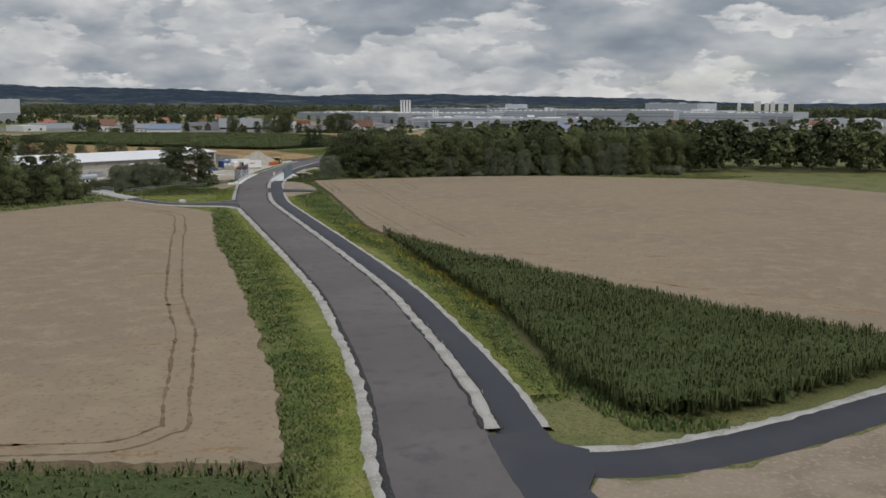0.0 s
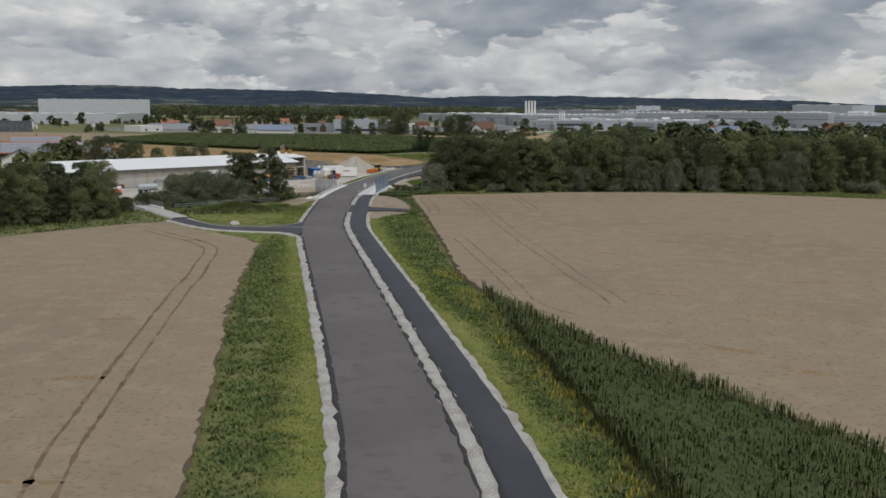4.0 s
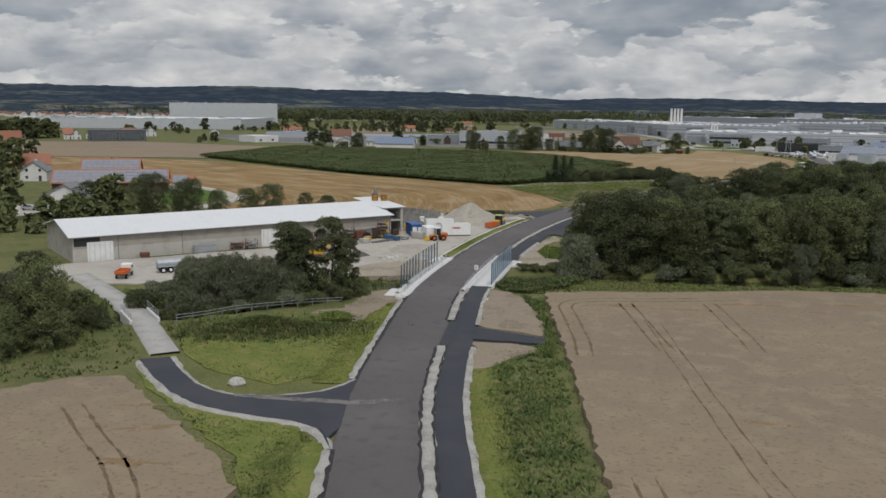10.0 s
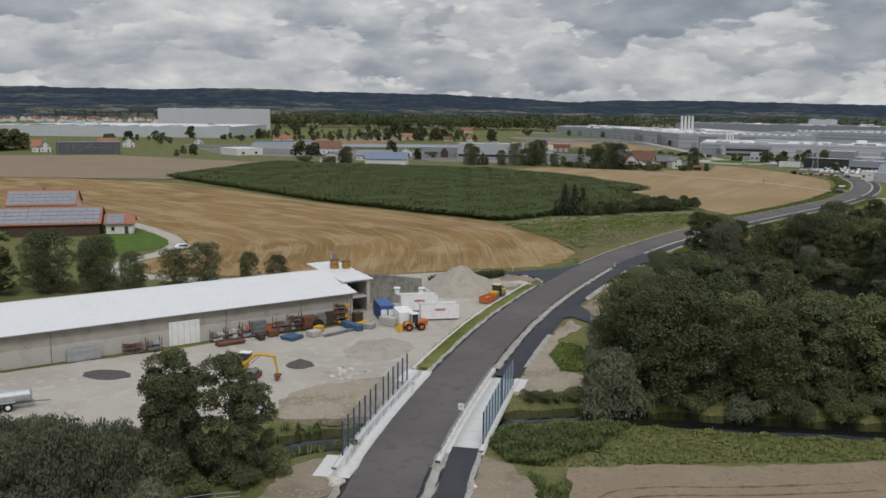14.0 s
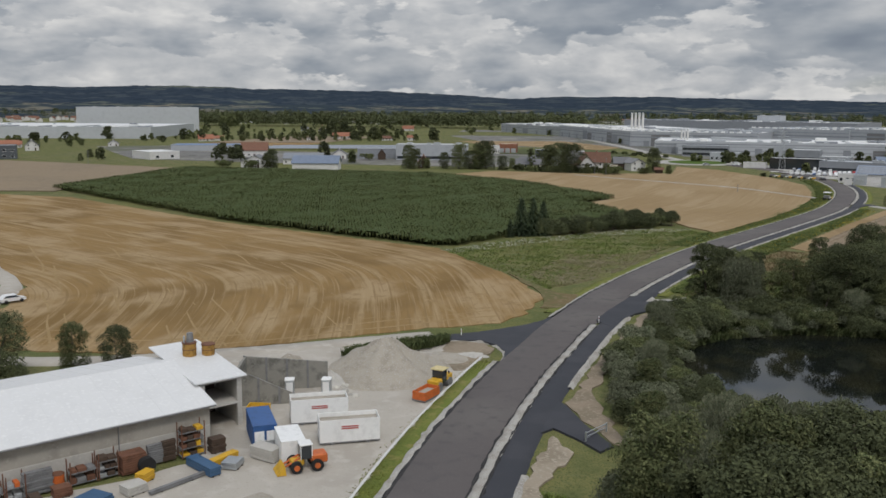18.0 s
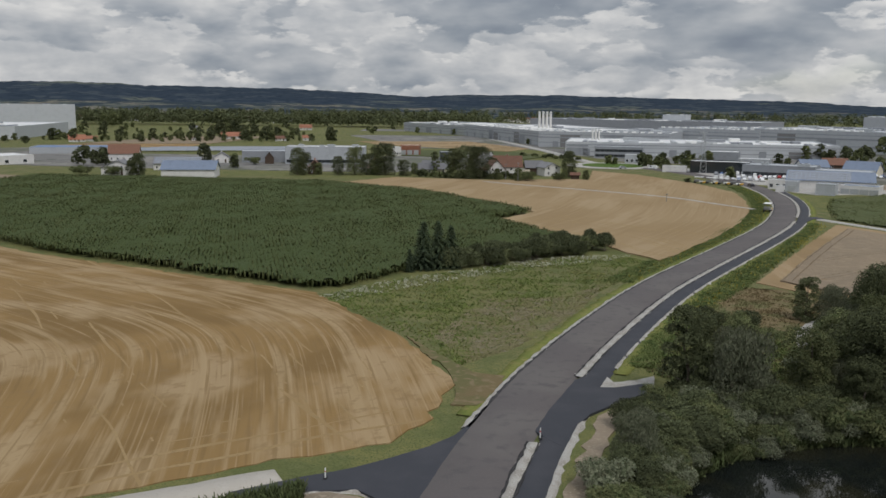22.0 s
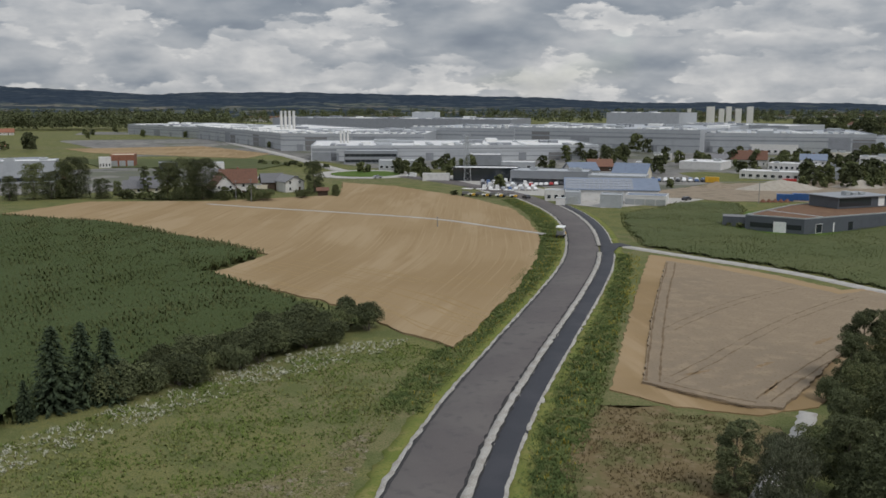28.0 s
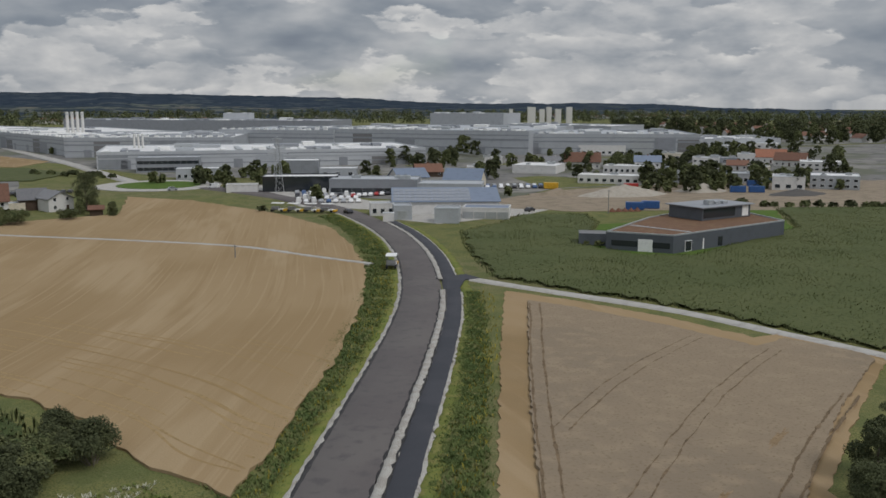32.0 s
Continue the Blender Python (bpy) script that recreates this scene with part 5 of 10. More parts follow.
for nm, a, b, z1, ya, yb, lab in (("bridge_kerb_middle", 3.75, 4.25, 0.62, 252, 286, "pale concrete kerb wall between road and walkway"), ("bridge_beam_east", 7.5, 8.05, 0.45, 256, 283, "pale concrete edge beam of the bridge"), ("bridge_beam_west", -6.0, -5.45, 0.45, 249, 282, "pale concrete edge beam of the bridge")):
    ribbon(nm, ROAD, a, b, ROAD_Z + z1 - 0.3, WHITE_CONC, lab, "bridge", y0=ya, y1=yb)
for x, off in ((-0.5, -6.6), (0.5, 8.2)):
    for y in (250.5, 281.0):
        s = Shape().box(-0.9, -2.6, -2.2, 0.9, 2.6, 0.1, 0.06)
        w = single("bridge_abutment", s, WHITE_CONC, "pale concrete abutment block of the bridge", "abutment", "structure")
        w.matrix_basis = beside(y, off, 0.12)


def barrier(off, ya, yb, gap, tall, pane_mat, label, rails):
    """A noise barrier: upright posts with glass panes between them."""
    t = thing("noise_barrier", label, "noise barrier", at=Matrix())
    post = Shape().box(-0.07, -0.09, 0, 0.07, 0.09, tall, 0.012).mesh("post", STEEL_BLUE)
    ys = np.arange(ya, yb + 0.01, gap)
    base = ROAD_Z + 0.15
    spots = [beside(y, off, base) for y in ys]
    for m in spots:
        part("post", post, STEEL_BLUE, t).matrix_basis = m
    for a, b in zip(spots, spots[1:]):
        pa, pb = a.translation, b.translation
        d = (pb - pa)
        turn = math.degrees(math.atan2(d.y, d.x))
        s = Shape().box(0.09, -0.012, 0.12, d.length - 0.09, 0.012, tall - 0.06)
        pane = part("pane", s, pane_mat, t, "clear glass pane")
        pane.matrix_basis = pose(pa.x, pa.y, pa.z, 0, 0, turn)
        pane.visible_shadow = False
        if rails:
            part("rail", Shape().box(0, -0.05, 0.02, d.length, 0.05, 0.12, 0.01), GALV, t).matrix_basis = pose(pa.x, pa.y, pa.z, 0, 0, turn)
    return t


barrier(-5.72, 252.5, 278, 2.1, 3.6, GLASS, "clear glass noise barrier with dark blue steel posts", True)
barrier(7.72, 258.5, 280, 1.95, 3.5, GLASS_BLUE, "bluish glass noise barrier with slim steel posts", True)


def railing(name, off, ya, yb, gap, tall, label, z=ROAD_Z + 0.08):
    t = thing(name, label, "railing", at=Matrix())
    spots = [beside(y, off, z) for y in np.arange(ya, yb + 0.01, gap)]
    post = Shape().box(-0.04, -0.04, 0, 0.04, 0.04, tall, 0.01).mesh("post", GALV)
    for m in spots:
        part("post", post, GALV, t).matrix_basis = m
    for a, b in zip(spots, spots[1:]):
        pa, pb = a.translation, b.translation
        for h in (tall - 0.05, tall * 0.5):
            part("rail", Shape().tube(pa + Vector((0, 0, h)), pb + Vector((0, 0, h)), 0.035, sides=6), GALV, t)
    return t


railing("crash_rail", -4.75, 251, 281, 1.5, 0.75, "low galvanised guard rail on the bridge edge")
railing("crash_rail", 4.0, 255, 284, 1.5, 0.75, "low galvanised guard rail beside the walkway", ROAD_Z + 0.3)


def small_sign(x, y, z, tall, turn, label):
    t = thing("site_sign", label, "sign", at=pose(x, y, z, 0, 0, turn))
    part("post", Shape().tube((0, 0, 0), (0, 0, tall), 0.03, sides=6), GALV, t)
    part("panel", Shape().box(-0.35, -0.05, tall - 0.55, 0.35, -0.02, tall + 0.25, 0.01), WHITE_PAINT, t, "white sign panel")
    for k in range(3):
        part("print", Shape().box(-0.2, -0.056, tall - 0.32 + k * 0.15, 0.2, -0.051, tall - 0.26 + k * 0.15), GREY_STUFF, t, "dark bar of small print")


small_sign(-50.7, 266.2, ROAD_Z + 0.3, 1.35, -5, "small white board on a post on the bridge")
small_sign(-58.6, 272.5, ROAD_Z + 0.3, 1.35, 10, "small white board on the bridge rail")


def beacon(x, y, z, tall, label):
    t = thing("marker_post", label, "marker post", at=pose(x, y, z))
    part("stake", Shape().box(-0.06, -0.03, 0, 0.06, 0.03, tall, 0.01), WHITE_PAINT, t)
    part("band", Shape().box(-0.064, -0.034, tall * 0.6, 0.064, 0.034, tall * 0.72), RED_SIGN, t, "red reflective band")
    part("foot", Shape().box(-0.2, -0.3, 0, 0.2, 0.3, 0.1, 0.03), RUBBER, t, "black rubber foot")


beacon(-44.1, 370.6, ROAD_Z, 1.2, "red and white traffic beacon at the path crossing")
beacon(-64.4, 357.4, 0.26, 1.1, "white marker post beside the yard entrance")

# barrier gate on the path to the pond
t = thing("barrier_gate", "galvanised swing barrier across the pond path", "barrier", at=pose(-42.6, 317.6, ROAD_Z - 0.03, 0, 0, 60))
part("post", Shape().box(-0.08, -0.08, 0, 0.08, 0.08, 1.1, 0.02), GALV, t)
for h in (0.95, 0.5):
    part("bar", Shape().box(0, -0.05, h - 0.05, 4.0, 0.05, h + 0.05, 0.015), GALV, t)
part("brace", Shape().tube((0.1, 0, 0.3), (3.9, 0, 0.9), 0.03), GALV, t)
part("end_post", Shape().box(3.92, -0.08, 0, 4.08, 0.08, 1.05, 0.02), GALV, t)

# small concrete bridge on the farm lane
for off, ln in ((-1.75, 7.0), (1.75, 7.0)):
    k = int(np.argmin(np.hypot(*(SIDE_BRIDGE - (-86.6, 223.8)).T)))
    p, nrm = SIDE_BRIDGE[k], sides_of(SIDE_BRIDGE)[k]
    t = thing("bridge_rail", "galvanised tube railing of the small farm bridge", "railing", at=pose(p[0] + nrm[0] * off, p[1] + nrm[1] * off, 0.25, 0, 0, math.degrees(math.atan2(nrm[0], -nrm[1])) + 180))
    part("plinth", Shape().box(-ln / 2, -0.2, -1.6, ln / 2, 0.2, 0.25, 0.04), WHITE_CONC, t, "pale concrete plinth")
    for xx in np.linspace(-ln / 2 + 0.2, ln / 2 - 0.2, 5):
        part("post", Shape().tube((xx, 0, 0.2), (xx, 0, 1.2), 0.035, sides=6), GALV, t)
    for h in (1.2, 0.75):
        part("rail", Shape().tube((-ln / 2, 0, h), (ln / 2, 0, h), 0.035, sides=6), GALV, t)

# post-and-rail fence above the stream
t = thing("field_fence", "weathered post-and-rail fence along the stream bank", "fence", at=Matrix())
fl = spline([(-80.5, 223), (-77.6, 226.8), (-76, 230.2), (-71.7, 234.2), (-67.4, 238.1), (-62.9, 240.8)], 2.2)
for a, b in zip(fl, fl[1:]):
    part("post", Shape().box(-0.06, -0.06, -0.1, 0.06, 0.06, 1.15, 0.01), GREY_STUFF, t).matrix_basis = pose(a[0], a[1], 0, 0, 0, 20)
    for h in (1.0, 0.6):
        part("rail", Shape().tube((a[0], a[1], h), (b[0], b[1], h), 0.035, sides=5), GALV, t)

# ---- the barn ----
BARN = pose(-122.6, 255.1, 0, 0, 0, 51.5)
LEN, DEEP, EAVE, RIDGE = 67.0, 21.0, 4.7, 6.7
barn = thing("barn", "long grey rendered storage barn with a white metal roof", "barn", at=BARN)
part("front_wall", Shape().box(0, 0, 0, LEN, 0.3, EAVE), RENDER_GREY, barn, "grey rendered wall")
part("plinth_wall", Shape().box(0.02, -0.08, 0, LEN - 0.02, -0.004, 2.45, 0.02), RENDER_PALE, barn, "paler concrete lower wall")
part("back_wall", Shape().box(0, DEEP - 0.3, 0, LEN, DEEP, EAVE), RENDER_GREY, barn)
for x0 in (0.0, LEN - 0.3):
    s = Shape()
    s.add([(x0, 0.31, 0), (x0 + 0.3, 0.31, 0), (x0 + 0.3, DEEP - 0.31, 0), (x0, DEEP - 0.31, 0), (x0, 0.31, EAVE), (x0 + 0.3, 0.31, EAVE), (x0 + 0.3, DEEP / 2, RIDGE), (x0, DEEP / 2, RIDGE), (x0 + 0.3, DEEP - 0.31, EAVE), (x0, DEEP - 0.31, EAVE)], [(0, 3, 9, 7, 4), (1, 5, 6, 8, 2), (0, 4, 5, 1), (3, 2, 8, 9), (4, 7, 6, 5), (7, 9, 8, 6), (0, 1, 2, 3)])
    part("gable_wall", s, RENDER_GREY, barn)
for sgn, nm in ((1, "roof"), (-1, "roof")):
    y0, y1 = (-0.7, DEEP / 2) if sgn > 0 else (DEEP + 0.7, DEEP / 2)
    z0 = EAVE - 0.1
    s = Shape().add([(-0.7, y0, z0), (LEN + 0.5, y0, z0), (LEN + 0.5, y1, RIDGE + 0.05), (-0.7, y1, RIDGE + 0.05), (-0.7, y0, z0 + 0.14), (LEN + 0.5, y0, z0 + 0.14), (LEN + 0.5, y1, RIDGE + 0.19), (-0.7, y1, RIDGE + 0.19)], [(3, 2, 1, 0), (4, 5, 6, 7), (0, 1, 5, 4), (1, 2, 6, 5), (2, 3, 7, 6), (3, 0, 4, 7)])
    roof = part(nm, s, WHITE_ROOF, barn, "white trapezoidal sheet roof")
    seam = Shape().add([(-0.015, y0, z0 + 0.14), (0.015, y0, z0 + 0.14), (0.015, y1, RIDGE + 0.19), (-0.015, y1, RIDGE + 0.19), (-0.015, y0, z0 + 0.152), (0.015, y0, z0 + 0.152), (0.015, y1, RIDGE + 0.202), (-0.015, y1, RIDGE + 0.202)], [(4, 5, 6, 7), (0, 1, 5, 4), (1, 2, 6, 5), (3, 0, 4, 7)]).mesh("seam", WHITE_ROOF)
    for k in range(34):
        part("seam", seam, WHITE_ROOF, roof).matrix_basis = pose(k * 2.0, 0, 0)
part("gutter", Shape().tube((-0.6, -0.78, EAVE - 0.08), (LEN + 0.4, -0.78, EAVE - 0.08), 0.09, sides=8), GREY_STUFF, barn, "dark gutter")
for x in (8, 20, 45, 57.5):
    part("downpipe", Shape().tube((x, -0.16, 0), (x, -0.16, EAVE - 0.2), 0.06, sides=6), GREY_STUFF, barn)
for x in (36.2, 2.5):
    gate = part("gate", Shape().box(x, -0.16, 0.0, x + 4.6, -0.085, 3.6, 0.02), WHITE_PAINT, barn, "white sliding gate")
    for k in range(5):
        part("rib", Shape().box(x + 0.4 + k * 0.9, -0.19, 0.1, x + 0.45 + k * 0.9, -0.162, 3.5), GALV, gate)
# Flat dark panel on the closed wall stands in for an open bay's shade.
part("open_bay", Shape().box(0.3, -0.02, 2.9, 4.8, 0.1, 4.4), GLASS_DARK, barn, "dark panel for the shade in an open bay under the eave")
# open mixing tower at the barn's end
tower = thing("mixing_tower", "open concrete mixing tower with a white roof", "tower", at=BARN @ pose(LEN + 0.55, 3.6, 0))
for x, y in ((0.3, 0.3), (4.6, 0.3), (0.3, 6.5), (4.6, 6.5), (0.3, 12.4), (4.6, 12.4)):
    part("column", Shape().box(x - 0.28, y - 0.28, 0, x + 0.28, y + 0.28, 5.6, 0.03), RENDER_PALE, tower)
for z in (2.7, 5.5):
    part("floor", Shape().box(0, 0, z, 4.9, 12.7, z + 0.25, 0.02), RENDER_PALE, tower)
part("back_panel", Shape().box(0.6, 6.0, 0, 4.3, 6.2, 5.5), WOOD_DARK, tower, "dark inner wall")
part("side_wall", Shape().box(4.62, 0.6, 0, 4.88, 12.4, 5.5), RENDER_PALE, tower)
s = Shape().add([(-0.6, -0.3, 5.76), (5.4, -0.3, 5.76), (5.4, 13.2, 6.9), (-0.6, 13.2, 6.9), (-0.6, -0.3, 5.9), (5.4, -0.3, 5.9), (5.4, 13.2, 7.04), (-0.6, 13.2, 7.04)], [(3, 2, 1, 0), (4, 5, 6, 7), (0, 1, 5, 4), (1, 2, 6, 5), (2, 3, 7, 6), (3, 0, 4, 7)])
part("roof", s, WHITE_ROOF, tower, "white sheet roof")


OCHRE = plain("rusty_ochre_paint", (0.36, 0.20, 0.045), 0.7, dirt=0.55, scale=2.0)


def silo(x, y, z, r, tall, hat):
    t = thing("silo", "weathered yellow steel hopper on the tower roof", "silo", at=BARN @ pose(x, y, z), group="yellow hoppers")
    part("drum", Shape().tube((0, 0, 0), (0, 0, tall), r, r, 18), OCHRE, t, smooth=False)
    part("rim", Shape().tube((0, 0, tall), (0, 0, tall + 0.12), r + 0.08, r + 0.08, 18), RUST, t, "rusty rim")
    part("ring", Shape().tube((0, 0, tall * 0.5), (0, 0, tall * 0.5 + 0.08), r + 0.04, r + 0.04, 18), RUST, t)
    if hat:
        part("motor", Shape().tube((0.1, 0, tall + 0.12), (0.1, 0, tall + 1.2), 0.45, 0.35, 10), GREY_STUFF, t, "grey motor housing")
        part("pipe", Shape().tube((-0.6, 0, tall), (-0.6, 0, tall + 0.9), 0.12, sides=8), GALV, t)


silo(LEN + 3.0, 12.0, 6.60, 0.78, 1.5, True)
silo(LEN + 5.0, 11.3, 6.55, 0.74, 1.2, False)

# ---- retaining walls, sand heaps and machines of the yard ----
STAINED = plain("stained_concrete_panels", (0.25, 0.24, 0.21), 0.9, dirt=0.45, scale=0.7)


def wall_between(a, b, tall0, tall1, label):
    d = math.hypot(b[0] - a[0], b[1] - a[1])
    t = thing("retaining_wall", label, "wall", at=pose(a[0], a[1], 0, 0, 0, math.degrees(math.atan2(b[1] - a[1], b[0] - a[0]))))
    n = int(d / 2.4)
    for k in range(n):
        h, g = tall0 + (tall1 - tall0) * k / n, tall0 + (tall1 - tall0) * (k + 1) / n
        xa, xb = k * d / n + 0.02, (k + 1) * d / n - 0.02
        part("panel", Shape().add([(xa, -0.15, 0), (xb, -0.15, 0), (xb, 0.15, 0), (xa, 0.15, 0), (xa, -0.15, h), (xb, -0.15, g), (xb, 0.15, g), (xa, 0.15, h)], [(3, 2, 1, 0), (4, 5, 6, 7), (0, 1, 5, 4), (1, 2, 6, 5), (2, 3, 7, 6), (3, 0, 4, 7)]), STAINED, t)
        part("pier", Shape().box(k * d / n - 0.12, -0.24, 0, k * d / n + 0.12, -0.152, h + 0.1), GREY_STUFF, t)


wall_between((-83.6, 319.6), (-77.0, 322.6), 4.6, 0.9, "grey concrete panel retaining wall")
wall_between((-85.2, 325.2), (-75.8, 329.1), 4.5, 3.4, "grey concrete panel retaining wall")
wall_between((-85.2, 325.2), (-83.9, 320.2), 4.5, 4.5, "grey concrete panel retaining wall")


def heap(x, y, rx, ry, tall, mat, label, seed, rough=0.12, name="sand_mound"):
    """A rounded heap of loose material with small slips."""
    n = 36
    v = []
    for j in range(13):
        r = j / 12
        for i in range(n):
            a = 6.28319 * i / n
            gully = 0.05 * math.sin(a * 11 + seed) * math.sin(3.1 * r) + 0.03 * math.sin(a * 23 + 2 * seed) * math.sin(3.1 * r)
            k = 1 + rough * float(wobble(np.array(math.cos(a) * 3.0), np.array(math.sin(a) * 3.0), 3.0, seed))
            z = tall * (max(0.0, 1 - r) ** 1.1 + gully) * (1 + 0.10 * float(wobble(np.array(math.cos(a) * r * 5), np.array(math.sin(a) * r * 5), 2.0, seed + 3)))
            v.append((rx * r * k * math.cos(a), ry * r * k * math.sin(a), z - 0.08 * (r > 0.95)))
    f = [(j * n + i, j * n + (i + 1) % n, (j + 1) * n + (i + 1) % n, (j + 1) * n + i) for j in range(12) for i in range(n)]
    ob = single(name, Shape().add(v, f), mat, label, "mound", smooth=True)
    ob.matrix_basis = pose(x, y, 0.10)
    return ob


heap(-70.5, 336.8, 8.0, 8.4, 5.0, SAND, "large heap of pale limestone sand", 1)
heap(-81.5, 331.2, 7.0, 4.0, 3.4, SAND, "ramp of grey stone sand behind the wall", 31)
heap(-76.2, 331.0, 2.6, 2.2, 1.5, RENDER_PALE, "heap of broken pale concrete rubble", 32, rough=0.35, name="rubble_heap")
heap(-64.6, 345.0, 4.2, 3.4, 0.7, SAND, "low spread of pale sand", 2)
heap(-70.0, 291.5, 5.2, 6.6, 0.8, SAND, "low round heap of washed pale sand", 3)
heap(-77.6, 280.6, 2.1, 2.1, 0.85, DARK_GRIT, "small heap of dark grit", 4)
heap(-88.0, 270.0, 4.2, 3.0, 1.1, DARK_GRIT, "low heap of grey gravel", 5)
heap(-99.5, 268.5, 3.6, 2.4, 0.35, DARK_GRIT, "flat patch of grey grit", 6)
heap(-68.0, 223.2, 9.0, 4.4, 1.5, GRASS, "overgrown low earth mound", 7, name="earth_mound").matrix_basis = pose(-68.0, 223.2, 0.08, 0, 0, 24)
heap(-71.6, 348.6, 7.6, 2.0, 1.1, GRASS, "weedy green earth bank behind the sand heap", 8, name="earth_mound").matrix_basis = pose(-71.6, 348.6, 0.08, 0, 0, 45)
heap(-60.9, 347.6, 2.3, 1.5, 0.5, RENDER_PALE, "low heap of pale rubble at the yard's corner", 33, rough=0.3, name="rubble_heap")


def rocks(points, size, seed, label, mat=STONE, name="rock"):
    for k, (x, y) in enumerate(points):
        r = rng(seed + k)
        bm = bmesh.new()
        bmesh.ops.create_icosphere(bm, subdivisions=2, radius=size * r.uniform(0.6, 1.2))
        for v in bm.verts:
            v.co *= 1 + 0.28 * noise.noise(v.co * 1.7 / size + Vector((k * 3.1, seed, 0)))
            v.co.z *= 0.7
        me = bpy.data.meshes.new(name)
        bm.to_mesh(me)
        bm.free()
        me.materials.append(mat)
        ob = tagged(new(name, me), label, "rock", group="boulders")
        ob.matrix_basis = pose(x, y, float(height(x, y)) + size * 0.2 + 0.05, 0, 0, r.uniform(0, 360))


rocks([(-59.7, 201.9)], 0.9, 300, "pale boulder beside the side road")
rocks([(-57.3, 246.2), (-58.2, 247.0)], 0.8, 305, "pale covered stone at the bridge end")
_r = rng(310)
rocks([(float(_r.uniform(-76, -71)), float(_r.uniform(326, 332))) for _ in range(14)], 0.5, 320, "pale broken stone block in the yard")
rocks([(float(_r.uniform(-73, -68)), float(_r.uniform(276.5, 281))) for _ in range(16)], 0.5, 340, "pale rubble stone at the yard edge")
rocks([(-71.5 + 0.26 * k, 260.6 + 0.115 * k + float(_r.uniform(-0.6, 0.6))) for k in range(40)], 0.18, 360, "pale bank stone above the stream")


def container(x, y, turn, ln, wd, tall, mat, label, windows=0, open_top=False, bars=False, name="site_container"):
    t = thing(name, label, "container", at=pose(x, y, 0.1, 0, 0, turn))
    if open_top:
        w = 0.08
        s = Shape().box(-ln / 2, -wd / 2, 0.15, ln / 2, wd / 2, 0.28)
        part("floor_plate", s, GREY_STUFF, t)
        for x0, y0, x1, y1 in ((-ln / 2, -wd / 2, ln / 2, -wd / 2 + w), (-ln / 2, wd / 2 - w, ln / 2, wd / 2), (-ln / 2, -wd / 2 + w, -ln / 2 + w, wd / 2 - w), (ln / 2 - w, -wd / 2 + w, ln / 2, wd / 2 - w)):
            part("side", Shape().box(x0, y0, 0.28, x1, y1, tall, 0.012), mat, t)
        part("load", Shape().box(-ln / 2 + w, -wd / 2 + w, 0.29, ln / 2 - w, wd / 2 - w, tall - 0.45), SAND, t, "grey loose fill")
    else:
        part("body", Shape().box(-ln / 2, -wd / 2, 0.1, ln / 2, wd / 2, tall, 0.03), mat, t)
        for k in range(int(ln / 0.45)):
            xx = -ln / 2 + 0.3 + k * 0.45
            part("rib", Shape().box(xx, -wd / 2 - 0.035, 0.3, xx + 0.2, -wd / 2 - 0.003, tall - 0.2), mat, t)
        part("roof_frame", Shape().box(-ln / 2 - 0.03, -wd / 2 - 0.03, tall + 0.003, ln / 2 + 0.03, wd / 2 + 0.03, tall + 0.09, 0.02), mat, t)
    for k in range(windows):
        yy = -wd / 2 + 0.25 + k * (wd - 0.5) / windows
        pane = part("window", Shape().box(-ln / 2 - 0.05, yy + 0.05, 1.0, -ln / 2 - 0.004, yy + (wd - 0.5) / windows - 0.05, 2.0, 0.01), WHITE_PAINT, t, "white shuttered window")
        part("shutter_slat", Shape().box(-ln / 2 - 0.06, yy + 0.1, 1.3, -ln / 2 - 0.052, yy + (wd - 0.5) / windows - 0.1, 1.34), GALV, pane)
    if bars:
        for k in range(2):
            part("print", Shape().box(-0.9, -wd / 2 - 0.045, tall * 0.62 + k * 0.22, 0.9, -wd / 2 - 0.037, tall * 0.62 + 0.12 + k * 0.22), RED_SIGN, t, "red bar of lettering")
        for xx in (-ln * 0.3, ln * 0.3):
            part("skid", Shape().box(xx - 0.15, -wd / 2, 0, xx + 0.15, wd / 2, 0.149), GREY_STUFF, t)


container(-76.4, 310.3, -58, 6.06, 2.44, 2.6, BLUE_PAINT, "blue site office container with two white shutters", windows=0, name="office_container")
t = thing("window_pair", "two white shuttered container windows", "window", at=pose(-74.72, 307.65, 0.1, 0, 0, 32))
for k in (-0.62, 0.62):
    pane = part("shutter", Shape().box(k - 0.5, -0.05, 1.0, k + 0.5, 0.0, 2.1, 0.015), WHITE_PAINT, t)
container(-71.6, 306.6, -58, 4.5, 2.4, 2.5, WHITE_PAINT, "white site cabin with a flat roof", name="site_cabin")
container(-72.6, 317.4, 26, 6.4, 2.5, 2.9, WHITE_PAINT, "white open-topped silo skip with red lettering bars", open_top=True, bars=True, name="wash_skip")
container(-67.4, 312.6, 26, 6.4, 2.5, 2.7, WHITE_PAINT, "white open-topped silo skip with red lettering bars", open_top=True, bars=True, name="wash_skip")
container(-62.6, 327.6, 72, 3.4, 1.8, 1.3, ORANGE, "orange open skip filled with rubble", open_top=True, name="rubble_skip")
container(-79.6, 316.6, 10, 2.4, 1.6, 1.5, YELLOW_PAINT, "yellow open steel bin beside the wall", open_top=True, name="steel_bin")


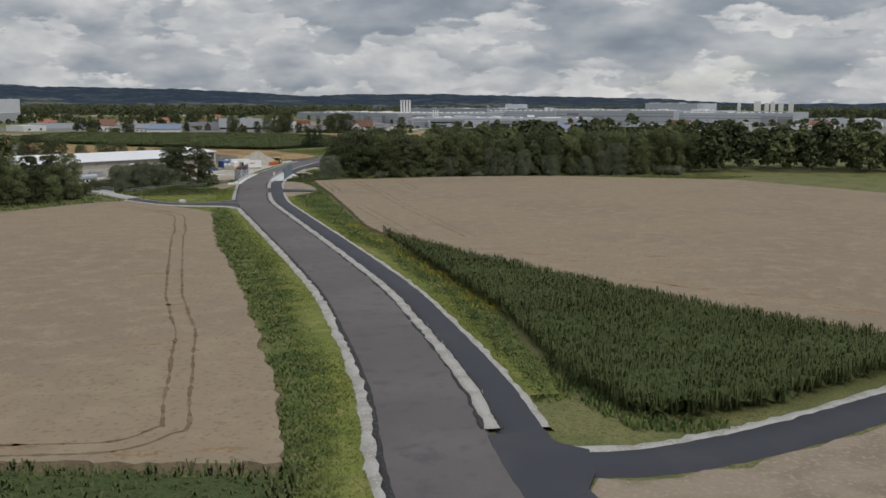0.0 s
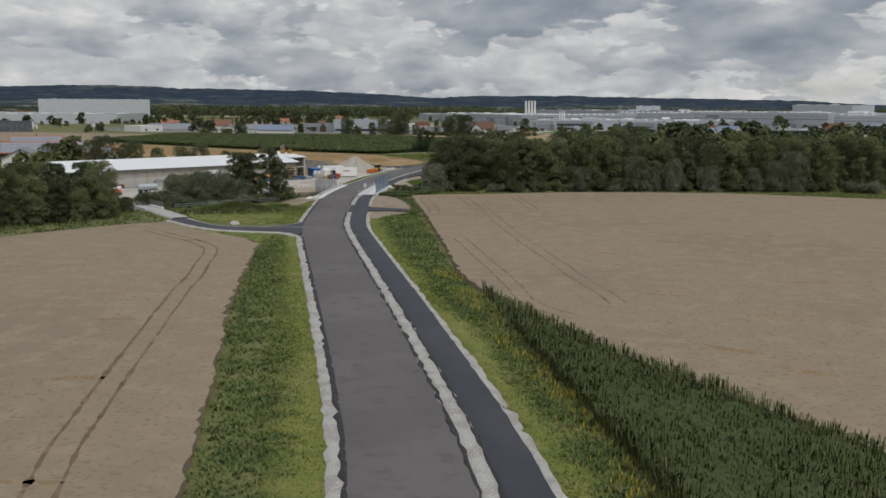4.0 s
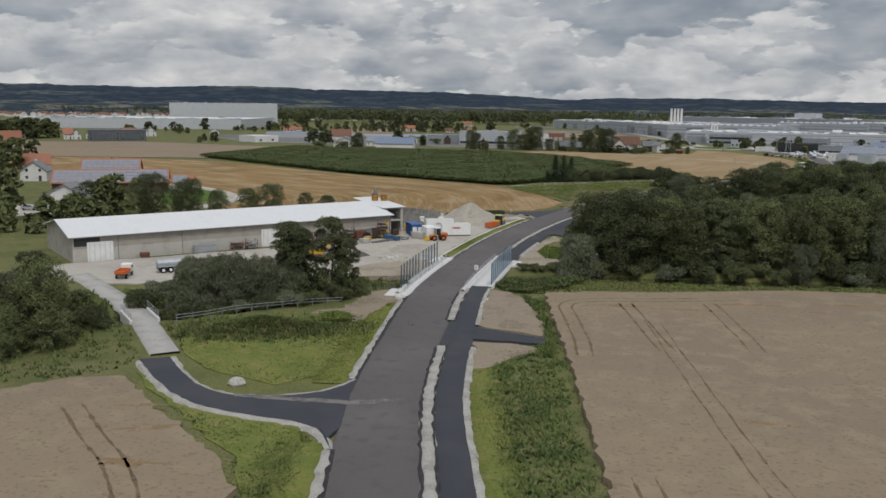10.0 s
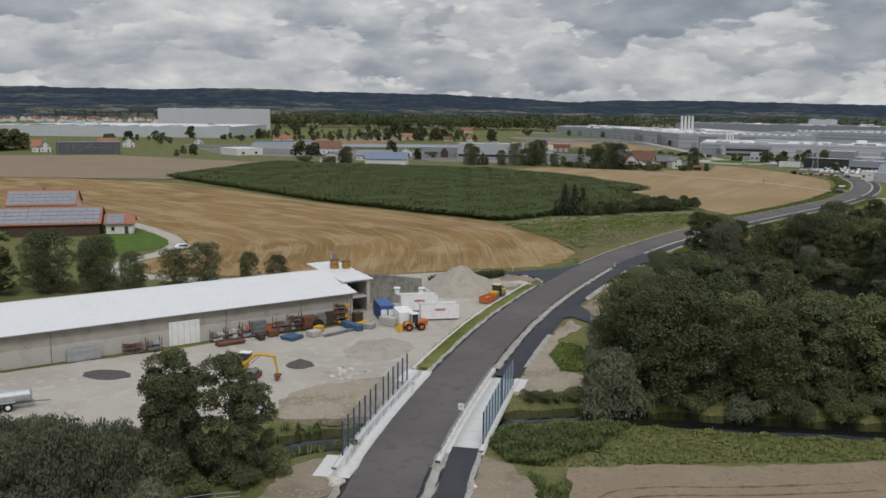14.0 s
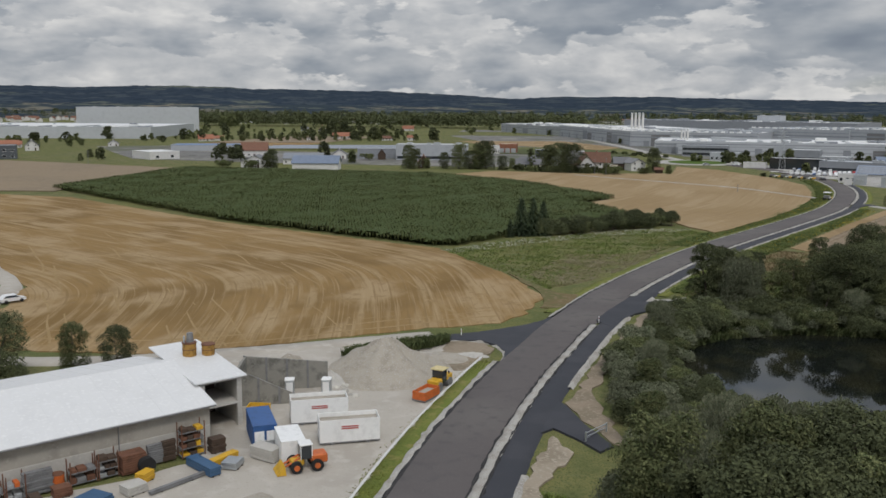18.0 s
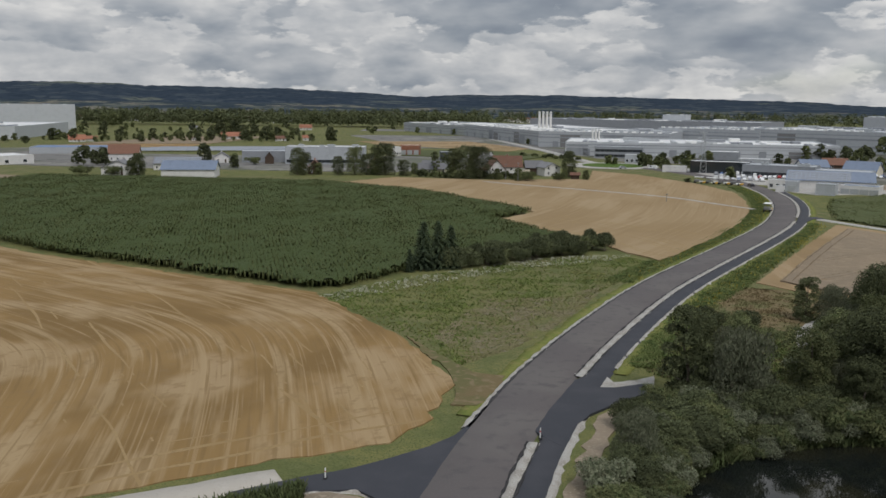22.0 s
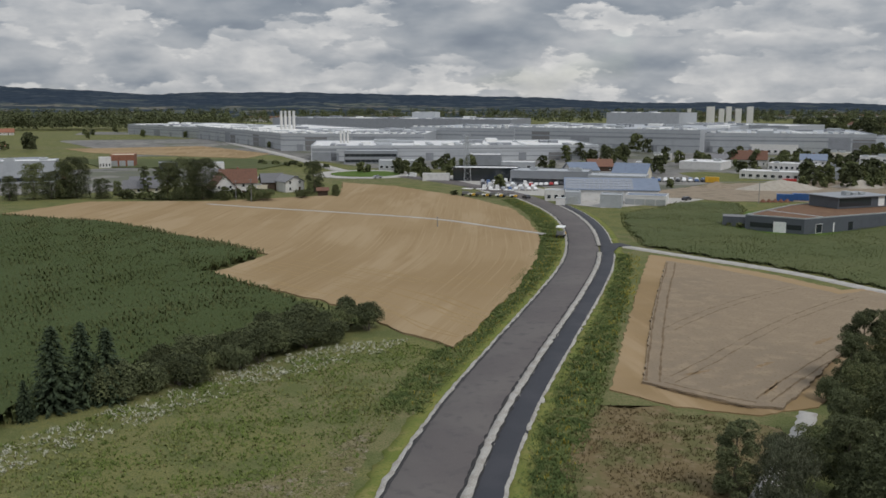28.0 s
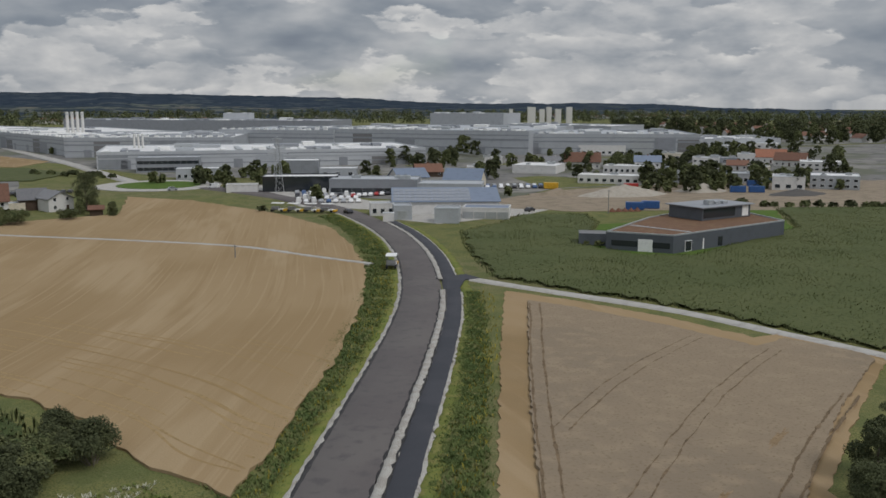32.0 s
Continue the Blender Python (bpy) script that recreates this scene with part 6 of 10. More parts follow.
def toilet(x, y, turn):
    t = thing("portable_toilet", "white and grey portable toilet cabin", "toilet cabin", at=pose(x, y, 0.1, 0, 0, turn), group="toilet cabins")
    part("cabin", Shape().box(-0.55, -0.55, 0, 0.55, 0.55, 2.1, 0.05), GALV, t)
    part("door", Shape().box(-0.4, -0.58, 0.1, 0.4, -0.552, 1.95, 0.01), WHITE_PAINT, t, "white door")
    part("cap", Shape().box(-0.6, -0.6, 2.1, 0.6, 0.6, 2.32, 0.08), WHITE_PAINT, t, "white domed roof")


toilet(-79.0, 324.3, 20)
toilet(-74.7, 325.6, 10)


def wheel(t, x, y, z, r, w, rim=GREY_STUFF):
    tyre = part("wheel", Shape().tube((x, y - w / 2, z), (x, y + w / 2, z), r, r, 16), RUBBER, t, "black tyre")
    part("rim", Shape().tube((x, y - w / 2 - 0.01, z), (x, y + w / 2 + 0.01, z), r * 0.5, r * 0.5, 12), rim, tyre)


def loader(x, y, turn):
    t = thing("wheel_loader", "small orange and white wheel loader with a bucket", "wheel loader", at=pose(x, y, 0.1, 0, 0, turn))
    for xx in (-1.0, 1.05):
        for yy in (-0.85, 0.85):
            wheel(t, xx, yy, 0.6, 0.6, 0.45, ORANGE)
    part("rear_hood", Shape().box(-2.1, -0.75, 0.7, -0.5, 0.75, 1.6, 0.12), ORANGE, t)
    part("front_frame", Shape().box(0.2, -0.5, 0.6, 1.5, 0.5, 1.2, 0.08), YELLOW_PAINT, t)
    cab = part("cab", Shape().box(-0.55, -0.62, 1.2, 0.55, 0.62, 2.6, 0.08), GLASS_DARK, t, "dark glazed cab")
    part("cab_roof", Shape().box(-0.65, -0.72, 2.6, 0.65, 0.72, 2.75, 0.05), WHITE_PAINT, cab, "white roof")
    for xx in (-0.58, 0.52):
        for yy in (-0.66, 0.6):
            part("pillar", Shape().box(xx, yy, 1.2, xx + 0.07, yy + 0.07, 2.62), WHITE_PAINT, cab)
    for yy in (-0.4, 0.4):
        part("lift_arm", Shape().tube((0.6, yy, 1.4), (2.2, yy, 0.6), 0.1, sides=6), ORANGE, t)
    s = Shape().add([(2.1, -1.05, 0.05), (3.0, -1.05, 0.05), (2.2, -1.05, 0.95), (2.1, 1.05, 0.05), (3.0, 1.05, 0.05), (2.2, 1.05, 0.95)], [(0, 1, 2), (5, 4, 3), (0, 3, 4, 1), (0, 2, 5, 3), (1, 4, 5, 2)])
    part("bucket", s, YELLOW_PAINT, t, "dirty yellow bucket")


loader(-69.0, 304.2, 215)


def roller(x, y, turn):
    t = thing("road_roller", "yellow and dark road roller with a canopy roof", "road roller", at=pose(x, y, 0.1, 0, 0, turn))
    for xx in (-1.3, 1.3):
        part("drum", Shape().tube((xx, -0.85, 0.6), (xx, 0.85, 0.6), 0.6, 0.6, 20), GREY_STUFF, t, "steel drum")
    part("hood", Shape().box(0.5, -0.7, 0.9, 2.2, 0.7, 1.6, 0.12), YELLOW_PAINT, t)
    part("rear_frame", Shape().box(-2.1, -0.75, 0.9, -0.6, 0.75, 1.5, 0.1), YELLOW_PAINT, t)
    cab = part("cab", Shape().box(-0.7, -0.75, 0.9, 0.5, 0.75, 2.5, 0.06), GLASS_DARK, t, "dark glazed cab")
    part("canopy", Shape().box(-0.95, -0.9, 2.52, 0.75, 0.9, 2.68, 0.05), plain("cream_canopy", (0.6, 0.5, 0.25), 0.5), cab, "cream canopy roof")
    for yy in (-0.95, 0.95):
        part("mirror", Shape().box(0.55, yy - 0.12, 1.9, 0.62, yy + 0.12, 2.25, 0.02), RUBBER, t)


roller(-61.9, 332.0, 75)


def excavator(x, y, turn):
    t = thing("excavator", "yellow wheeled excavator with a folded boom", "excavator", at=pose(x, y, 0.1, 0, 0, turn))
    part("chassis", Shape().box(-2.2, -0.9, 0.7, 2.0, 0.9, 1.1, 0.06), GREY_STUFF, t)
    for xx in (-1.5, 1.4):
        for yy in (-1.05, 1.05):
            wheel(t, xx, yy, 0.55, 0.55, 0.4, YELLOW_PAINT)
    part("house", Shape().box(-2.4, -1.2, 1.2, 0.6, 1.2, 2.2, 0.14), YELLOW_PAINT, t)
    part("engine_deck", Shape().box(-2.2, -1.0, 2.2, -0.6, 1.0, 2.38, 0.05), GREY_STUFF, t, "dark engine cover")
    cab = part("cab", Shape().box(-0.4, 0.1, 2.2, 1.0, 1.15, 3.2, 0.08), GLASS_DARK, t, "dark glazed cab")
    part("cab_roof", Shape().box(-0.45, 0.05, 3.2, 1.05, 1.2, 3.3, 0.04), WHITE_PAINT, cab, "white roof")
    part("boom", Shape().tube((0.4, -0.4, 1.9), (2.2, -0.4, 3.4), 0.24, 0.2, 6).tube((2.2, -0.4, 3.4), (4.6, -0.4, 3.2), 0.2, 0.18, 6), YELLOW_PAINT, t)
    part("stick", Shape().tube((4.5, -0.4, 3.3), (5.0, -0.4, 1.0), 0.18, 0.14, 6), YELLOW_PAINT, t)
    part("ram", Shape().tube((1.2, -0.1, 1.9), (2.6, -0.1, 3.2), 0.07, sides=6), GALV, t)
    s = Shape().add([(4.6, -0.95, 0.9), (5.4, -0.95, 0.75), (4.9, -0.95, 0.02), (4.6, 0.15, 0.9), (5.4, 0.15, 0.75), (4.9, 0.15, 0.02)], [(0, 1, 2), (5, 4, 3), (0, 3, 4, 1), (0, 2, 5, 3), (1, 4, 5, 2)])
    part("bucket", s, RUST, t, "worn steel bucket")
    part("blade", Shape().box(2.1, -1.15, 0.05, 2.3, 1.15, 0.75, 0.03), RUST, t, "dozer blade")


excavator(-82.2, 273.0, 8)


def tanker(x, y, turn):
    t = thing("tank_trailer", "galvanised slurry tank trailer with a drawbar", "tank trailer", at=pose(x, y, 0.1, 0, 0, turn))
    part("tank", Shape().tube((-2.2, 0, 1.5), (2.2, 0, 1.5), 0.8, 0.8, 20), GALV, t, smooth=False)
    for xx in (-2.2, 2.2):
        part("end_cap", Shape().tube((xx, 0, 1.5), (xx * 1.1, 0, 1.5), 0.8, 0.5, 20), GALV, t)
    for xx in (-0.2, -1.4):
        for yy in (-0.95, 0.95):
            wheel(t, xx, yy, 0.52, 0.52, 0.4, WHITE_PAINT)
    part("frame", Shape().box(-2.3, -0.5, 0.6, 2.6, 0.5, 0.75, 0.03), GREY_STUFF, t)
    part("drawbar", Shape().tube((2.6, 0, 0.65), (4.4, 0, 0.5), 0.08, sides=6), GREY_STUFF, t)
    part("mudguard", Shape().box(-2.2, -1.2, 1.05, 0.6, 1.2, 1.12, 0.02), GALV, t)


tanker(-101.5, 253.6, 45)


def rack(x, turn_y, ln, deep, tall, mats, label, seed, name="material_rack"):
    """A steel rack against the barn's wall with stacked goods, in the barn's own axes."""
    t = thing(name, label, "rack", at=BARN @ pose(x, turn_y, 0.1))
    r = random.Random(seed)
    for xx in (0, ln):
        for yy in (0, deep):
            part("upright", Shape().box(xx - 0.05, yy - 0.05, 0, xx + 0.05, yy + 0.05, tall, 0.01), RUST, t)
    lv = max(2, int(tall / 0.8))
    for k in range(lv):
        z = 0.15 + k * (tall - 0.3) / lv
        part("shelf", Shape().box(-0.03, -0.03, z, ln + 0.03, deep + 0.03, z + 0.06), GREY_STUFF, t)
        xx = 0.1
        while xx < ln - 0.5:
            w = r.uniform(0.4, 0.9)
            part("load", Shape().box(xx, 0.06, z + 0.063, min(xx + w, ln - 0.08), deep - 0.1, z + r.uniform(0.25, 0.6), 0.02), r.choice(mats), t)
            xx += w + 0.08


for k, (x, ln, tall, mats) in enumerate(((29.4, 2.6, 1.6, [RUST, WOOD_DARK]), (32.6, 2.0, 1.9, [GALV, GREY_STUFF]), (42.2, 2.1, 1.7, [GREY_STUFF, RENDER_PALE]), (44.6, 2.1, 1.8, [GREY_STUFF, RENDER_PALE]), (46.9, 1.6, 2.4, [GALV, ORANGE]), (52.4, 2.4, 2.4, [GREY_STUFF, RUST]), (55.0, 1.8, 2.6, [WOOD_DARK, GALV]), (63.2, 2.4, 3.6, [RUST, YELLOW_PAINT, WOOD_DARK]))):
    rack(x, -1.8, ln, 1.2, tall, mats, "loaded steel storage rack against the barn wall", 400 + k)


def goods(x, y, sx, sy, sz, mat, label, name, turn=0.0, category="building material"):
    """A bundle of boards, sheets or blocks: several pieces on bearers, in the barn's axes."""
    t = thing(name, label, category, at=BARN @ pose(x, y, 0.1, 0, 0, turn))
    for k in range(2):
        part("bearer", Shape().box(-sx / 2 + sx * (0.2 + 0.55 * k), -sy / 2, 0, -sx / 2 + sx * (0.2 + 0.55 * k) + 0.1, sy / 2, 0.1), WOOD_DARK, t)
    n = max(2, int(sz / 0.22))
    r = random.Random(int(x * 7 + y))
    for k in range(n):
        j = r.uniform(-0.06, 0.06)
        part("layer", Shape().box(-sx / 2 + j, -sy / 2 - j, 0.1 + k * sz / n, sx / 2 + j, sy / 2 - j, 0.1 + (k + 1) * sz / n - 0.02, 0.015), mat, t)


goods(49.6, -1.4, 2.6, 0.5, 2.2, GREY_STUFF, "leaning stack of dark formwork panels", "panel_stack")
goods(58.2, -1.6, 2.4, 1.6, 1.9, RUST, "pile of rusty drums and pallets", "scrap_pile")
goods(60.6, -1.2, 1.5, 0.4, 2.0, GREY_STUFF, "upright grey formwork sheet stack", "panel_stack")
goods(62.0, -1.2, 1.4, 0.4, 2.1, WOOD_DARK, "upright brown formwork sheet stack", "panel_stack")
goods(66.8, -2.0, 1.5, 1.2, 1.5, WOOD_DARK, "stack of wooden pallets", "pallet_stack")
goods(44.0, -4.2, 4.2, 1.4, 0.45, RUST, "low pile of rusty boards on the ground", "board_pile")
goods(48.8, -4.0, 0.9, 1.8, 0.9, WOOD_DARK, "dark wooden crate on the pale yard", "crate")
goods(51.2, -3.2, 1.6, 1.2, 0.9, RUST, "rust-brown crates in a row", "crate")
goods(53.0, -6.2, 2.6, 2.4, 0.5, BLUE_TARP, "crumpled blue sheeting over beams", "sheeting_pile", 25)
goods(56.6, -6.4, 2.0, 1.6, 0.8, RENDER_PALE, "heap of pale kerb blocks", "block_pile", 12)
goods(58.4, -4.6, 1.6, 1.0, 0.9, YELLOW_PAINT, "yellow formwork frames in a pile", "frame_pile", 30)
goods(60.4, -7.4, 6.0, 0.4, 0.35, GREY_STUFF, "long dark steel beam on the ground", "steel_beam", 12)
goods(63.8, -5.6, 1.2, 4.4, 0.85, BLUE_TARP, "long dark blue box on the ground", "tool_chest", 8)
goods(66.0, -4.8, 3.6, 0.9, 0.6, YELLOW_PAINT, "bright yellow props in a bundle", "prop_bundle", 18)
goods(66.4, -6.6, 1.8, 1.6, 0.7, GALV, "heap of galvanised clamps", "clamp_pile", 40)
goods(70.0, -6.8, 1.6, 3.0, 1.3, RENDER_PALE, "heap of grey mixers and blocks", "block_pile", 20)
goods(72.0, -4.6, 1.3, 2.2, 1.0, GALV, "pile of grey pipes and blocks", "pipe_pile", 60)
goods(71.6, -8.6, 0.9, 2.6, 0.8, RUST, "pile of reddish stone slabs", "slab_pile", 15)
goods(12.5, -1.0, 1.6, 0.8, 0.9, RUST, "small rusty bench of tools", "tool_bench")
goods(24.0, -1.1, 4.5, 1.0, 1.6, GALV, "row of galvanised tanks against the wall", "tank_row")
t = thing("orange_barrel", "orange plastic barrel in the yard", "barrel", at=BARN @ pose(51.4, -1.2, 0.1))
part("drum", Shape().tube((0, 0, 0), (0, 0, 1.4), 0.55, 0.62, 14), ORANGE, t)
part("lid", Shape().tube((0, 0, 1.4), (0, 0, 1.46), 0.64, 0.6, 14), RUST, t)
# drum ring standing among the goods
t = thing("cable_drum", "black coil of hose on its side", "cable drum", at=BARN @ pose(59.2, -3.2, 0.1))
for k in range(6):
    part("coil", Shape().tube((0, k * 0.14, 0.8), (0, k * 0.14 + 0.12, 0.8), 0.8 - 0.02 * (k % 2), 0.8, 18), RUBBER, t)

# low kerb between the yard and the road bank
ribbon("yard_kerb", ROAD, -6.9, -6.65, 0.30, WHITE_CONC, "pale concrete kerb along the yard", "kerb", y0=283, y1=346)

# ---- buildings ----
PANE_MESH = {}


def window_parts(t, x, y, z, w, h, frame_mat=None):
    """A window set into a front (facing -y): frame, pane and sill."""
    f = part("window", Shape().box(x - w / 2, y - 0.05, z, x + w / 2, y - 0.004, z + h, 0.015), frame_mat or WHITE_PAINT, t, "white window frame")
    part("pane", Shape().box(x - w / 2 + 0.09, y - 0.062, z + 0.09, x + w / 2 - 0.09, y - 0.052, z + h - 0.09), GLASS_DARK, f, "dark window pane")
    part("sill", Shape().box(x - w / 2 - 0.06, y - 0.13, z - 0.07, x + w / 2 + 0.06, y - 0.003, z - 0.004), GALV, f)


def gable_house(c, az, w, d, eave, ridge, wall, roof, label, along=True, floors=2, chimney=True, name="house", category="house", overhang=0.6, solar=0.0, windows=True, door=True):
    """A pitched-roof house. c: the middle of its front foot; az: the compass turn of its back. along: the ridge runs across the view."""
    a = radians(az)
    m = pose(c[0] + math.sin(a) * d / 2, c[1] + math.cos(a) * d / 2, -0.05, 0, 0, -az)
    t = thing(name, label, category, at=m)
    W, D = (w / 2, d / 2)
    if along:
        prof = [(-D, 0), (D, 0), (D, eave), (0, ridge), (-D, eave)]
        v = [(-W, y, z) for y, z in prof] + [(W, y, z) for y, z in prof]
    else:
        prof = [(-W, 0), (W, 0), (W, eave), (0, ridge), (-W, eave)]
        v = [(x, -D, z) for x, z in prof] + [(x, D, z) for x, z in prof]
    f = [(4, 3, 2, 1, 0), (5, 6, 7, 8, 9)] + [(i, (i + 1) % 5, 5 + (i + 1) % 5, 5 + i) for i in range(5)]
    if not along:
        f = [tuple(reversed(q)) for q in f]
    part("wall", Shape().add(v, f), wall, t)
    o, th = overhang, 0.2
    H = D if along else W
    R = W if along else D
    slope = (ridge - eave) / H
    for s in (-1, 1):
        y0, z0 = s * (H + o), eave - o * slope
        q = [(-R - o, y0, z0 + 0.03), (R + o, y0, z0 + 0.03), (R + o, 0, ridge + 0.03), (-R - o, 0, ridge + 0.03)]
        q = q + [(x, y, z + th) for x, y, z in q]
        if not along:
            q = [(y, x, z) for x, y, z in q]
        ff = [(3, 2, 1, 0), (4, 5, 6, 7), (0, 1, 5, 4), (1, 2, 6, 5), (2, 3, 7, 6), (3, 0, 4, 7)]
        r = part("roof", Shape().add(q, ff), roof, t, "tiled roof slope")
        if solar and s < 0:
            nx, ny = max(3, int(2 * R / 1.8)), 4
            for i in range(nx):
                for j in range(ny):
                    if i / nx > solar:
                        continue
                    x0, x1 = -R + 2 * R * i / nx + 0.06, -R + 2 * R * (i + 1) / nx - 0.06
                    k0, k1 = 0.06 + 0.86 * j / ny, 0.06 + 0.86 * (j + 1) / ny - 0.03
                    pts = []
                    for lift in (th + 0.06, th + 0.12):
                        for x, k in ((x0, k0), (x1, k0), (x1, k1), (x0, k1)):
                            pts.append((x, y0 * (1 - k), z0 + (ridge - z0) * k + lift))
                    if not along:
                        pts = [(y, x, z) for x, y, z in pts]
                    part("solar_panel", Shape().add(pts, ff), SOLAR, r, "blue-grey solar panel")
    if windows:
        n = max(2, int(w / 3.2))
        for fl in range(floors if not along else max(1, int(eave / 2.6))):
            for k in range(n):
                x = -W + (k + 0.5) * w / n
                z = 0.9 + 2.6 * fl
                top = eave if along else eave + (ridge - eave) * (1 - abs(x) / W)
                if z + 1.3 < top and not (door and fl == 0 and k == n // 2):
                    window_parts(t, x, -D, z, 1.1, 1.25)
        if door:
            part("door", Shape().box(-W + (n // 2 + 0.5) * w / n - 0.5, -D - 0.05, 0.05, -W + (n // 2 + 0.5) * w / n + 0.5, -D - 0.004, 2.1, 0.02), WOOD_DARK, t, "dark door")
    if chimney:
        st = part("chimney", Shape().box(-0.35, 0.4, ridge - 1.2, 0.35, 1.0, ridge + 0.8, 0.02), RED_TILE if roof != GREY_TILE else WHITE_WALL, t)
        part("chimney_cap", Shape().box(-0.42, 0.33, ridge + 0.8, 0.42, 1.07, ridge + 0.9), GREY_STUFF, st)
    return t


def flat_building(c, az, w, d, h, wall, roof, label, name="hall", category="hall", windows=(0, 0), ribbon_win=False, parapet=0.4, doors=0, units=0, z0=-0.05, ribs=0):
    """A flat-roofed building: walls, roof, parapet, rows of windows, roller doors and roof units."""
    a = radians(az)
    m = pose(c[0] + math.sin(a) * d / 2, c[1] + math.cos(a) * d / 2, z0, 0, 0, -az)
    t = thing(name, label, category, at=m)
    W, D = w / 2, d / 2
    part("wall", Shape().box(-W, -D, 0, W, D, h - 0.02), wall, t)
    part("roof", Shape().box(-W + 0.25, -D + 0.25, h - 0.016, W - 0.25, D - 0.25, h + 0.10), roof, t, "flat roof")
    for x0, y0, x1, y1 in ((-W - 0.06, -D - 0.06, W + 0.06, -D + 0.24), (-W - 0.06, D - 0.24, W + 0.06, D + 0.06), (-W - 0.06, -D + 0.242, -W + 0.24, D - 0.242), (W - 0.24, -D + 0.242, W + 0.06, D - 0.242)):
        part("parapet", Shape().box(x0, y0, h - 0.015, x1, y1, h + parapet), wall, t)
    rows, cols = windows
    for r in range(rows):
        z = 0.9 + r * (h - 0.6) / max(1, rows)
        wh = min(1.7, (h - 0.6) / rows * 0.5)
        if ribbon_win:
            b = part("window_band", Shape().box(-W + 0.6, -D - 0.04, z, W - 0.6, -D - 0.004, z + wh), GLASS_DARK, t, "dark strip window")
            for k in range(cols + 1):
                x = -W + 0.6 + (w - 1.2) * k / cols
                part("mullion", Shape().box(x - 0.05, -D - 0.07, z, x + 0.05, -D - 0.042, z + wh), wall, b)
        else:
            for k in range(cols):
                window_parts(t, -W + (k + 0.5) * w / cols, -D, z, min(2.2, w / cols * 0.55), wh)
    for k in range(doors):
        x = -W + (k + 0.5) * w / doors
        part("roller_door", Shape().box(x - 1.7, -D - 0.06, 0.02, x + 1.7, -D - 0.005, min(3.6, h * 0.7), 0.02), GALV, t, "grey roller door")
    for k in range(ribs):
        x = -W + (k + 0.5) * w / ribs
        part("wall_rib", Shape().box(x - 0.15, -D - 0.16, 0, x + 0.15, -D - 0.005, h - 0.1), wall, t)
    r = random.Random(int(c[0] * 3 + c[1]))
    for k in range(units):
        x, y, s = r.uniform(-W * 0.8, W * 0.8), r.uniform(-D * 0.7, D * 0.7), r.uniform(1.0, 2.2)
        u = part("roof_unit", Shape().box(x - s, y - s * 0.7, h + 0.1, x + s, y + s * 0.7, h + 0.1 + s * 0.7, 0.06), GALV, t, "roof ventilation unit")
        part("fan", Shape().tube((x, y, h + 0.1 + s * 0.7), (x, y, h + 0.35 + s * 0.7), s * 0.4, s * 0.4, 10), GREY_STUFF, u)
    return t


# farmstead west of the barn
gable_house((-178.4, 321), -24, 11.8, 12, 3.9, 6.9, WHITE_WALL, GREY_TILE, "white garage building with a grey pitched roof", along=False, chimney=False, windows=False, name="outbuilding", category="outbuilding")
t = thing("garage_door", "grey sectional garage door in the white gable", "door", at=pose(-178.4, 321, 0, 0, 0, 24))
part("leaf", Shape().box(-1.5, -0.08, 0, 1.5, -0.01, 2.9, 0.03), GALV, t)
gable_house((-197.5, 366), -32, 35, 15, 3.4, 7.0, WOOD_DARK, RED_TILE, "long dark timber barn with solar panels on its red roof", solar=1.0, chimney=False, windows=False, name="farm_barn", category="barn")
gable_house((-223, 400), -31, 20, 13, 4.2, 8.0, WHITE_WALL, RED_TILE, "white farm barn with solar panels on its red roof", solar=0.95, chimney=True, name="farm_barn", category="barn")
gable_house((-179, 379), -32, 7, 8, 3.0, 5.0, WHITE_WALL, RED_TILE, "small white shed with a red roof", along=True, chimney=False, name="shed", category="shed", solar=0.4)
gable_house((-279, 426), -41, 12, 10, 3.6, 7.4, WHITE_WALL, RED_TILE, "white farmhouse with a red tiled roof")
gable_house((-250, 392), -30, 9, 10, 3.8, 7.2, WHITE_WALL, GREY_TILE, "white farmhouse with a grey roof", along=False)
gable_house((-232, 300), -50, 14, 10, 3.6, 7.4, WHITE_WALL, BROWN_TILE, "white farmhouse with a brown roof and a terrace")
gable_house((-205, 268), -55, 12, 10, 4.5, 7.6, CREAM_WALL, GREY_TILE, "cream house with a dark roof among trees", along=False)
gable_house((-260, 330), -50, 12, 10, 3.6, 7.4, WHITE_WALL, RED_TILE, "white house with a bright red roof")
sheet("farm_lawn", [(-158, 352), (-153, 368), (-166, 380), (-186, 392), (-182, 372), (-170, 352), (-160, 342)], 0.07, material("mown_lawn", (0.075, 0.125, 0.025), 0.95, spots=[(0.4, (0.095, 0.145, 0.03), 0.45, 0.65, 4)], bump=[(6.0, 0.5, 0.05)], coords="World", spec=0.1), "bright green mown lawn inside the drive", "lawn", jitter=0.2, seed=500)
sheet("farm_court", [(-190, 300), (-170, 316), (-182, 334), (-215, 318), (-214, 296)], 0.07, YARD, "pale gravel farm courtyard", "yard", jitter=0.3, seed=501)

plain("bright_blue_roof", (0.10, 0.18, 0.34), 0.5)
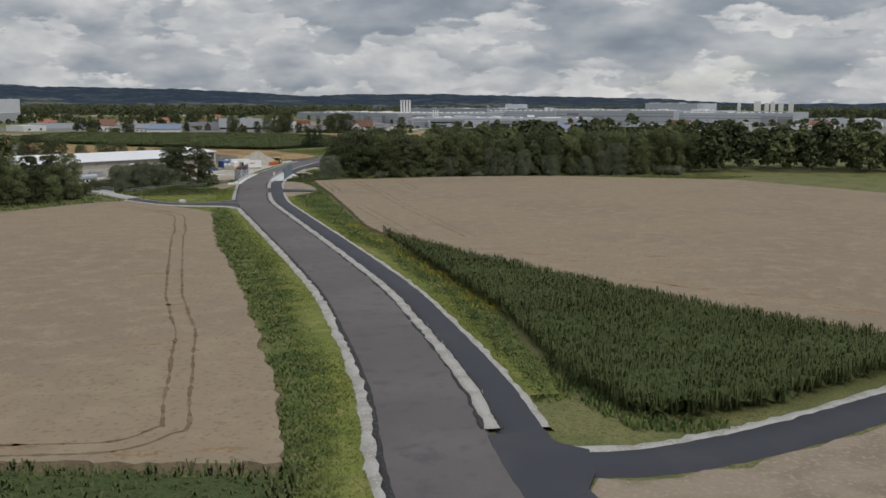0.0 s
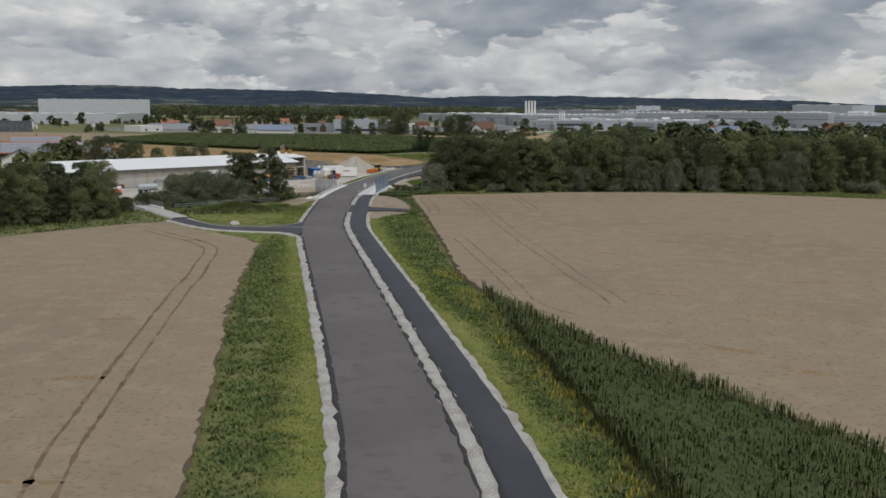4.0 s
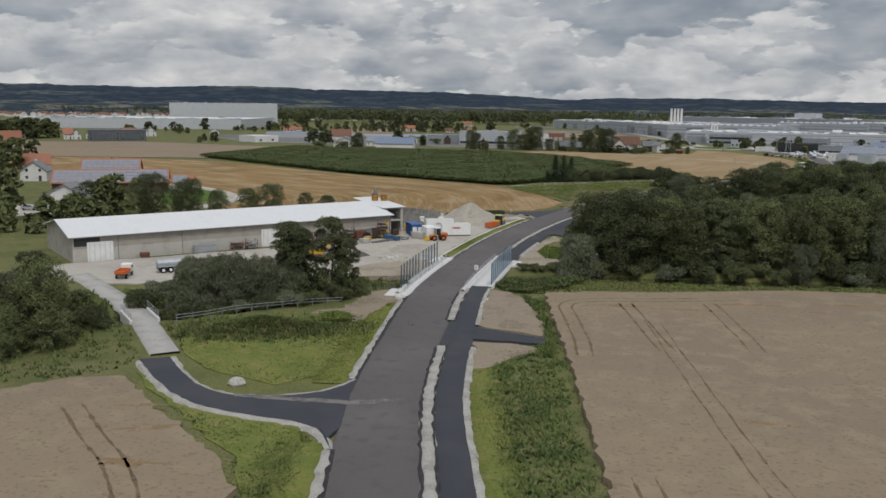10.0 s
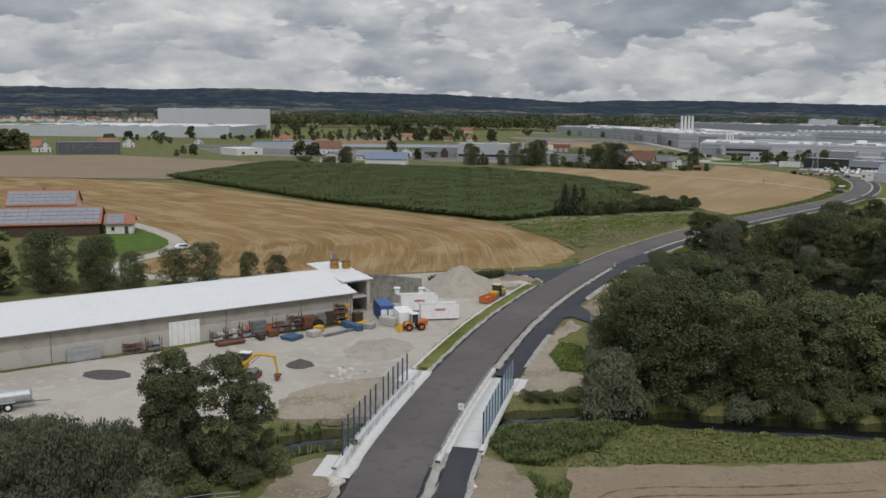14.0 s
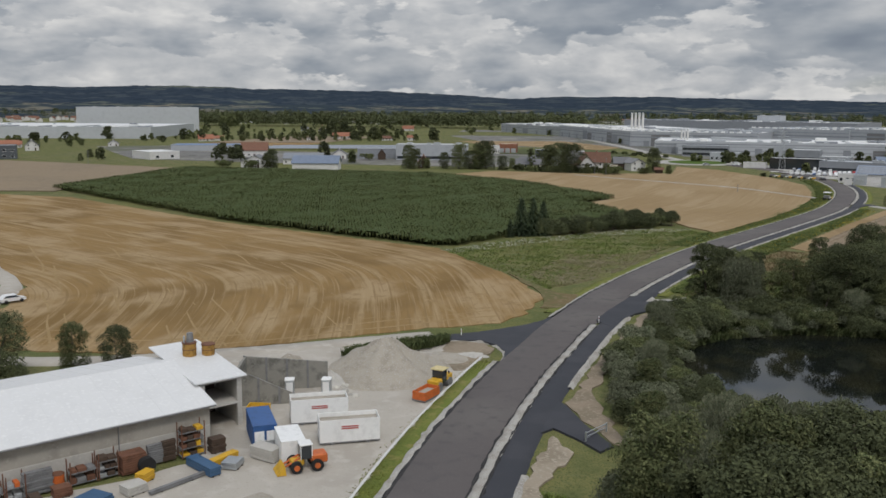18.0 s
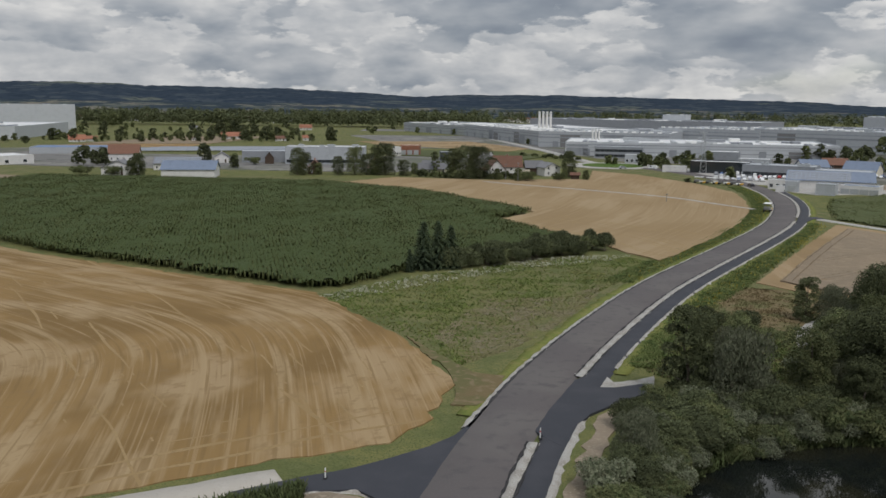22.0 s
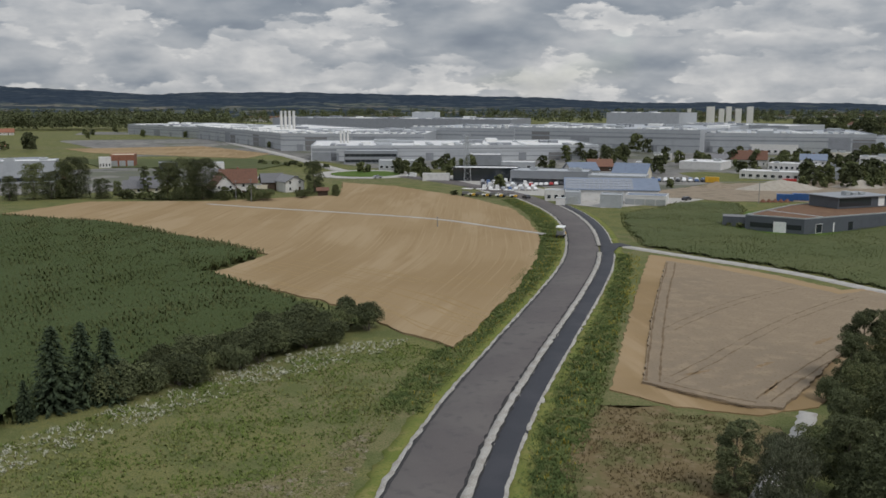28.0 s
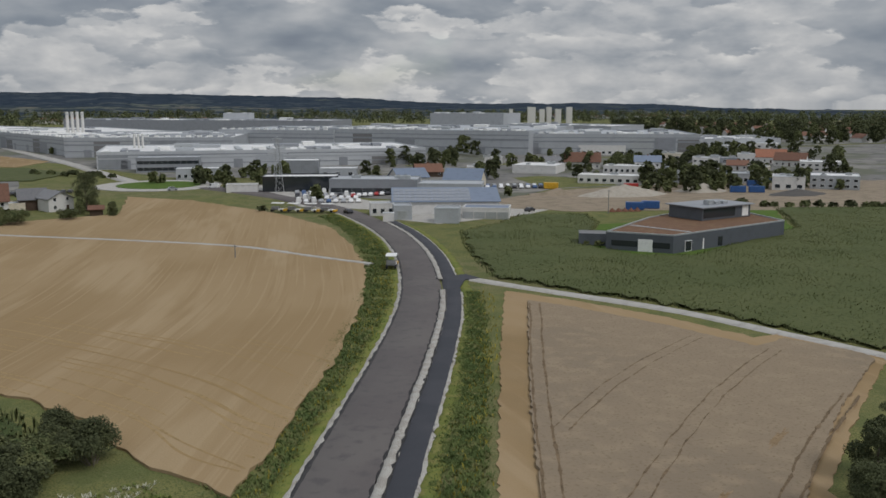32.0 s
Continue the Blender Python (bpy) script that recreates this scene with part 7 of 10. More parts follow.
# houses along the far side of the golden field
gable_house((-69, 713), -18, 8.9, 11, 4.0, 8.9, WHITE_WALL, BROWN_TILE, "white gabled house with a brown roof", along=False)
gable_house((-64, 720), -7, 13.9, 10, 5.4, 10.2, WHITE_WALL, BROWN_TILE, "white house wing with a red-brown tiled roof", along=True)
gable_house((-76, 724), -9, 8.9, 10, 4.6, 10.1, CREAM_WALL, GREY_TILE, "house with a large dark roof behind trees", along=True)
gable_house((-42, 731), -26, 8.5, 18, 4.4, 6.6, WHITE_WALL, GREY_TILE, "low white house with a wide grey roof", along=False, chimney=False)
gable_house((-51, 737), -8, 8.7, 12, 3.8, 6.9, WOOD_DARK, GREY_TILE, "open timber porch under a grey roof", along=True, chimney=False, windows=False, door=False, name="car_port", category="car port")
gable_house((-31, 714), 1, 4.0, 4, 2.2, 3.1, WOOD_DARK, BROWN_TILE, "small dark timber garden shed", along=True, chimney=False, windows=False, name="shed", category="shed")
flat_building((-57, 735), -4, 7.2, 8, 2.5, CREAM_WALL, GREY_CLAD, "low flat-roofed garage between the houses", name="garage", category="garage")
gable_house((-103, 732), -11, 14.0, 10, 2.5, 5.2, CREAM_WALL, GREY_TILE, "low house with a long dark roof behind conifers", along=True)
gable_house((-161, 716), -14, 6.5, 10, 3.2, 7.1, WOOD_DARK, BROWN_TILE, "dark timber house with a white base", along=False)
gable_house((-132, 725), -11, 5.9, 10, 3.6, 7.4, CREAM_WALL, RED_TILE, "small house with a red gable roof among trees", along=False)
gable_house((-105, 744), -2, 10.7, 12, 3.3, 5.6, WHITE_WALL, GREY_TILE, "low white house with grey roof slopes", along=True)
gable_house((-94, 762), -1, 10.5, 10, 2.7, 4.9, WHITE_WALL, GREY_TILE, "white house with a grey roof among trees", along=True)
flat_building((-87, 843), -7, 15.6, 14, 4.4, WHITE_WALL, GALV, "white flat-roofed office block with a window strip", windows=(1, 3), name="office_block", category="building")
flat_building((-108, 843), -9, 9.5, 12, 5.0, DARK_CLAD, GALV, "dark blue flat-roofed workshop", name="workshop", category="workshop")
flat_building((-140, 891), -4, 13.2, 14, 6.6, RED_TILE, CREAM_WALL, "red-framed workshop hall with roller doors", doors=3, name="workshop", category="workshop")
flat_building((-148, 883), -10, 6.4, 10, 5.5, WHITE_WALL, GALV, "white workshop with a window strip", windows=(1, 4), name="workshop", category="workshop")
# houses at the maize field's far edge
gable_house((-213, 681), -13, 24.8, 16, 4.0, 7.6, WHITE_WALL, BLUE_ROOF, "wide farm hall with a blue-grey metal roof", along=True, chimney=False, windows=False, name="machine_hall", category="hall")
gable_house((-238, 726), -14, 23.5, 12, 3.4, 6.5, WHITE_WALL, GREY_TILE, "farm building with solar panels on its roof", along=True, solar=1.0, chimney=False)
gable_house((-251, 687), -15, 15.3, 14, 3.6, 7.1, WHITE_WALL, GREY_TILE, "white farmhouse with a dark gable roof", along=False)
gable_house((-297, 786), -20, 17.2, 11, 4.7, 9.6, WHITE_WALL, BROWN_TILE, "white two-storey farmhouse with a brown roof", along=True)
gable_house((-236, 786), -20, 8.6, 10, 3.4, 6.0, WHITE_WALL, GREY_TILE, "small white house with a dark gable roof", along=False)
flat_building((-212, 794), -17, 27.2, 16, 6.4, MID_CLAD, GREY_CLAD, "grey farm hall with a pale roof edge", name="hall", category="hall")
gable_house((-206, 783), -17, 5.1, 8, 3.7, 7.0, WOOD_DARK, GREY_TILE, "dark timber shed with a steep gable", along=False, chimney=False, windows=False, name="shed", category="shed")
flat_building((-340, 745), -56, 20.2, 26, 4.6, WHITE_WALL, WHITE_ROOF, "white flat-roofed supermarket with a wide pale roof", windows=(1, 2), name="supermarket", category="shop")
flat_building((-364, 849), -20, 55.5, 30, 4.0, GREY_CLAD, bpy.data.materials["bright_blue_roof"], "long hall with a bright blue roof", ribs=9)
flat_building((-174, 788), -8, 46.3, 16, 9.9, GREY_CLAD, WHITE_ROOF, "long pale industrial hall with strip windows", windows=(1, 10), ribbon_win=True, units=4)
flat_building((-445, 705), -36, 41.9, 16, 8.3, DARK_CLAD, GALV, "dark two-storey office block with rows of windows", windows=(2, 9), name="office_block", category="building")
gable_house((-496, 713), -39, 6.6, 10, 4.4, 8.6, WHITE_WALL, RED_TILE, "white village house with a pitched tiled roof", along=True)
gable_house((-491, 716), -39, 7.5, 10, 3.4, 8.2, WHITE_WALL, GREY_TILE, "white village house with a pitched tiled roof", along=False)
gable_house((-498, 741), -38, 5.8, 10, 3.0, 6.0, WHITE_WALL, GREY_TILE, "white village house with a pitched tiled roof", along=False)
gable_house((-528, 841), -36, 10.6, 10, 2.8, 4.9, WHITE_WALL, RED_TILE, "white village house with a pitched tiled roof", along=True)
gable_house((-534, 703), -42, 9.7, 10, 3.5, 6.9, WHITE_WALL, GREY_TILE, "white village house with a pitched tiled roof", along=False)
gable_house((-446, 597), -42, 12.7, 10, 4.1, 10.1, WHITE_WALL, RED_TILE, "white village house with a pitched tiled roof", along=True)
gable_house((-485, 806), -38, 9.5, 10, 3.7, 7.9, WHITE_WALL, GREY_TILE, "white village house with a pitched tiled roof", along=False)
gable_house((-529, 836), -39, 14.8, 10, 2.5, 5.8, WHITE_WALL, RED_TILE, "white village house with a pitched tiled roof", along=True)
gable_house((-471, 889), -33, 8.4, 10, 2.2, 5.0, WHITE_WALL, GREY_TILE, "white village house with a pitched tiled roof", along=False)
gable_house((-450, 1009), -28, 13.4, 10, 2.3, 6.0, WHITE_WALL, RED_TILE, "white village house with a pitched tiled roof", along=True)
gable_house((-445, 1025), -27, 9.1, 10, 2.2, 4.4, WHITE_WALL, RED_TILE, "white village house with a pitched tiled roof", along=True)
gable_house((-424, 1255), -21, 10.7, 10, 4.2, 9.8, WHITE_WALL, BROWN_TILE, "white village house with a pitched tiled roof", along=False)
gable_house((-349, 1111), -19, 17.9, 10, 3.0, 6.4, WHITE_WALL, RED_TILE, "white village house with a pitched tiled roof", along=True)
gable_house((-360, 1178), -19, 4.0, 10, 3.2, 7.0, WHITE_WALL, GREY_TILE, "white village house with a pitched tiled roof", along=False)
gable_house((-359, 1414), -15, 15.2, 10, 3.1, 6.9, WHITE_WALL, RED_TILE, "white village house with a pitched tiled roof", along=True)
gable_house((-269, 1095), -15, 8.5, 10, 2.9, 5.0, WHITE_WALL, RED_TILE, "white village house with a pitched tiled roof", along=True)
gable_house((-487, 1355), -22, 9.6, 10, 2.3, 5.3, WHITE_WALL, GREY_TILE, "white village house with a pitched tiled roof", along=True)
gable_house((-363, 1058), -21, 7.3, 10, 2.3, 4.5, WHITE_WALL, BROWN_TILE, "white village house with a pitched tiled roof", along=False)
gable_house((-291, 1086), -16, 13.1, 10, 2.3, 4.4, WHITE_WALL, BROWN_TILE, "white village house with a pitched tiled roof", along=True)
for k in range(5):
    a0, b0 = (-345 + 4 * k, 872 + 9 * k), (-215 + 4 * k, 917 + 9 * k)
    t = thing("solar_row", "long row of ground-mounted solar panels", "solar panels", at=pose((a0[0] + b0[0]) / 2, (a0[1] + b0[1]) / 2, 0, 0, 0, 19), group="solar rows")
    s = Shape().box(-69, -1.6, 0, 69, 1.6, 0.08)
    part("panel_bank", s.turned(pose(0, 0, 1.7, 24)), SOLAR, t)
    for x in range(-66, 67, 12):
        part("leg", Shape().tube((x, 0, 0), (x, 0, 1.7), 0.08, sides=5), GALV, t)

# dark office with the planted roof
of = thing("office_building", "anthracite office building with a brown planted roof", "office building", at=pose(100.8, 586.9, -0.05, 0, 0, 12))
foot = [(0, 0), (47, 3.5), (53, 20), (52, 36), (20, 28), (-9, 14)]
part("wall", Shape().prism(foot, 0, 4.4), DARK_CLAD, of)
cx, cy = np.mean([p[0] for p in foot]), np.mean([p[1] for p in foot])
part("planted_roof", Shape().prism([(cx + (x - cx) * 0.955, cy + (y - cy) * 0.955) for x, y in foot], 4.41, 4.55), SEDUM, of, "brown sedum roof")
for (xa, ya), (xb, yb) in zip(foot, foot[1:] + foot[:1]):
    d = math.hypot(xb - xa, yb - ya)
    p = part("parapet", Shape().box(0, 0.0, 4.405, d, 0.4, 4.75, 0.02), GALV, of, "pale metal parapet")
    p.matrix_basis = pose(xa, ya, 0, 0, 0, math.degrees(math.atan2(yb - ya, xb - xa)))
part("roof_walk", Shape().box(-0.5, -0.5, 4.56, 0.5, 17, 4.66).turned(pose(8, 2.5, 0, 0, 0, 12)), GALV, of, "pale gravel strip on the roof")
block = part("upper_storey", Shape().box(27, 15, 4.56, 47, 27, 8.0, 0.04), DARK_CLAD, of, "dark glazed upper storey")
part("upper_roof", Shape().box(26.2, 14.2, 8.0, 47.8, 27.8, 8.3, 0.04), MID_CLAD, block, "thin overhanging roof")
part("upper_glazing", Shape().box(27.6, 14.93, 5.2, 40.5, 14.995, 7.6), GLASS_DARK, block, "dark glass front")
part("upper_panel", Shape().box(43.5, 14.92, 4.9, 46.0, 14.995, 7.8), WHITE_PAINT, block, "pale panel")
for k in range(3):
    part("roof_unit", Shape().box(33 + k * 3, 18, 8.31, 35 + k * 3, 20, 9.1 + 0.5 * (k == 0), 0.05), GALV, block)
for x, w in ((4.5, 2.6), (11.5, 0.5), (17.5, 2.2), (25, 0.5), (31, 2.2), (38, 0.5)):
    yy = 3.5 * x / 44
    g = part("window", Shape().box(0, -0.08, 0.15, w, -0.005, 2.9, 0.02), WHITE_PAINT, of, "white framed glass door")
    g.matrix_basis = pose(x, yy, 0, 0, 0, 4.55)
    if w > 1:
        part("pane", Shape().box(0.15, -0.1, 0.3, w - 0.15, -0.085, 2.75), GLASS_DARK, g)
for k in range(6):
    g = part("window", Shape().box(0, -0.06, 1.2, 2.6, -0.004, 2.6), GLASS_DARK, of, "dark strip window")
    g.matrix_basis = pose(-9 + 9 * (k + 0.6) / 7, 14 - 14 * (k + 0.6) / 7, 0, 0, 0, -57)
part("entrance", Shape().box(0, -0.1, 0.1, 3.6, -0.01, 3.2, 0.03), WHITE_PAINT, of, "white framed glass entrance").matrix_basis = pose(-4.6, 7.2, 0, 0, 0, -57)
flat_building((90.5, 604), 28, 10.5, 6, 3.1, DARK_CLAD, GREY_TILE, "low dark annex beside the office", name="annex", category="annex", parapet=0.1)
flat_building((97, 600), 30, 6, 3, 0.6, GALV, GALV, "low terrace with a railing before the office", name="terrace", category="terrace", parapet=0.5)
sheet("office_lawn", [(84, 596), (92, 588), (103, 583), (160, 612), (190, 655), (178, 662), (150, 640), (112, 640), (87, 606)], 0.05, bpy.data.materials["mown_lawn"], "mown lawn round the dark office", "lawn", jitter=0.3, seed=502)

# commercial buildings at the road's end
gable_house((77, 679), 17, 35.0, 26, 4.2, 7.5, WHITE_WALL, BLUE_ROOF, "pale workshop with a low blue-grey metal roof", along=True, chimney=False, windows=False, solar=0.7, name="workshop", category="workshop")
flat_building((56, 682), 13, 7.9, 7, 3.8, WHITE_WALL, GALV, "white porch wing with dark openings", windows=(1, 3), name="workshop_wing", category="building")
flat_building((59, 670), 14, 5.6, 8, 4.2, GREY_CLAD, GALV, "grey metal store box before the workshop", doors=1, name="store", category="store")
flat_building((69, 658), 26, 7.5, 8, 4.3, GREY_CLAD, GALV, "grey metal store box before the workshop", name="store", category="store")
flat_building((84, 663), 29, 14.7, 10, 3.3, WHITE_WALL, BLUE_ROOF, "white garage wing with a blue-grey roof", doors=4, name="garage", category="garage")
flat_building((53, 666), 17, 3.4, 3, 2.8, WHITE_WALL, GALV, "small white cabin on the verge", parapet=0.1, name="cabin", category="cabin")
flat_building((98, 731), 27, 25.1, 16, 4.7, GREY_CLAD, GREY_CLAD, "light grey flat-roofed hall", windows=(1, 2), name="warehouse", category="warehouse")
flat_building((72, 748), 24, 35.4, 18, 5.8, MID_CLAD, GREY_CLAD, "mid-grey car dealership with white edges", windows=(1, 8), ribbon_win=True, units=3, name="car_dealership", category="building")
flat_building((47, 769), 16, 30.7, 16, 5.8, GLASS_DARK, WHITE_ROOF, "glazed showroom under a thin pale roof", parapet=0.6, ribs=6, name="showroom", category="building")
flat_building((63, 847), 16, 18.1, 16, 7.5, MID_CLAD, WHITE_ROOF, "grey hall with a white roof", ribs=5)
flat_building((79, 834), 18, 18.4, 12, 4.1, GREY_CLAD, WHITE_ROOF, "low light grey annex", windows=(1, 3), name="annex", category="annex")
flat_building((3, 895), 8, 32.4, 16, 7.5, MID_CLAD, GREY_CLAD, "mid-grey office block with strip windows", windows=(2, 10), ribbon_win=True, name="office_block", category="building")
flat_building((15, 843), 10, 23.8, 10, 5.0, GREY_CLAD, WHITE_ROOF, "low light grey pavilion", windows=(1, 8), name="pavilion", category="building")
flat_building((24, 774), 13, 12.6, 6, 3.0, WHITE_WALL, GALV, "low white gatehouse beside the car park", name="gatehouse", category="building")
gable_house((98, 774), -1, 13.8, 14, 4.2, 7.6, WHITE_WALL, BLUE_ROOF, "white house with a blue-grey roof", along=True, chimney=False)
gable_house((122, 820), 10, 13.0, 12, 2.7, 6.1, WOOD_DARK, BROWN_TILE, "timber house with a brown roof", along=True)
gable_house((118, 768), 34, 16.5, 14, 2.9, 7.4, CREAM_WALL, BLUE_ROOF, "wide house with a dark blue roof", along=True, chimney=False)
# the estate behind the sand works
flat_building((298, 959), 30, 39.4, 24, 6.4, WHITE_WALL, MID_CLAD, "long pale parking deck with dark openings", windows=(1, 9), units=2, name="business_building", category="building")
flat_building((348, 965), 33, 53.6, 40, 7.1, WHITE_WALL, MID_CLAD, "long pale parking deck with dark openings", windows=(1, 12), units=2, name="business_building", category="building")
flat_building((180, 822), 40, 23.0, 24, 4.0, WHITE_WALL, WHITE_ROOF, "white storage hall with a pale roof", windows=(0, 0), units=2, name="business_building", category="building")
flat_building((188, 755), 39, 34.8, 12, 3.6, WHITE_WALL, WHITE_ROOF, "long low white office with a pale roof", windows=(1, 10), units=2, name="business_building", category="building")
flat_building((225, 804), 40, 25.2, 14, 3.8, WHITE_WALL, WHITE_ROOF, "long low white office with a pale roof", windows=(1, 9), units=2, name="business_building", category="building")
flat_building((284, 848), 34, 15.4, 12, 6.8, CREAM_WALL, GREY_CLAD, "pale business building on the industrial estate", windows=(2, 4), units=2, name="business_building", category="building")
flat_building((269, 798), 36, 13.7, 12, 7.5, WHITE_WALL, GREY_CLAD, "white three-storey office block", windows=(3, 5), units=2, name="business_building", category="building")
flat_building((342, 855), 39, 10.8, 12, 5.0, WHITE_WALL, GREY_CLAD, "pale business building on the industrial estate", windows=(1, 4), units=2, name="business_building", category="building")
flat_building((220, 749), 45, 14.2, 14, 4.0, GREY_CLAD, MID_CLAD, "pale business building on the industrial estate", windows=(1, 4), units=2, name="business_building", category="building")
flat_building((237, 750), 45, 14.5, 14, 3.8, WHITE_WALL, BLUE_ROOF, "pale business building on the industrial estate", windows=(1, 4), units=2, name="business_building", category="building")
flat_building((244, 738), 38, 12.6, 12, 4.3, GREY_CLAD, GREY_CLAD, "pale business building on the industrial estate", windows=(1, 4), units=2, name="business_building", category="building")
flat_building((241, 705), 41, 13.0, 16, 5.4, WHITE_WALL, GREY_CLAD, "pale business building on the industrial estate", windows=(1, 3), units=2, name="business_building", category="building")
flat_building((248, 809), 34, 9.8, 10, 2.4, MID_CLAD, GREY_CLAD, "pale business building on the industrial estate", windows=(1, 3), units=2, name="business_building", category="building")
flat_building((189, 894), 24, 10.7, 10, 3.9, WHITE_WALL, WHITE_ROOF, "pale business building on the industrial estate", windows=(1, 3), units=2, name="business_building", category="building")
flat_building((326, 855), 37, 15.1, 12, 3.0, MID_CLAD, GREY_CLAD, "pale business building on the industrial estate", windows=(1, 3), units=2, name="business_building", category="building")
flat_building((286, 777), 39, 11.0, 12, 3.9, CREAM_WALL, GREY_CLAD, "pale business building on the industrial estate", windows=(1, 4), units=2, name="business_building", category="building")
flat_building((328, 779), 42, 20.5, 18, 5.1, WHITE_WALL, WHITE_ROOF, "pale business building on the industrial estate", windows=(2, 6), units=2, name="business_building", category="building")
flat_building((262, 701), 43, 19.4, 18, 5.5, GREY_CLAD, WHITE_ROOF, "pale business building on the industrial estate", windows=(2, 6), units=2, name="business_building", category="building")
flat_building((286, 1020), 27, 31.7, 20, 4.5, GREY_CLAD, GREY_CLAD, "pale business building on the industrial estate", windows=(1, 6), units=2, name="business_building", category="building")
flat_building((155, 834), 23, 14.0, 12, 3.1, WHITE_WALL, GREY_CLAD, "pale business building on the industrial estate", windows=(1, 4), units=2, name="business_building", category="building")
flat_building((411, 976), 37, 23.6, 16, 3.8, GREY_CLAD, WHITE_ROOF, "pale business building on the industrial estate", windows=(1, 4), units=2, name="business_building", category="building")
flat_building((467, 992), 39, 30.1, 18, 4.0, WHITE_WALL, WHITE_ROOF, "pale business building on the industrial estate", windows=(1, 5), units=2, name="business_building", category="building")
gable_house((221, 844), 29, 19.6, 13, 4.0, 8.7, WHITE_WALL, BROWN_TILE, "pale house with a pitched roof on the estate", along=True)
gable_house((239, 807), 33, 13.3, 13, 5.8, 8.6, WHITE_WALL, BLUE_ROOF, "pale house with a pitched roof on the estate", along=True)
gable_house((353, 846), 40, 17.3, 13, 3.8, 8.1, WHITE_WALL, RED_TILE, "pale house with a pitched roof on the estate", along=True)
gable_house((343, 819), 51, 17.1, 13, 3.7, 7.7, WHITE_WALL, BROWN_TILE, "pale house with a pitched roof on the estate", along=True)
gable_house((212, 861), 35, 13.2, 13, 2.7, 5.8, WHITE_WALL, GREY_TILE, "pale house with a pitched roof on the estate", along=True)
gable_house((273, 814), 35, 7.2, 13, 2.7, 6.1, WHITE_WALL, GREY_TILE, "pale house with a pitched roof on the estate", along=False)
gable_house((296, 806), 38, 10.8, 13, 2.7, 5.1, WHITE_WALL, BROWN_TILE, "pale house with a pitched roof on the estate", along=True)
# ---- the car works: huge pale halls ----
def works(c, az, w, d, h, wall, roof, label, units, bands=True):
    t = flat_building(c, az, w, d, h, wall, roof, label, name="factory_hall", category="factory", units=3, parapet=0.8)
    W, D = w / 2, d / 2
    r = random.Random(int(c[0] + 7 * c[1]))
    n = int(w / 16)
    for k in range(n):
        if bands and r.random() < 0.45:
            x = -W + (k + 0.5) * w / n
            part("wall_panel", Shape().box(x - w / n * 0.46, -D - 0.10, 0.3, x + w / n * 0.46, -D - 0.012, h * r.uniform(0.55, 0.97)), r.choice([GREY_CLAD, MID_CLAD, GREY_STUFF, GALV]), t)
    for k in range(int(w / 9)):
        x = -W + 4.5 + k * 9
        if r.random() < 0.6:
            part("roof_light", Shape().box(x - 1.5, -D + 4, h + 0.11, x + 1.5, -D + r.uniform(10, d * 0.5), h + 1.3), r.choice([WHITE_PAINT, MID_CLAD, GALV]), t, "raised roof light")
    for k in range(units):
        x, y, a, b, e = r.uniform(-W * 0.93, W * 0.93), r.uniform(-D * 0.9, D * 0.7), r.uniform(2, 9), r.uniform(2, 5), r.uniform(0.8, 2.6)
        part("roof_plant", Shape().box(x - a, y - b, h + 0.1, x + a, y + b, h + 0.1 + e, 0.1), r.choice([GREY_CLAD, MID_CLAD, MID_CLAD, GALV, WHITE_PAINT]), t, "roof plant housing")
    if bands and h > 11:
        for k in range(int(w / 7)):
            if r.random() < 0.8:
                x = -W + 3.5 + k * 7
                part("roof_hatch", Shape().box(x - 1.6, -D + 2.0, h + 0.82, x + 1.6, -D + 3.6, h + 2.0), WHITE_PAINT, t, "white raised roof hatch")
    if bands:
        for f in (0.30, 0.84):
            part("wall_band", Shape().box(-W - 0.05, -D - 0.13, h * f, W + 0.05, -D - 0.08, h * f + 0.5), MID_CLAD, t, "dark wall strip")
        part("wall_band", Shape().box(-W - 0.05, -D - 0.12, h * 0.62, W + 0.05, -D - 0.07, h * 0.70), GREY_CLAD if wall != GREY_CLAD else MID_CLAD, t)
        for k in range(int(w / 30)):
            x = -W + 15 + k * 30
            part("dock_door", Shape().box(x - 2.5, -D - 0.1, 0.1, x + 2.5, -D - 0.02, 5.0), MID_CLAD, t, "loading door")
    return t


PALE_CLAD = plain("pale_grey_cladding", (0.46, 0.48, 0.50), 0.5, dirt=0.08, scale=0.2)
works((60, 918), 4, 185, 80, 9.0, PALE_CLAD, WHITE_ROOF, "wide white-roofed factory hall with pale walls", 14)
works((0, 1034), 15, 110, 130, 12.5, GREY_CLAD, WHITE_ROOF, "grey factory hall with a white roof", 16)
works((-95, 1175), 69, 258, 120, 12.0, GREY_CLAD, WHITE_ROOF, "grey factory hall with a white roof", 14)
works((-182, 1353), 56, 178, 110, 10.5, GREY_CLAD, WHITE_ROOF, "distant grey factory hall", 12)
works((94, 1090), 35, 95, 120, 15.0, GREY_CLAD, GREY_CLAD, "grey factory hall with roof plant", 14)
works((184, 1023), 40, 169, 160, 16.2, GREY_CLAD, GREY_CLAD, "long grey car factory hall", 22)
works((305, 957), 25, 128, 110, 14.0, GREY_CLAD, GREY_CLAD, "long grey car factory hall", 14)
works((64, 1416), 28, 304, 100, 16.5, MID_CLAD, GREY_CLAD, "distant grey factory hall", 14, False)
works((317, 1252), 42, 79, 60, 25.0, GREY_CLAD, GREY_CLAD, "tall distant factory block", 2, False)
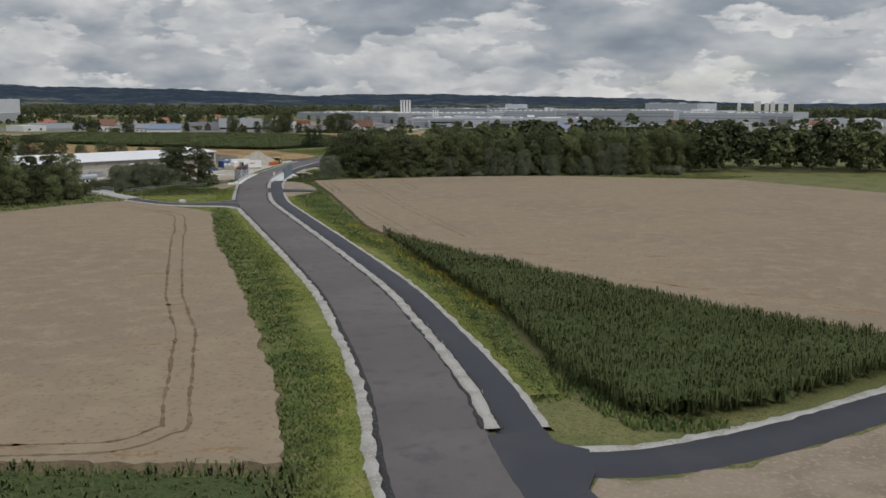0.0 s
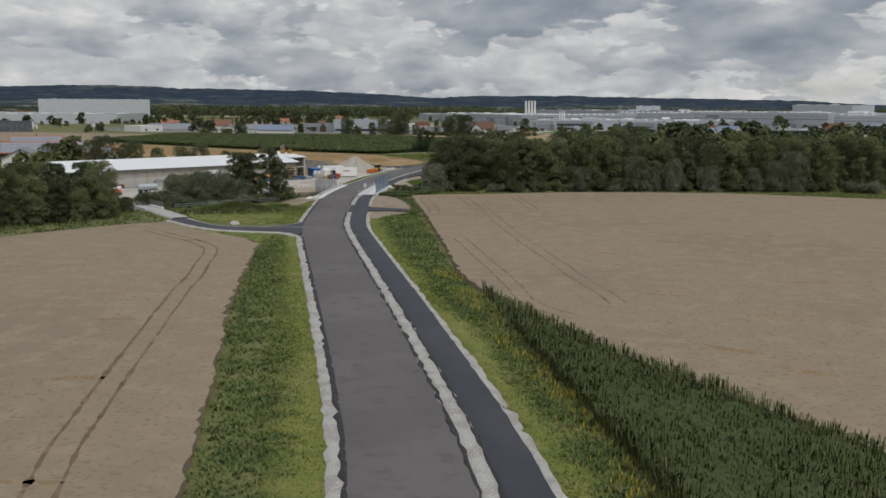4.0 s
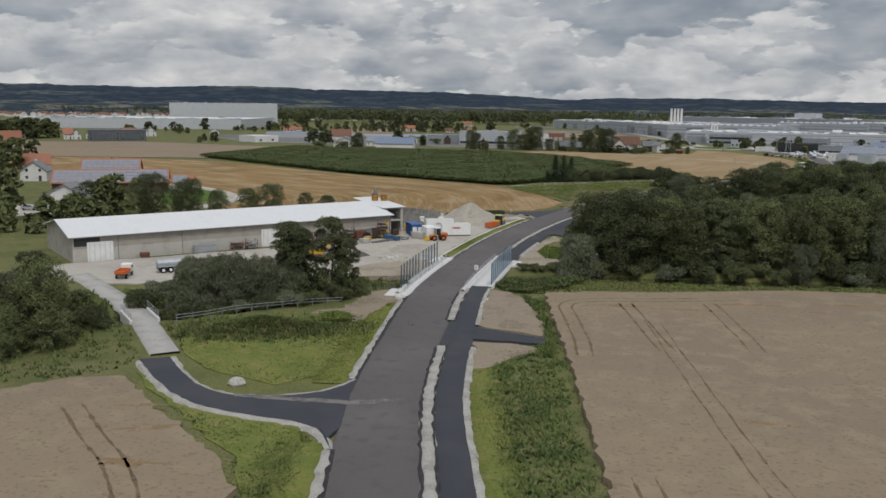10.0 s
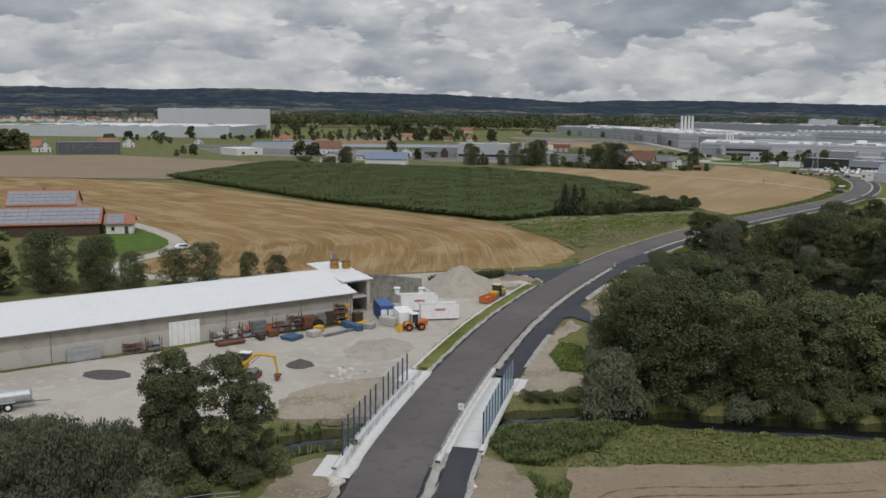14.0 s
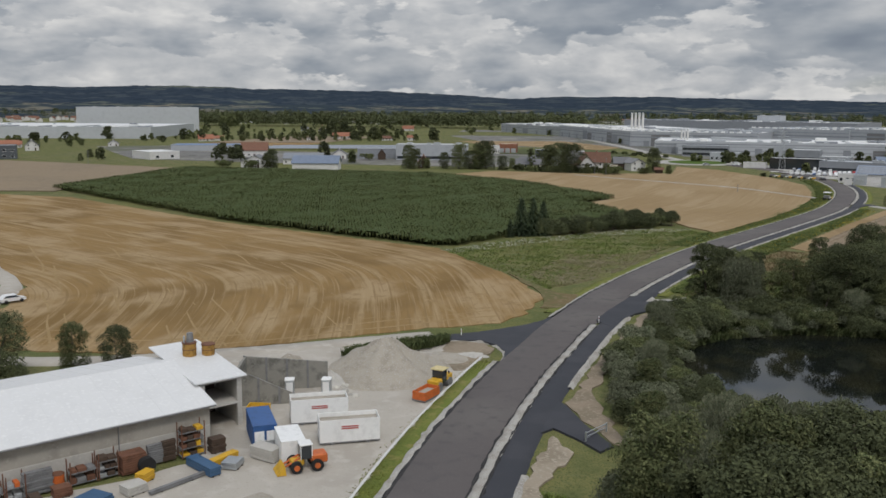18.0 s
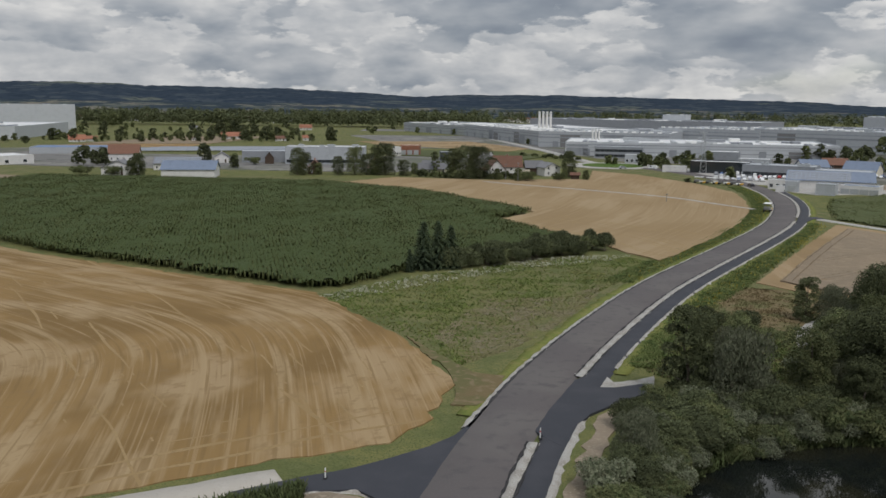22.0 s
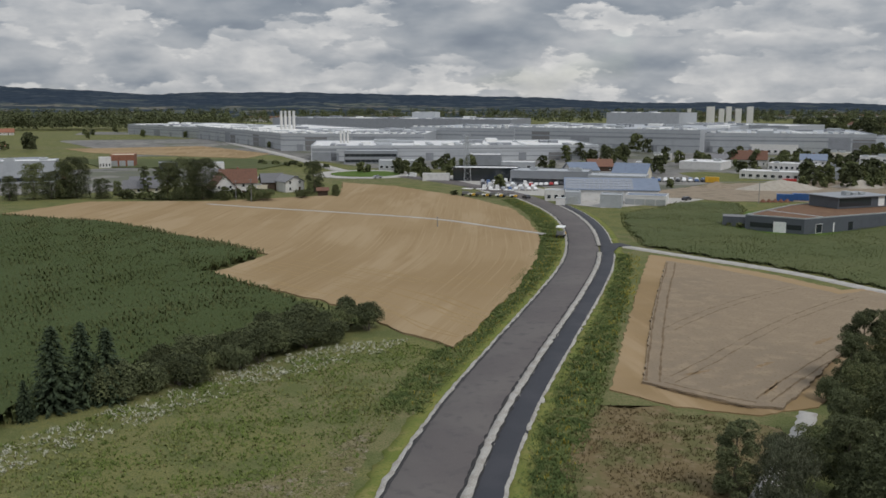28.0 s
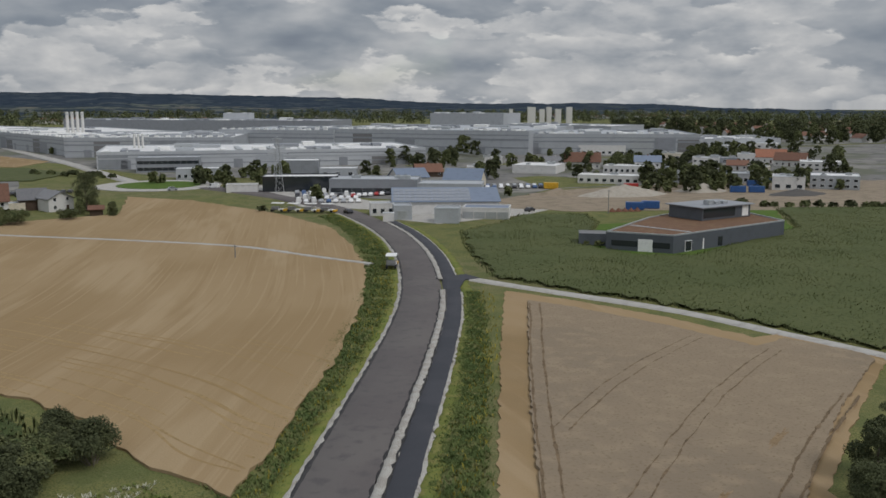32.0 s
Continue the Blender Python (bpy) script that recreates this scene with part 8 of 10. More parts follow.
works((387, 1198), 59, 129, 70, 14.0, GREY_CLAD, WHITE_ROOF, "distant long factory hall", 6, False)
works((114, 1454), 21, 29, 30, 23.5, PALE_CLAD, GREY_CLAD, "pale plant block above the factory roofs", 0, False)
works((455, 1006), 7, 83, 60, 7.0, GREY_CLAD, WHITE_ROOF, "distant long factory hall", 4, False)
works((-652, 1006), -15, 260, 180, 11.0, PALE_CLAD, WHITE_ROOF, "long low logistics hall with a white roof", 3, False)
works((-684, 1274), -29, 151, 70, 29.5, PALE_CLAD, GREY_CLAD, "huge pale high-bay warehouse", 0, False)
for x, y, n, h, r in ((-54, 1155, 4, 29.0, 1.3), (-11, 975, 3, 17.5, 0.75), (430, 1340, 0, 30, 3)):
    for k in range(n):
        t = thing("chimney_stack", "slim pale steel factory chimney", "chimney", at=pose(x + k * (3.6 if r > 1 else 2.4), y, 0, 0, 0, 0), group="factory chimneys")
        part("shaft", Shape().tube((0, 0, 0), (0, 0, h), r, r * 0.85, 12), WHITE_CONC, t)
        part("collar", Shape().tube((0, 0, h * 0.93), (0, 0, h * 0.95), r * 1.15, r * 1.15, 12), GALV, t)
for k, (x, w) in enumerate(((520, 5), (551, 11), (566, 7), (575, 7), (588, 8), (604, 8))):
    flat_building((x, 1580 - k * 4), 22, w, 12, 27.0 + 3 * (k % 2), WHITE_CONC, WHITE_CONC, "pale concrete silo tower at the works", name="silo_tower", category="tower")


def pylon(x, y, tall, turn):
    t = thing("power_pylon", "grey lattice power pylon", "pylon", at=pose(x, y, 0, 0, 0, turn))
    b, top = 1.7, 0.45
    for sx in (-1, 1):
        for sy in (-1, 1):
            part("leg", Shape().tube((b * sx, b * sy, 0), (top * sx, top * sy, tall * 0.92), 0.13, 0.08, 5), GALV, t)
    n = 9
    for k in range(n):
        z0, z1 = tall * 0.92 * k / n, tall * 0.92 * (k + 1) / n
        w0, w1 = b + (top - b) * k / n, b + (top - b) * (k + 1) / n
        s = Shape()
        for p, q in (((-1, -1), (1, -1)), ((1, -1), (1, 1)), ((1, 1), (-1, 1)), ((-1, 1), (-1, -1))):
            s.tube((p[0] * w0, p[1] * w0, z0), (q[0] * w1, q[1] * w1, z1), 0.05, sides=4, caps=False)
            s.tube((q[0] * w0, q[1] * w0, z0), (p[0] * w1, p[1] * w1, z1), 0.05, sides=4, caps=False)
        part("bracing", s, GALV, t)
    for z, w in ((tall * 0.66, 4.4), (tall * 0.78, 3.4), (tall * 0.9, 2.4)):
        part("crossarm", Shape().tube((-w, 0, z), (w, 0, z), 0.1, sides=4).tube((-w, 0, z), (0, 0, z + 0.9), 0.06, sides=4).tube((w, 0, z), (0, 0, z + 0.9), 0.06, sides=4), GALV, t)
        for sx in (-1, 1):
            part("insulator", Shape().tube((sx * w, 0, z - 0.9), (sx * w, 0, z), 0.09, sides=6), GREY_STUFF, t)


pylon(38.5, 772, 24.0, 10)


def pole(x, y, tall, label="weathered wooden power pole"):
    t = thing("power_pole", label, "pole", at=pose(x, y, 0), group="power poles")
    part("shaft", Shape().tube((0, 0, 0), (0, 0, tall), 0.14, 0.10, 8), GREY_STUFF, t)
    part("crossbar", Shape().box(-0.8, -0.05, tall - 0.5, 0.8, 0.05, tall - 0.4), GREY_STUFF, t)


for x, y, h in ((-58, 694, 9), (-64, 700, 8), (0.2, 617, 3.4), (-358, 690, 8), (-395, 560, 8), (128, 662, 8)):
    pole(x, y, h)

# sand works behind the workshops
sheet("gravel_lot", [(100, 690), (118, 672), (150, 664), (175, 655), (215, 640), (330, 660), (380, 720), (230, 745), (150, 740), (110, 712)], 0.06, SOIL, "bare sandy gravel lot behind the workshops", "gravel lot", jitter=0.8, seed=503, step=4.0)
sheet("dealer_lot", [(36, 716), (57, 700), (66, 718), (60, 745), (54, 775), (36, 805), (26, 800), (34, 760)], 0.06, CONCRETE, "paved car dealer's lot", "car park", jitter=0.2, seed=504, step=4.0)
sheet("workshop_lot", [(57, 672), (66, 658), (100, 668), (120, 682), (110, 700), (96, 676), (60, 690)], 0.055, CONCRETE, "paved forecourt of the workshops", "car park", jitter=0.2, seed=505, step=4.0)
heap(165, 712, 20, 9, 4.2, SAND, "long heap of pale sand on the gravel lot", 11)
heap(142, 724, 10, 6, 2.4, SOIL, "heap of brown soil on the gravel lot", 12)
heap(205, 715, 12, 8, 3.2, SAND, "heap of pale sand on the gravel lot", 13)
heap(232, 690, 14, 7, 2.2, DARK_GRIT, "dark heap of rubble on the gravel lot", 14)
for x, y, mat, lab in ((142, 668, BLUE_PAINT, "blue skip container on the gravel lot"), (149, 669, BLUE_PAINT, "blue skip container on the gravel lot"), (215, 705, BLUE_PAINT, "blue skip container on the gravel lot"), (222, 702, BLUE_PAINT, "blue skip container on the gravel lot"), (180, 730, RED_SIGN, "red skip container on the gravel lot"), (240, 725, BLUE_PAINT, "blue skip container on the gravel lot"), (275, 735, WHITE_PAINT, "white storage container on the gravel lot"), (262, 738, BLUE_PAINT, "blue storage container on the gravel lot"), (150, 745, YELLOW_PAINT, "yellow storage container on the gravel lot")):
    container(x, y, -30, 6.1, 2.4, 2.5, mat, lab, name="skip")
for k in range(5):
    heap(132 + k * 2.2, 666 - k * 0.4, 1.3, 1.3, 1.2, RUST, "pile of rusty scrap on the lot", 20 + k, name="scrap_heap")

# far roads and the roundabout
FAR_ROAD = spline([(-120, 1290), (-100, 1190), (-70, 1070), (-45, 970), (-28, 890), (-16, 838)], 6.0)
ribbon("far_road", FAR_ROAD, -4, 4, 0.12, CONCRETE, "pale distant road running to the roundabout", cells=1)
ribbon("far_road_east", spline([(10, 806), (25, 790), (33, 760), (38, 735), (45, 712)], 4.0), -3.6, 3.6, 0.14, ASPHALT, "grey road from the roundabout to the bypass")
ring = [(-6 + 27 * math.cos(a), 818 + 27 * math.sin(a)) for a in np.arange(0, 6.28, 0.15)]
sheet("roundabout", ring, 0.15, CONCRETE, "paved roundabout", "road", thick=0.3)
ring = [(-6 + 18 * math.cos(a), 818 + 18 * math.sin(a)) for a in np.arange(0, 6.28, 0.15)]
sheet("roundabout_island", ring, 0.35, bpy.data.materials["mown_lawn"], "grassed island of the roundabout", "grass", thick=0.3)
LANE = spline([(28, 598), (18, 612), (2.5, 634), (-25, 655), (-55, 675), (-75, 690)], 2.0)
ribbon("field_lane", LANE, -0.9, 0.9, 0.36, CONCRETE, "narrow pale lane across the golden field", jitter=0.1, seed=506)
for nm, poly, mat, lab in (("far_field_a", [(-222, 1100), (-120, 1130), (-60, 1010), (-75, 960), (-190, 1040)], YELLOW, "distant pale grain field"), ("far_field_b", [(-185, 960), (-70, 950), (-45, 900), (-60, 860), (-150, 885)], CORN, "distant green maize field"), ("far_field_c", [(-345, 520), (-270, 540), (-290, 672), (-420, 700), (-520, 640), (-480, 520), (-400, 480)], WHEAT, "distant beige wheat field"), ("far_field_d", [(-345, 500), (-400, 478), (-480, 515), (-560, 470), (-420, 420)], CORN, "distant green maize field"), ("far_field_e", [(-420, 1150), (-330, 1180), (-330, 1010), (-430, 980)], WHEAT, "distant beige field"), ("far_field_f", [(-330, 1010), (-430, 980), (-440, 930), (-330, 950)], STUBBLE, "distant yellow stubble field"), ("far_field_g", [(-300, 1250), (-100, 1300), (-120, 1420), (-330, 1400)], GRASS, "distant green meadow"), ("far_field_h", [(140, 214), (150, 170), (260, 150), (300, 260), (200, 262)], WHEAT, "distant beige wheat field")):
    sheet(nm, poly, 0.4 if mat in (WHEAT, CORN) else 0.1, mat, lab, "field", "stuff", jitter=0.5, seed=510, step=6.0)

# paved and gravelled ground of the works and the estate
PAVED = material("worn_grey_paving", (0.175, 0.170, 0.160), 0.9, spots=[(0.012, (0.125, 0.130, 0.095), 0.48, 0.56, 5), (0.03, (0.225, 0.215, 0.195), 0.5, 0.60, 5), (0.10, (0.110, 0.112, 0.100), 0.54, 0.62, 4)], coords="World", spec=0.15)
sheet("works_ground", [(-150, 990), (-60, 1000), (0, 862), (60, 840), (120, 850), (200, 900), (420, 990), (800, 1080), (900, 1500), (-300, 1500), (-260, 1240)], 0.03, PAVED, "worn grey paving round the factory halls", "paving", jitter=0.5, seed=520, step=12.0)
sheet("estate_ground", [(58, 745), (100, 700), (150, 745), (240, 750), (330, 720), (420, 700), (700, 900), (780, 1060), (430, 985), (210, 895), (120, 845), (62, 836)], 0.034, PAVED, "grey yards and streets of the estate", "paving", jitter=0.5, seed=521, step=12.0)
sheet("estate_meadow", [(150, 746), (185, 750), (200, 776), (176, 808), (158, 802)], 0.06, GRASS, "rough green plot between the estate buildings", "grass", "stuff", jitter=0.5, seed=522, step=6.0)
sheet("village_ground", [(-480, 880), (-360, 740), (-260, 735), (-130, 735), (-60, 800), (-70, 900), (-210, 860), (-350, 860), (-400, 940)], 0.03, PAVED, "grey yards and lanes among the houses", "paving", jitter=0.5, seed=523, step=12.0)

# ---- trees, hedges and traffic of the far plain ----
def line_of(kinds, pts, gap, scale, seed):
    r = random.Random(seed)
    for x, y in spline(pts, gap):
        far_plant(r.choice(kinds), x + r.uniform(-1.5, 1.5), y + r.uniform(-1.5, 1.5), r.uniform(*scale), seed)


MIXED = ["lime", "ash", "alder", "shrub", "darkshrub"]
# behind the barn and at the farm
for x, y, s, k in ((-117, 321, 0.62, "oak"), (-121, 317, 0.55, "ash"), (-111, 327, 0.46, "ash"), (-106, 329.5, 0.40, "oak"), (-127, 312, 0.5, "oak")):
    plant(k, x, y, s)
for x, y, s, k in ((-152, 304, 0.66, "oak"), (-143, 309, 0.70, "oak"), (-136, 315, 0.62, "oak"), (-150, 314, 0.68, "ash"), (-142, 320, 0.62, "ash"), (-159, 308, 0.62, "oak"), (-132, 321, 0.45, "lime"), (-160, 300, 0.75, "lime")):
    plant(k, x, y, s)
grove([(-160, 275), (-140, 290), (-150, 303), (-185, 300), (-200, 280), (-180, 260)], 7.0, ["lime", "shrub", "ash"], (0.6, 0.9), 22, put=far_plant)
grove([(-215, 300), (-200, 330), (-230, 345), (-260, 320), (-250, 290)], 8.0, MIXED, (0.7, 0.9), 23, put=far_plant)
grove([(-300, 380), (-270, 395), (-285, 440), (-340, 430), (-330, 390)], 9.0, MIXED, (0.7, 0.95), 24, put=far_plant)
# gardens of the houses beyond the golden field and the maize
plant("poplar", -102, 731, 1.0)
plant("ash", -90, 711, 0.98)
plant("oak", -83, 709, 0.99)
plant("oak", -77, 707, 1.04)
plant("oak", -34, 728, 0.76)
plant("lime", -26, 711, 0.58)
plant("shrub", -40, 706, 1.29)
plant("lime", -36, 719, 0.52)
plant("lime", -68, 700, 0.63)
plant("lime", -58, 697, 0.76)
plant("shrub", -55, 699, 1.58)
plant("oak", -168, 709, 0.8)
plant("ash", -165, 710, 0.74)
plant("lime", -159, 716, 0.71)
plant("oak", -149, 715, 0.58)
plant("ash", -141, 718, 0.98)
plant("oak", -135, 719, 0.7)
plant("oak", -126, 722, 1.02)
plant("ash", -130, 721, 0.94)
plant("oak", -116, 716, 0.5)
plant("lime", -112, 727, 0.68)
plant("poplar", -99, 746, 0.94)
plant("alder", -95, 762, 0.71)
plant("oak", -81, 762, 0.82)
plant("lime", -85, 766, 0.96)
plant("oak", -299, 765, 0.56)
plant("lime", -303, 764, 0.81)
plant("lime", -330, 804, 0.92)
plant("oak", -242, 690, 0.63)
plant("lime", -245, 689, 0.86)
plant("shrub", -252, 682, 1.6)
plant("shrub", -270, 685, 1.54)
plant("shrub", -273, 699, 1.05)
plant("alder", -251, 802, 0.7)
plant("lime", -217, 755, 0.83)
plant("shrub", -212, 775, 1.6)
plant("lime", -379, 713, 0.55)
plant("lime", -395, 746, 0.62)
plant("lime", -392, 753, 0.72)
plant("oak", -564, 1024, 0.5)
plant("oak", -490, 1038, 0.66)
# single trees of the far plain and the estate
far_plant("poplar", -412, 1196, 1.27)
far_plant("oak", -388, 1185, 0.99)
far_plant("ash", -381, 1189, 0.89)
far_plant("oak", -374, 1192, 0.92)
far_plant("oak", -305, 1081, 0.8)
far_plant("ash", -301, 1082, 0.68)
far_plant("oak", -239, 1063, 0.81)
far_plant("lime", -265, 1401, 0.68)
far_plant("alder", -409, 1762, 1.48)
far_plant("alder", -400, 1767, 1.41)
far_plant("alder", -377, 1779, 1.08)
far_plant("lime", -560, 966, 0.77)
far_plant("lime", -512, 999, 0.51)
far_plant("lime", -511, 1014, 0.71)
far_plant("shrub", -504, 1017, 1.28)
far_plant("ash", -633, 1409, 1.21)
far_plant("ash", -654, 1468, 0.99)
far_plant("ash", -674, 1536, 1.04)
far_plant("lime", -601, 1424, 0.75)
far_plant("lime", -583, 1369, 0.81)
far_plant("lime", 15, 818, 0.77)
far_plant("alder", 24, 826, 0.55)
far_plant("lime", 21, 827, 0.6)
far_plant("oak", 42, 853, 0.48)
far_plant("lime", 40, 858, 0.58)
far_plant("ash", 47, 856, 0.36)
far_plant("lime", 52, 858, 0.51)
far_plant("lime", 21, 786, 0.66)
far_plant("lime", 59, 860, 0.55)
far_plant("lime", 46, 734, 0.64)
far_plant("ash", 205, 983, 0.9)
far_plant("oak", 208, 968, 0.64)
far_plant("lime", 101, 928, 0.4)
far_plant("lime", 106, 927, 0.4)
far_plant("lime", 109, 920, 0.43)
far_plant("lime", 120, 724, 0.42)
far_plant("oak", 94, 837, 0.44)
far_plant("lime", 99, 835, 0.6)
far_plant("darkshrub", 21, 706, 0.55)
far_plant("lime", -8, 826, 0.63)
far_plant("lime", -4, 828, 0.47)
far_plant("oak", -59, 1104, 0.35)
far_plant("lime", -63, 1089, 0.55)
far_plant("shrub", -52, 1085, 1.12)
far_plant("oak", 187, 789, 0.4)
far_plant("lime", 188, 772, 0.51)
far_plant("poplar", 230, 711, 0.67)
far_plant("oak", 285, 995, 0.39)
far_plant("lime", 201, 811, 0.52)
hedge = ["shrub", "darkshrub", "shrub"]
line_of(hedge, [(-108.7, 716.1), (-91.3, 709.4), (-75.2, 713.0), (-53.9, 706.8)], 2.6, (0.6, 1.0), 25)
for x, y, tall in ((-542, 988, 12.0), (-497, 979, 5.2), (-464, 955, 6.0), (-489, 1036, 9.4), (-374, 726, 6.9), (-302, 747, 9.4), (-296, 749, 7.3), (-289, 746, 8.6), (-311, 756, 4.1), (-257, 720, 6.7), (-579, 1306, 10.2), (-396, 1207, 11.3), (-386, 1212, 12.5), (-319, 1072, 7.4), (-302, 1108, 5.5), (-248, 1099, 11.7), (-254, 803, 9.2), (-214, 747, 6.2), (-260, 1377, 5.7), (-377, 1592, 6.9)):
    far_plant("oak", x, y, tall / 15)
# a thicker belt farther out
for x, y, tall in ((-642, 1454, 18.3), (-530, 1587, 10.6), (-388, 1751, 19.2), (-375, 1758, 17.3), (-399, 1745, 15.3), (-438, 1723, 9.5), (-681, 1895, 7.7), (-671, 1902, 8.8), (-661, 1908, 7.7), (-610, 1941, 10.0), (-601, 1947, 8.9), (-591, 1954, 10.1), (-579, 1962, 9.0), (-570, 1968, 7.9), (-403, 1656, 7.2)):
    far_plant("ash", x, y, tall / 14)
# trees round the village houses
grove([(-500, 1040), (-440, 1000), (-260, 1070), (-255, 1110), (-350, 1135), (-480, 1075)], 15, ["oak", "ash", "lime", "lime"], (0.35, 0.62), 79, put=far_plant)
grove([(-440, 1235), (-345, 1165), (-290, 1190), (-400, 1290)], 14, ["oak", "ash", "lime"], (0.4, 0.7), 80, put=far_plant)
# loose groups of trees among the buildings
grove([(118, 882), (156, 869), (187, 948), (143, 963)], 11, ["oak", "lime", "ash", "lime"], (0.35, 0.62), 60, put=far_plant)
grove([(229, 823), (255, 815), (286, 863), (258, 872)], 8, ["oak", "lime", "ash", "lime"], (0.35, 0.62), 61, put=far_plant)
grove([(319, 880), (360, 866), (420, 940), (373, 957)], 10, ["oak", "lime", "ash", "lime"], (0.35, 0.62), 62, put=far_plant)
grove([(177, 717), (196, 711), (230, 759), (208, 765)], 8, ["oak", "lime", "ash", "lime"], (0.35, 0.62), 63, put=far_plant)
grove([(198, 710), (217, 705), (245, 741), (224, 748)], 7, ["oak", "lime", "ash", "lime"], (0.35, 0.62), 64, put=far_plant)
grove([(132, 782), (140, 780), (163, 832), (154, 834)], 9, ["oak", "lime", "ash", "lime"], (0.35, 0.62), 65, put=far_plant)
grove([(245, 806), (264, 800), (289, 836), (269, 843)], 9, ["oak", "lime", "ash", "lime"], (0.35, 0.62), 66, put=far_plant)
grove([(229, 711), (244, 707), (311, 785), (292, 791)], 11, ["oak", "lime", "ash", "lime"], (0.35, 0.62), 67, put=far_plant)
grove([(409, 977), (459, 959), (560, 1078), (500, 1100)], 17, ["oak", "lime", "ash", "lime"], (0.35, 0.62), 68, put=far_plant)
grove([(246, 935), (267, 928), (312, 1010), (288, 1019)], 14, ["oak", "lime", "ash", "lime"], (0.35, 0.62), 69, put=far_plant)
grove([(206, 818), (224, 812), (251, 858), (232, 865)], 11, ["oak", "lime", "ash", "lime"], (0.35, 0.62), 70, put=far_plant)
grove([(11, 813), (48, 802), (55, 841), (15, 854)], 12, ["oak", "lime", "ash", "lime"], (0.35, 0.62), 71, put=far_plant)
grove([(167, 848), (208, 834), (240, 894), (193, 910)], 15, ["oak", "lime", "ash", "lime"], (0.35, 0.62), 72, put=far_plant)
grove([(238, 696), (260, 689), (459, 898), (421, 910)], 17, ["oak", "lime", "ash", "lime"], (0.35, 0.62), 73, put=far_plant)
grove([(-590, 1667), (-350, 1794), (-440, 2248), (-741, 2061)], 48, ["oak", "lime", "ash", "lime"], (0.4, 0.75), 74, put=far_plant)
grove([(-251, 1264), (-135, 1313), (-153, 1509), (-288, 1446)], 51, ["oak", "lime", "ash", "lime"], (0.4, 0.75), 75, put=far_plant)
grove([(-389, 1095), (-297, 1132), (-407, 1518), (-535, 1456)], 42, ["oak", "lime", "ash", "lime"], (0.4, 0.75), 76, put=far_plant)
grove([(-489, 1054), (-394, 1092), (-500, 1349), (-619, 1294)], 46, ["oak", "lime", "ash", "lime"], (0.4, 0.75), 77, put=far_plant)
grove([(-536, 834), (-475, 856), (-553, 968), (-623, 941)], 24, ["oak", "lime", "ash", "lime"], (0.4, 0.75), 78, put=far_plant)
grove([(-580, 690), (-530, 700), (-525, 740), (-580, 760)], 7, ["oak", "ash"], (0.7, 1.0), 28, put=far_plant)
line_of(["shrub", "darkshrub", "shrub"], [(176, 668), (215, 648), (260, 636), (330, 640)], 5, (0.5, 0.8), 40)
far_plant("shrub", 88, 606, 0.5)
far_plant("shrub", 90.5, 604, 0.45)
grove([(500, 1000), (900, 1100), (1000, 1500), (700, 1600), (480, 1250)], 20, ["oak", "ash", "lime"], (0.6, 1.0), 42, put=far_plant)
line_of(["shrub", "darkshrub"], [(-62, 905), (-40, 880), (-24, 862)], 5, (0.5, 0.9), 45)


def joined_trees(tone, mat, label):
    ls = FAR_LOBES[tone]
    v, f = leaves(ls, len(ls) * 36, 0.95, 650)
    tagged(new("far_trees_" + {"d": "dark", "m": "green", "g": "grey"}[tone], array_mesh("far_trees", v, f, mat)), label, "trees", kind="stuff")


def far_wood(name, area, gap, tall, seed, label, mat):
    """A distant wood: thousands of leaf clumps heaped into crowns, one mesh."""
    r = rng(seed)
    p = np.array(area)
    n = int((p[:, 0].max() - p[:, 0].min()) * (p[:, 1].max() - p[:, 1].min()) / gap**2)
    pts = np.stack([r.uniform(p[:, 0].min(), p[:, 0].max(), n), r.uniform(p[:, 1].min(), p[:, 1].max(), n)], 1)
    pts = pts[inside(pts, area)]
    lobes = []
    for x, y in pts:
        h = tall * r.uniform(0.7, 1.25)
        for k in range(3):
            lobes.append((x + r.normal(0, 2), y + r.normal(0, 2), h * (0.35 + 0.25 * k), h * 0.28, 1.1))
    v, f = leaves(lobes, len(lobes) * 22, 1.5, seed)
    tagged(new(name, array_mesh(name, v, f, mat)), label, "wood", kind="stuff")


far_wood("distant_wood", [(-900, 1500), (-500, 1550), (-150, 1560), (-150, 1640), (-600, 1660), (-1000, 1640)], 10, 17, 601, "distant dark wood across the plain", LEAF_DARK)
far_wood("distant_wood_north", [(-200, 1700), (300, 1760), (800, 1750), (1500, 1500), (1700, 1600), (900, 1900), (-250, 1850)], 20, 16, 602, "distant dark wood behind the works", LEAF_DARK)
far_wood("distant_wood_east", [(600, 1000), (900, 900), (1500, 1000), (1400, 1500), (900, 1500)], 26, 13, 603, "distant tree-dotted estate", LEAF_DARK)
far_wood("distant_wood_west", [(-1400, 700), (-640, 760), (-620, 800), (-700, 860), (-1500, 1000)], 22, 13, 604, "distant trees on the plain", LEAF_MID)
far_wood("distant_wood_foot", [(-1700, 2000), (-600, 2250), (500, 2300), (1500, 2100), (1500, 2300), (500, 2500), (-700, 2500), (-1800, 2300)], 30, 16, 605, "dark wood at the foot of the hills", LEAF_DARK)

joined_trees("d", LEAF_DARK, "distant dark green trees between the buildings")
joined_trees("m", LEAF_MID, "distant green trees between the buildings")
if FAR_LOBES["g"]:
    joined_trees("g", LEAF_GREY, "distant grey-green trees")

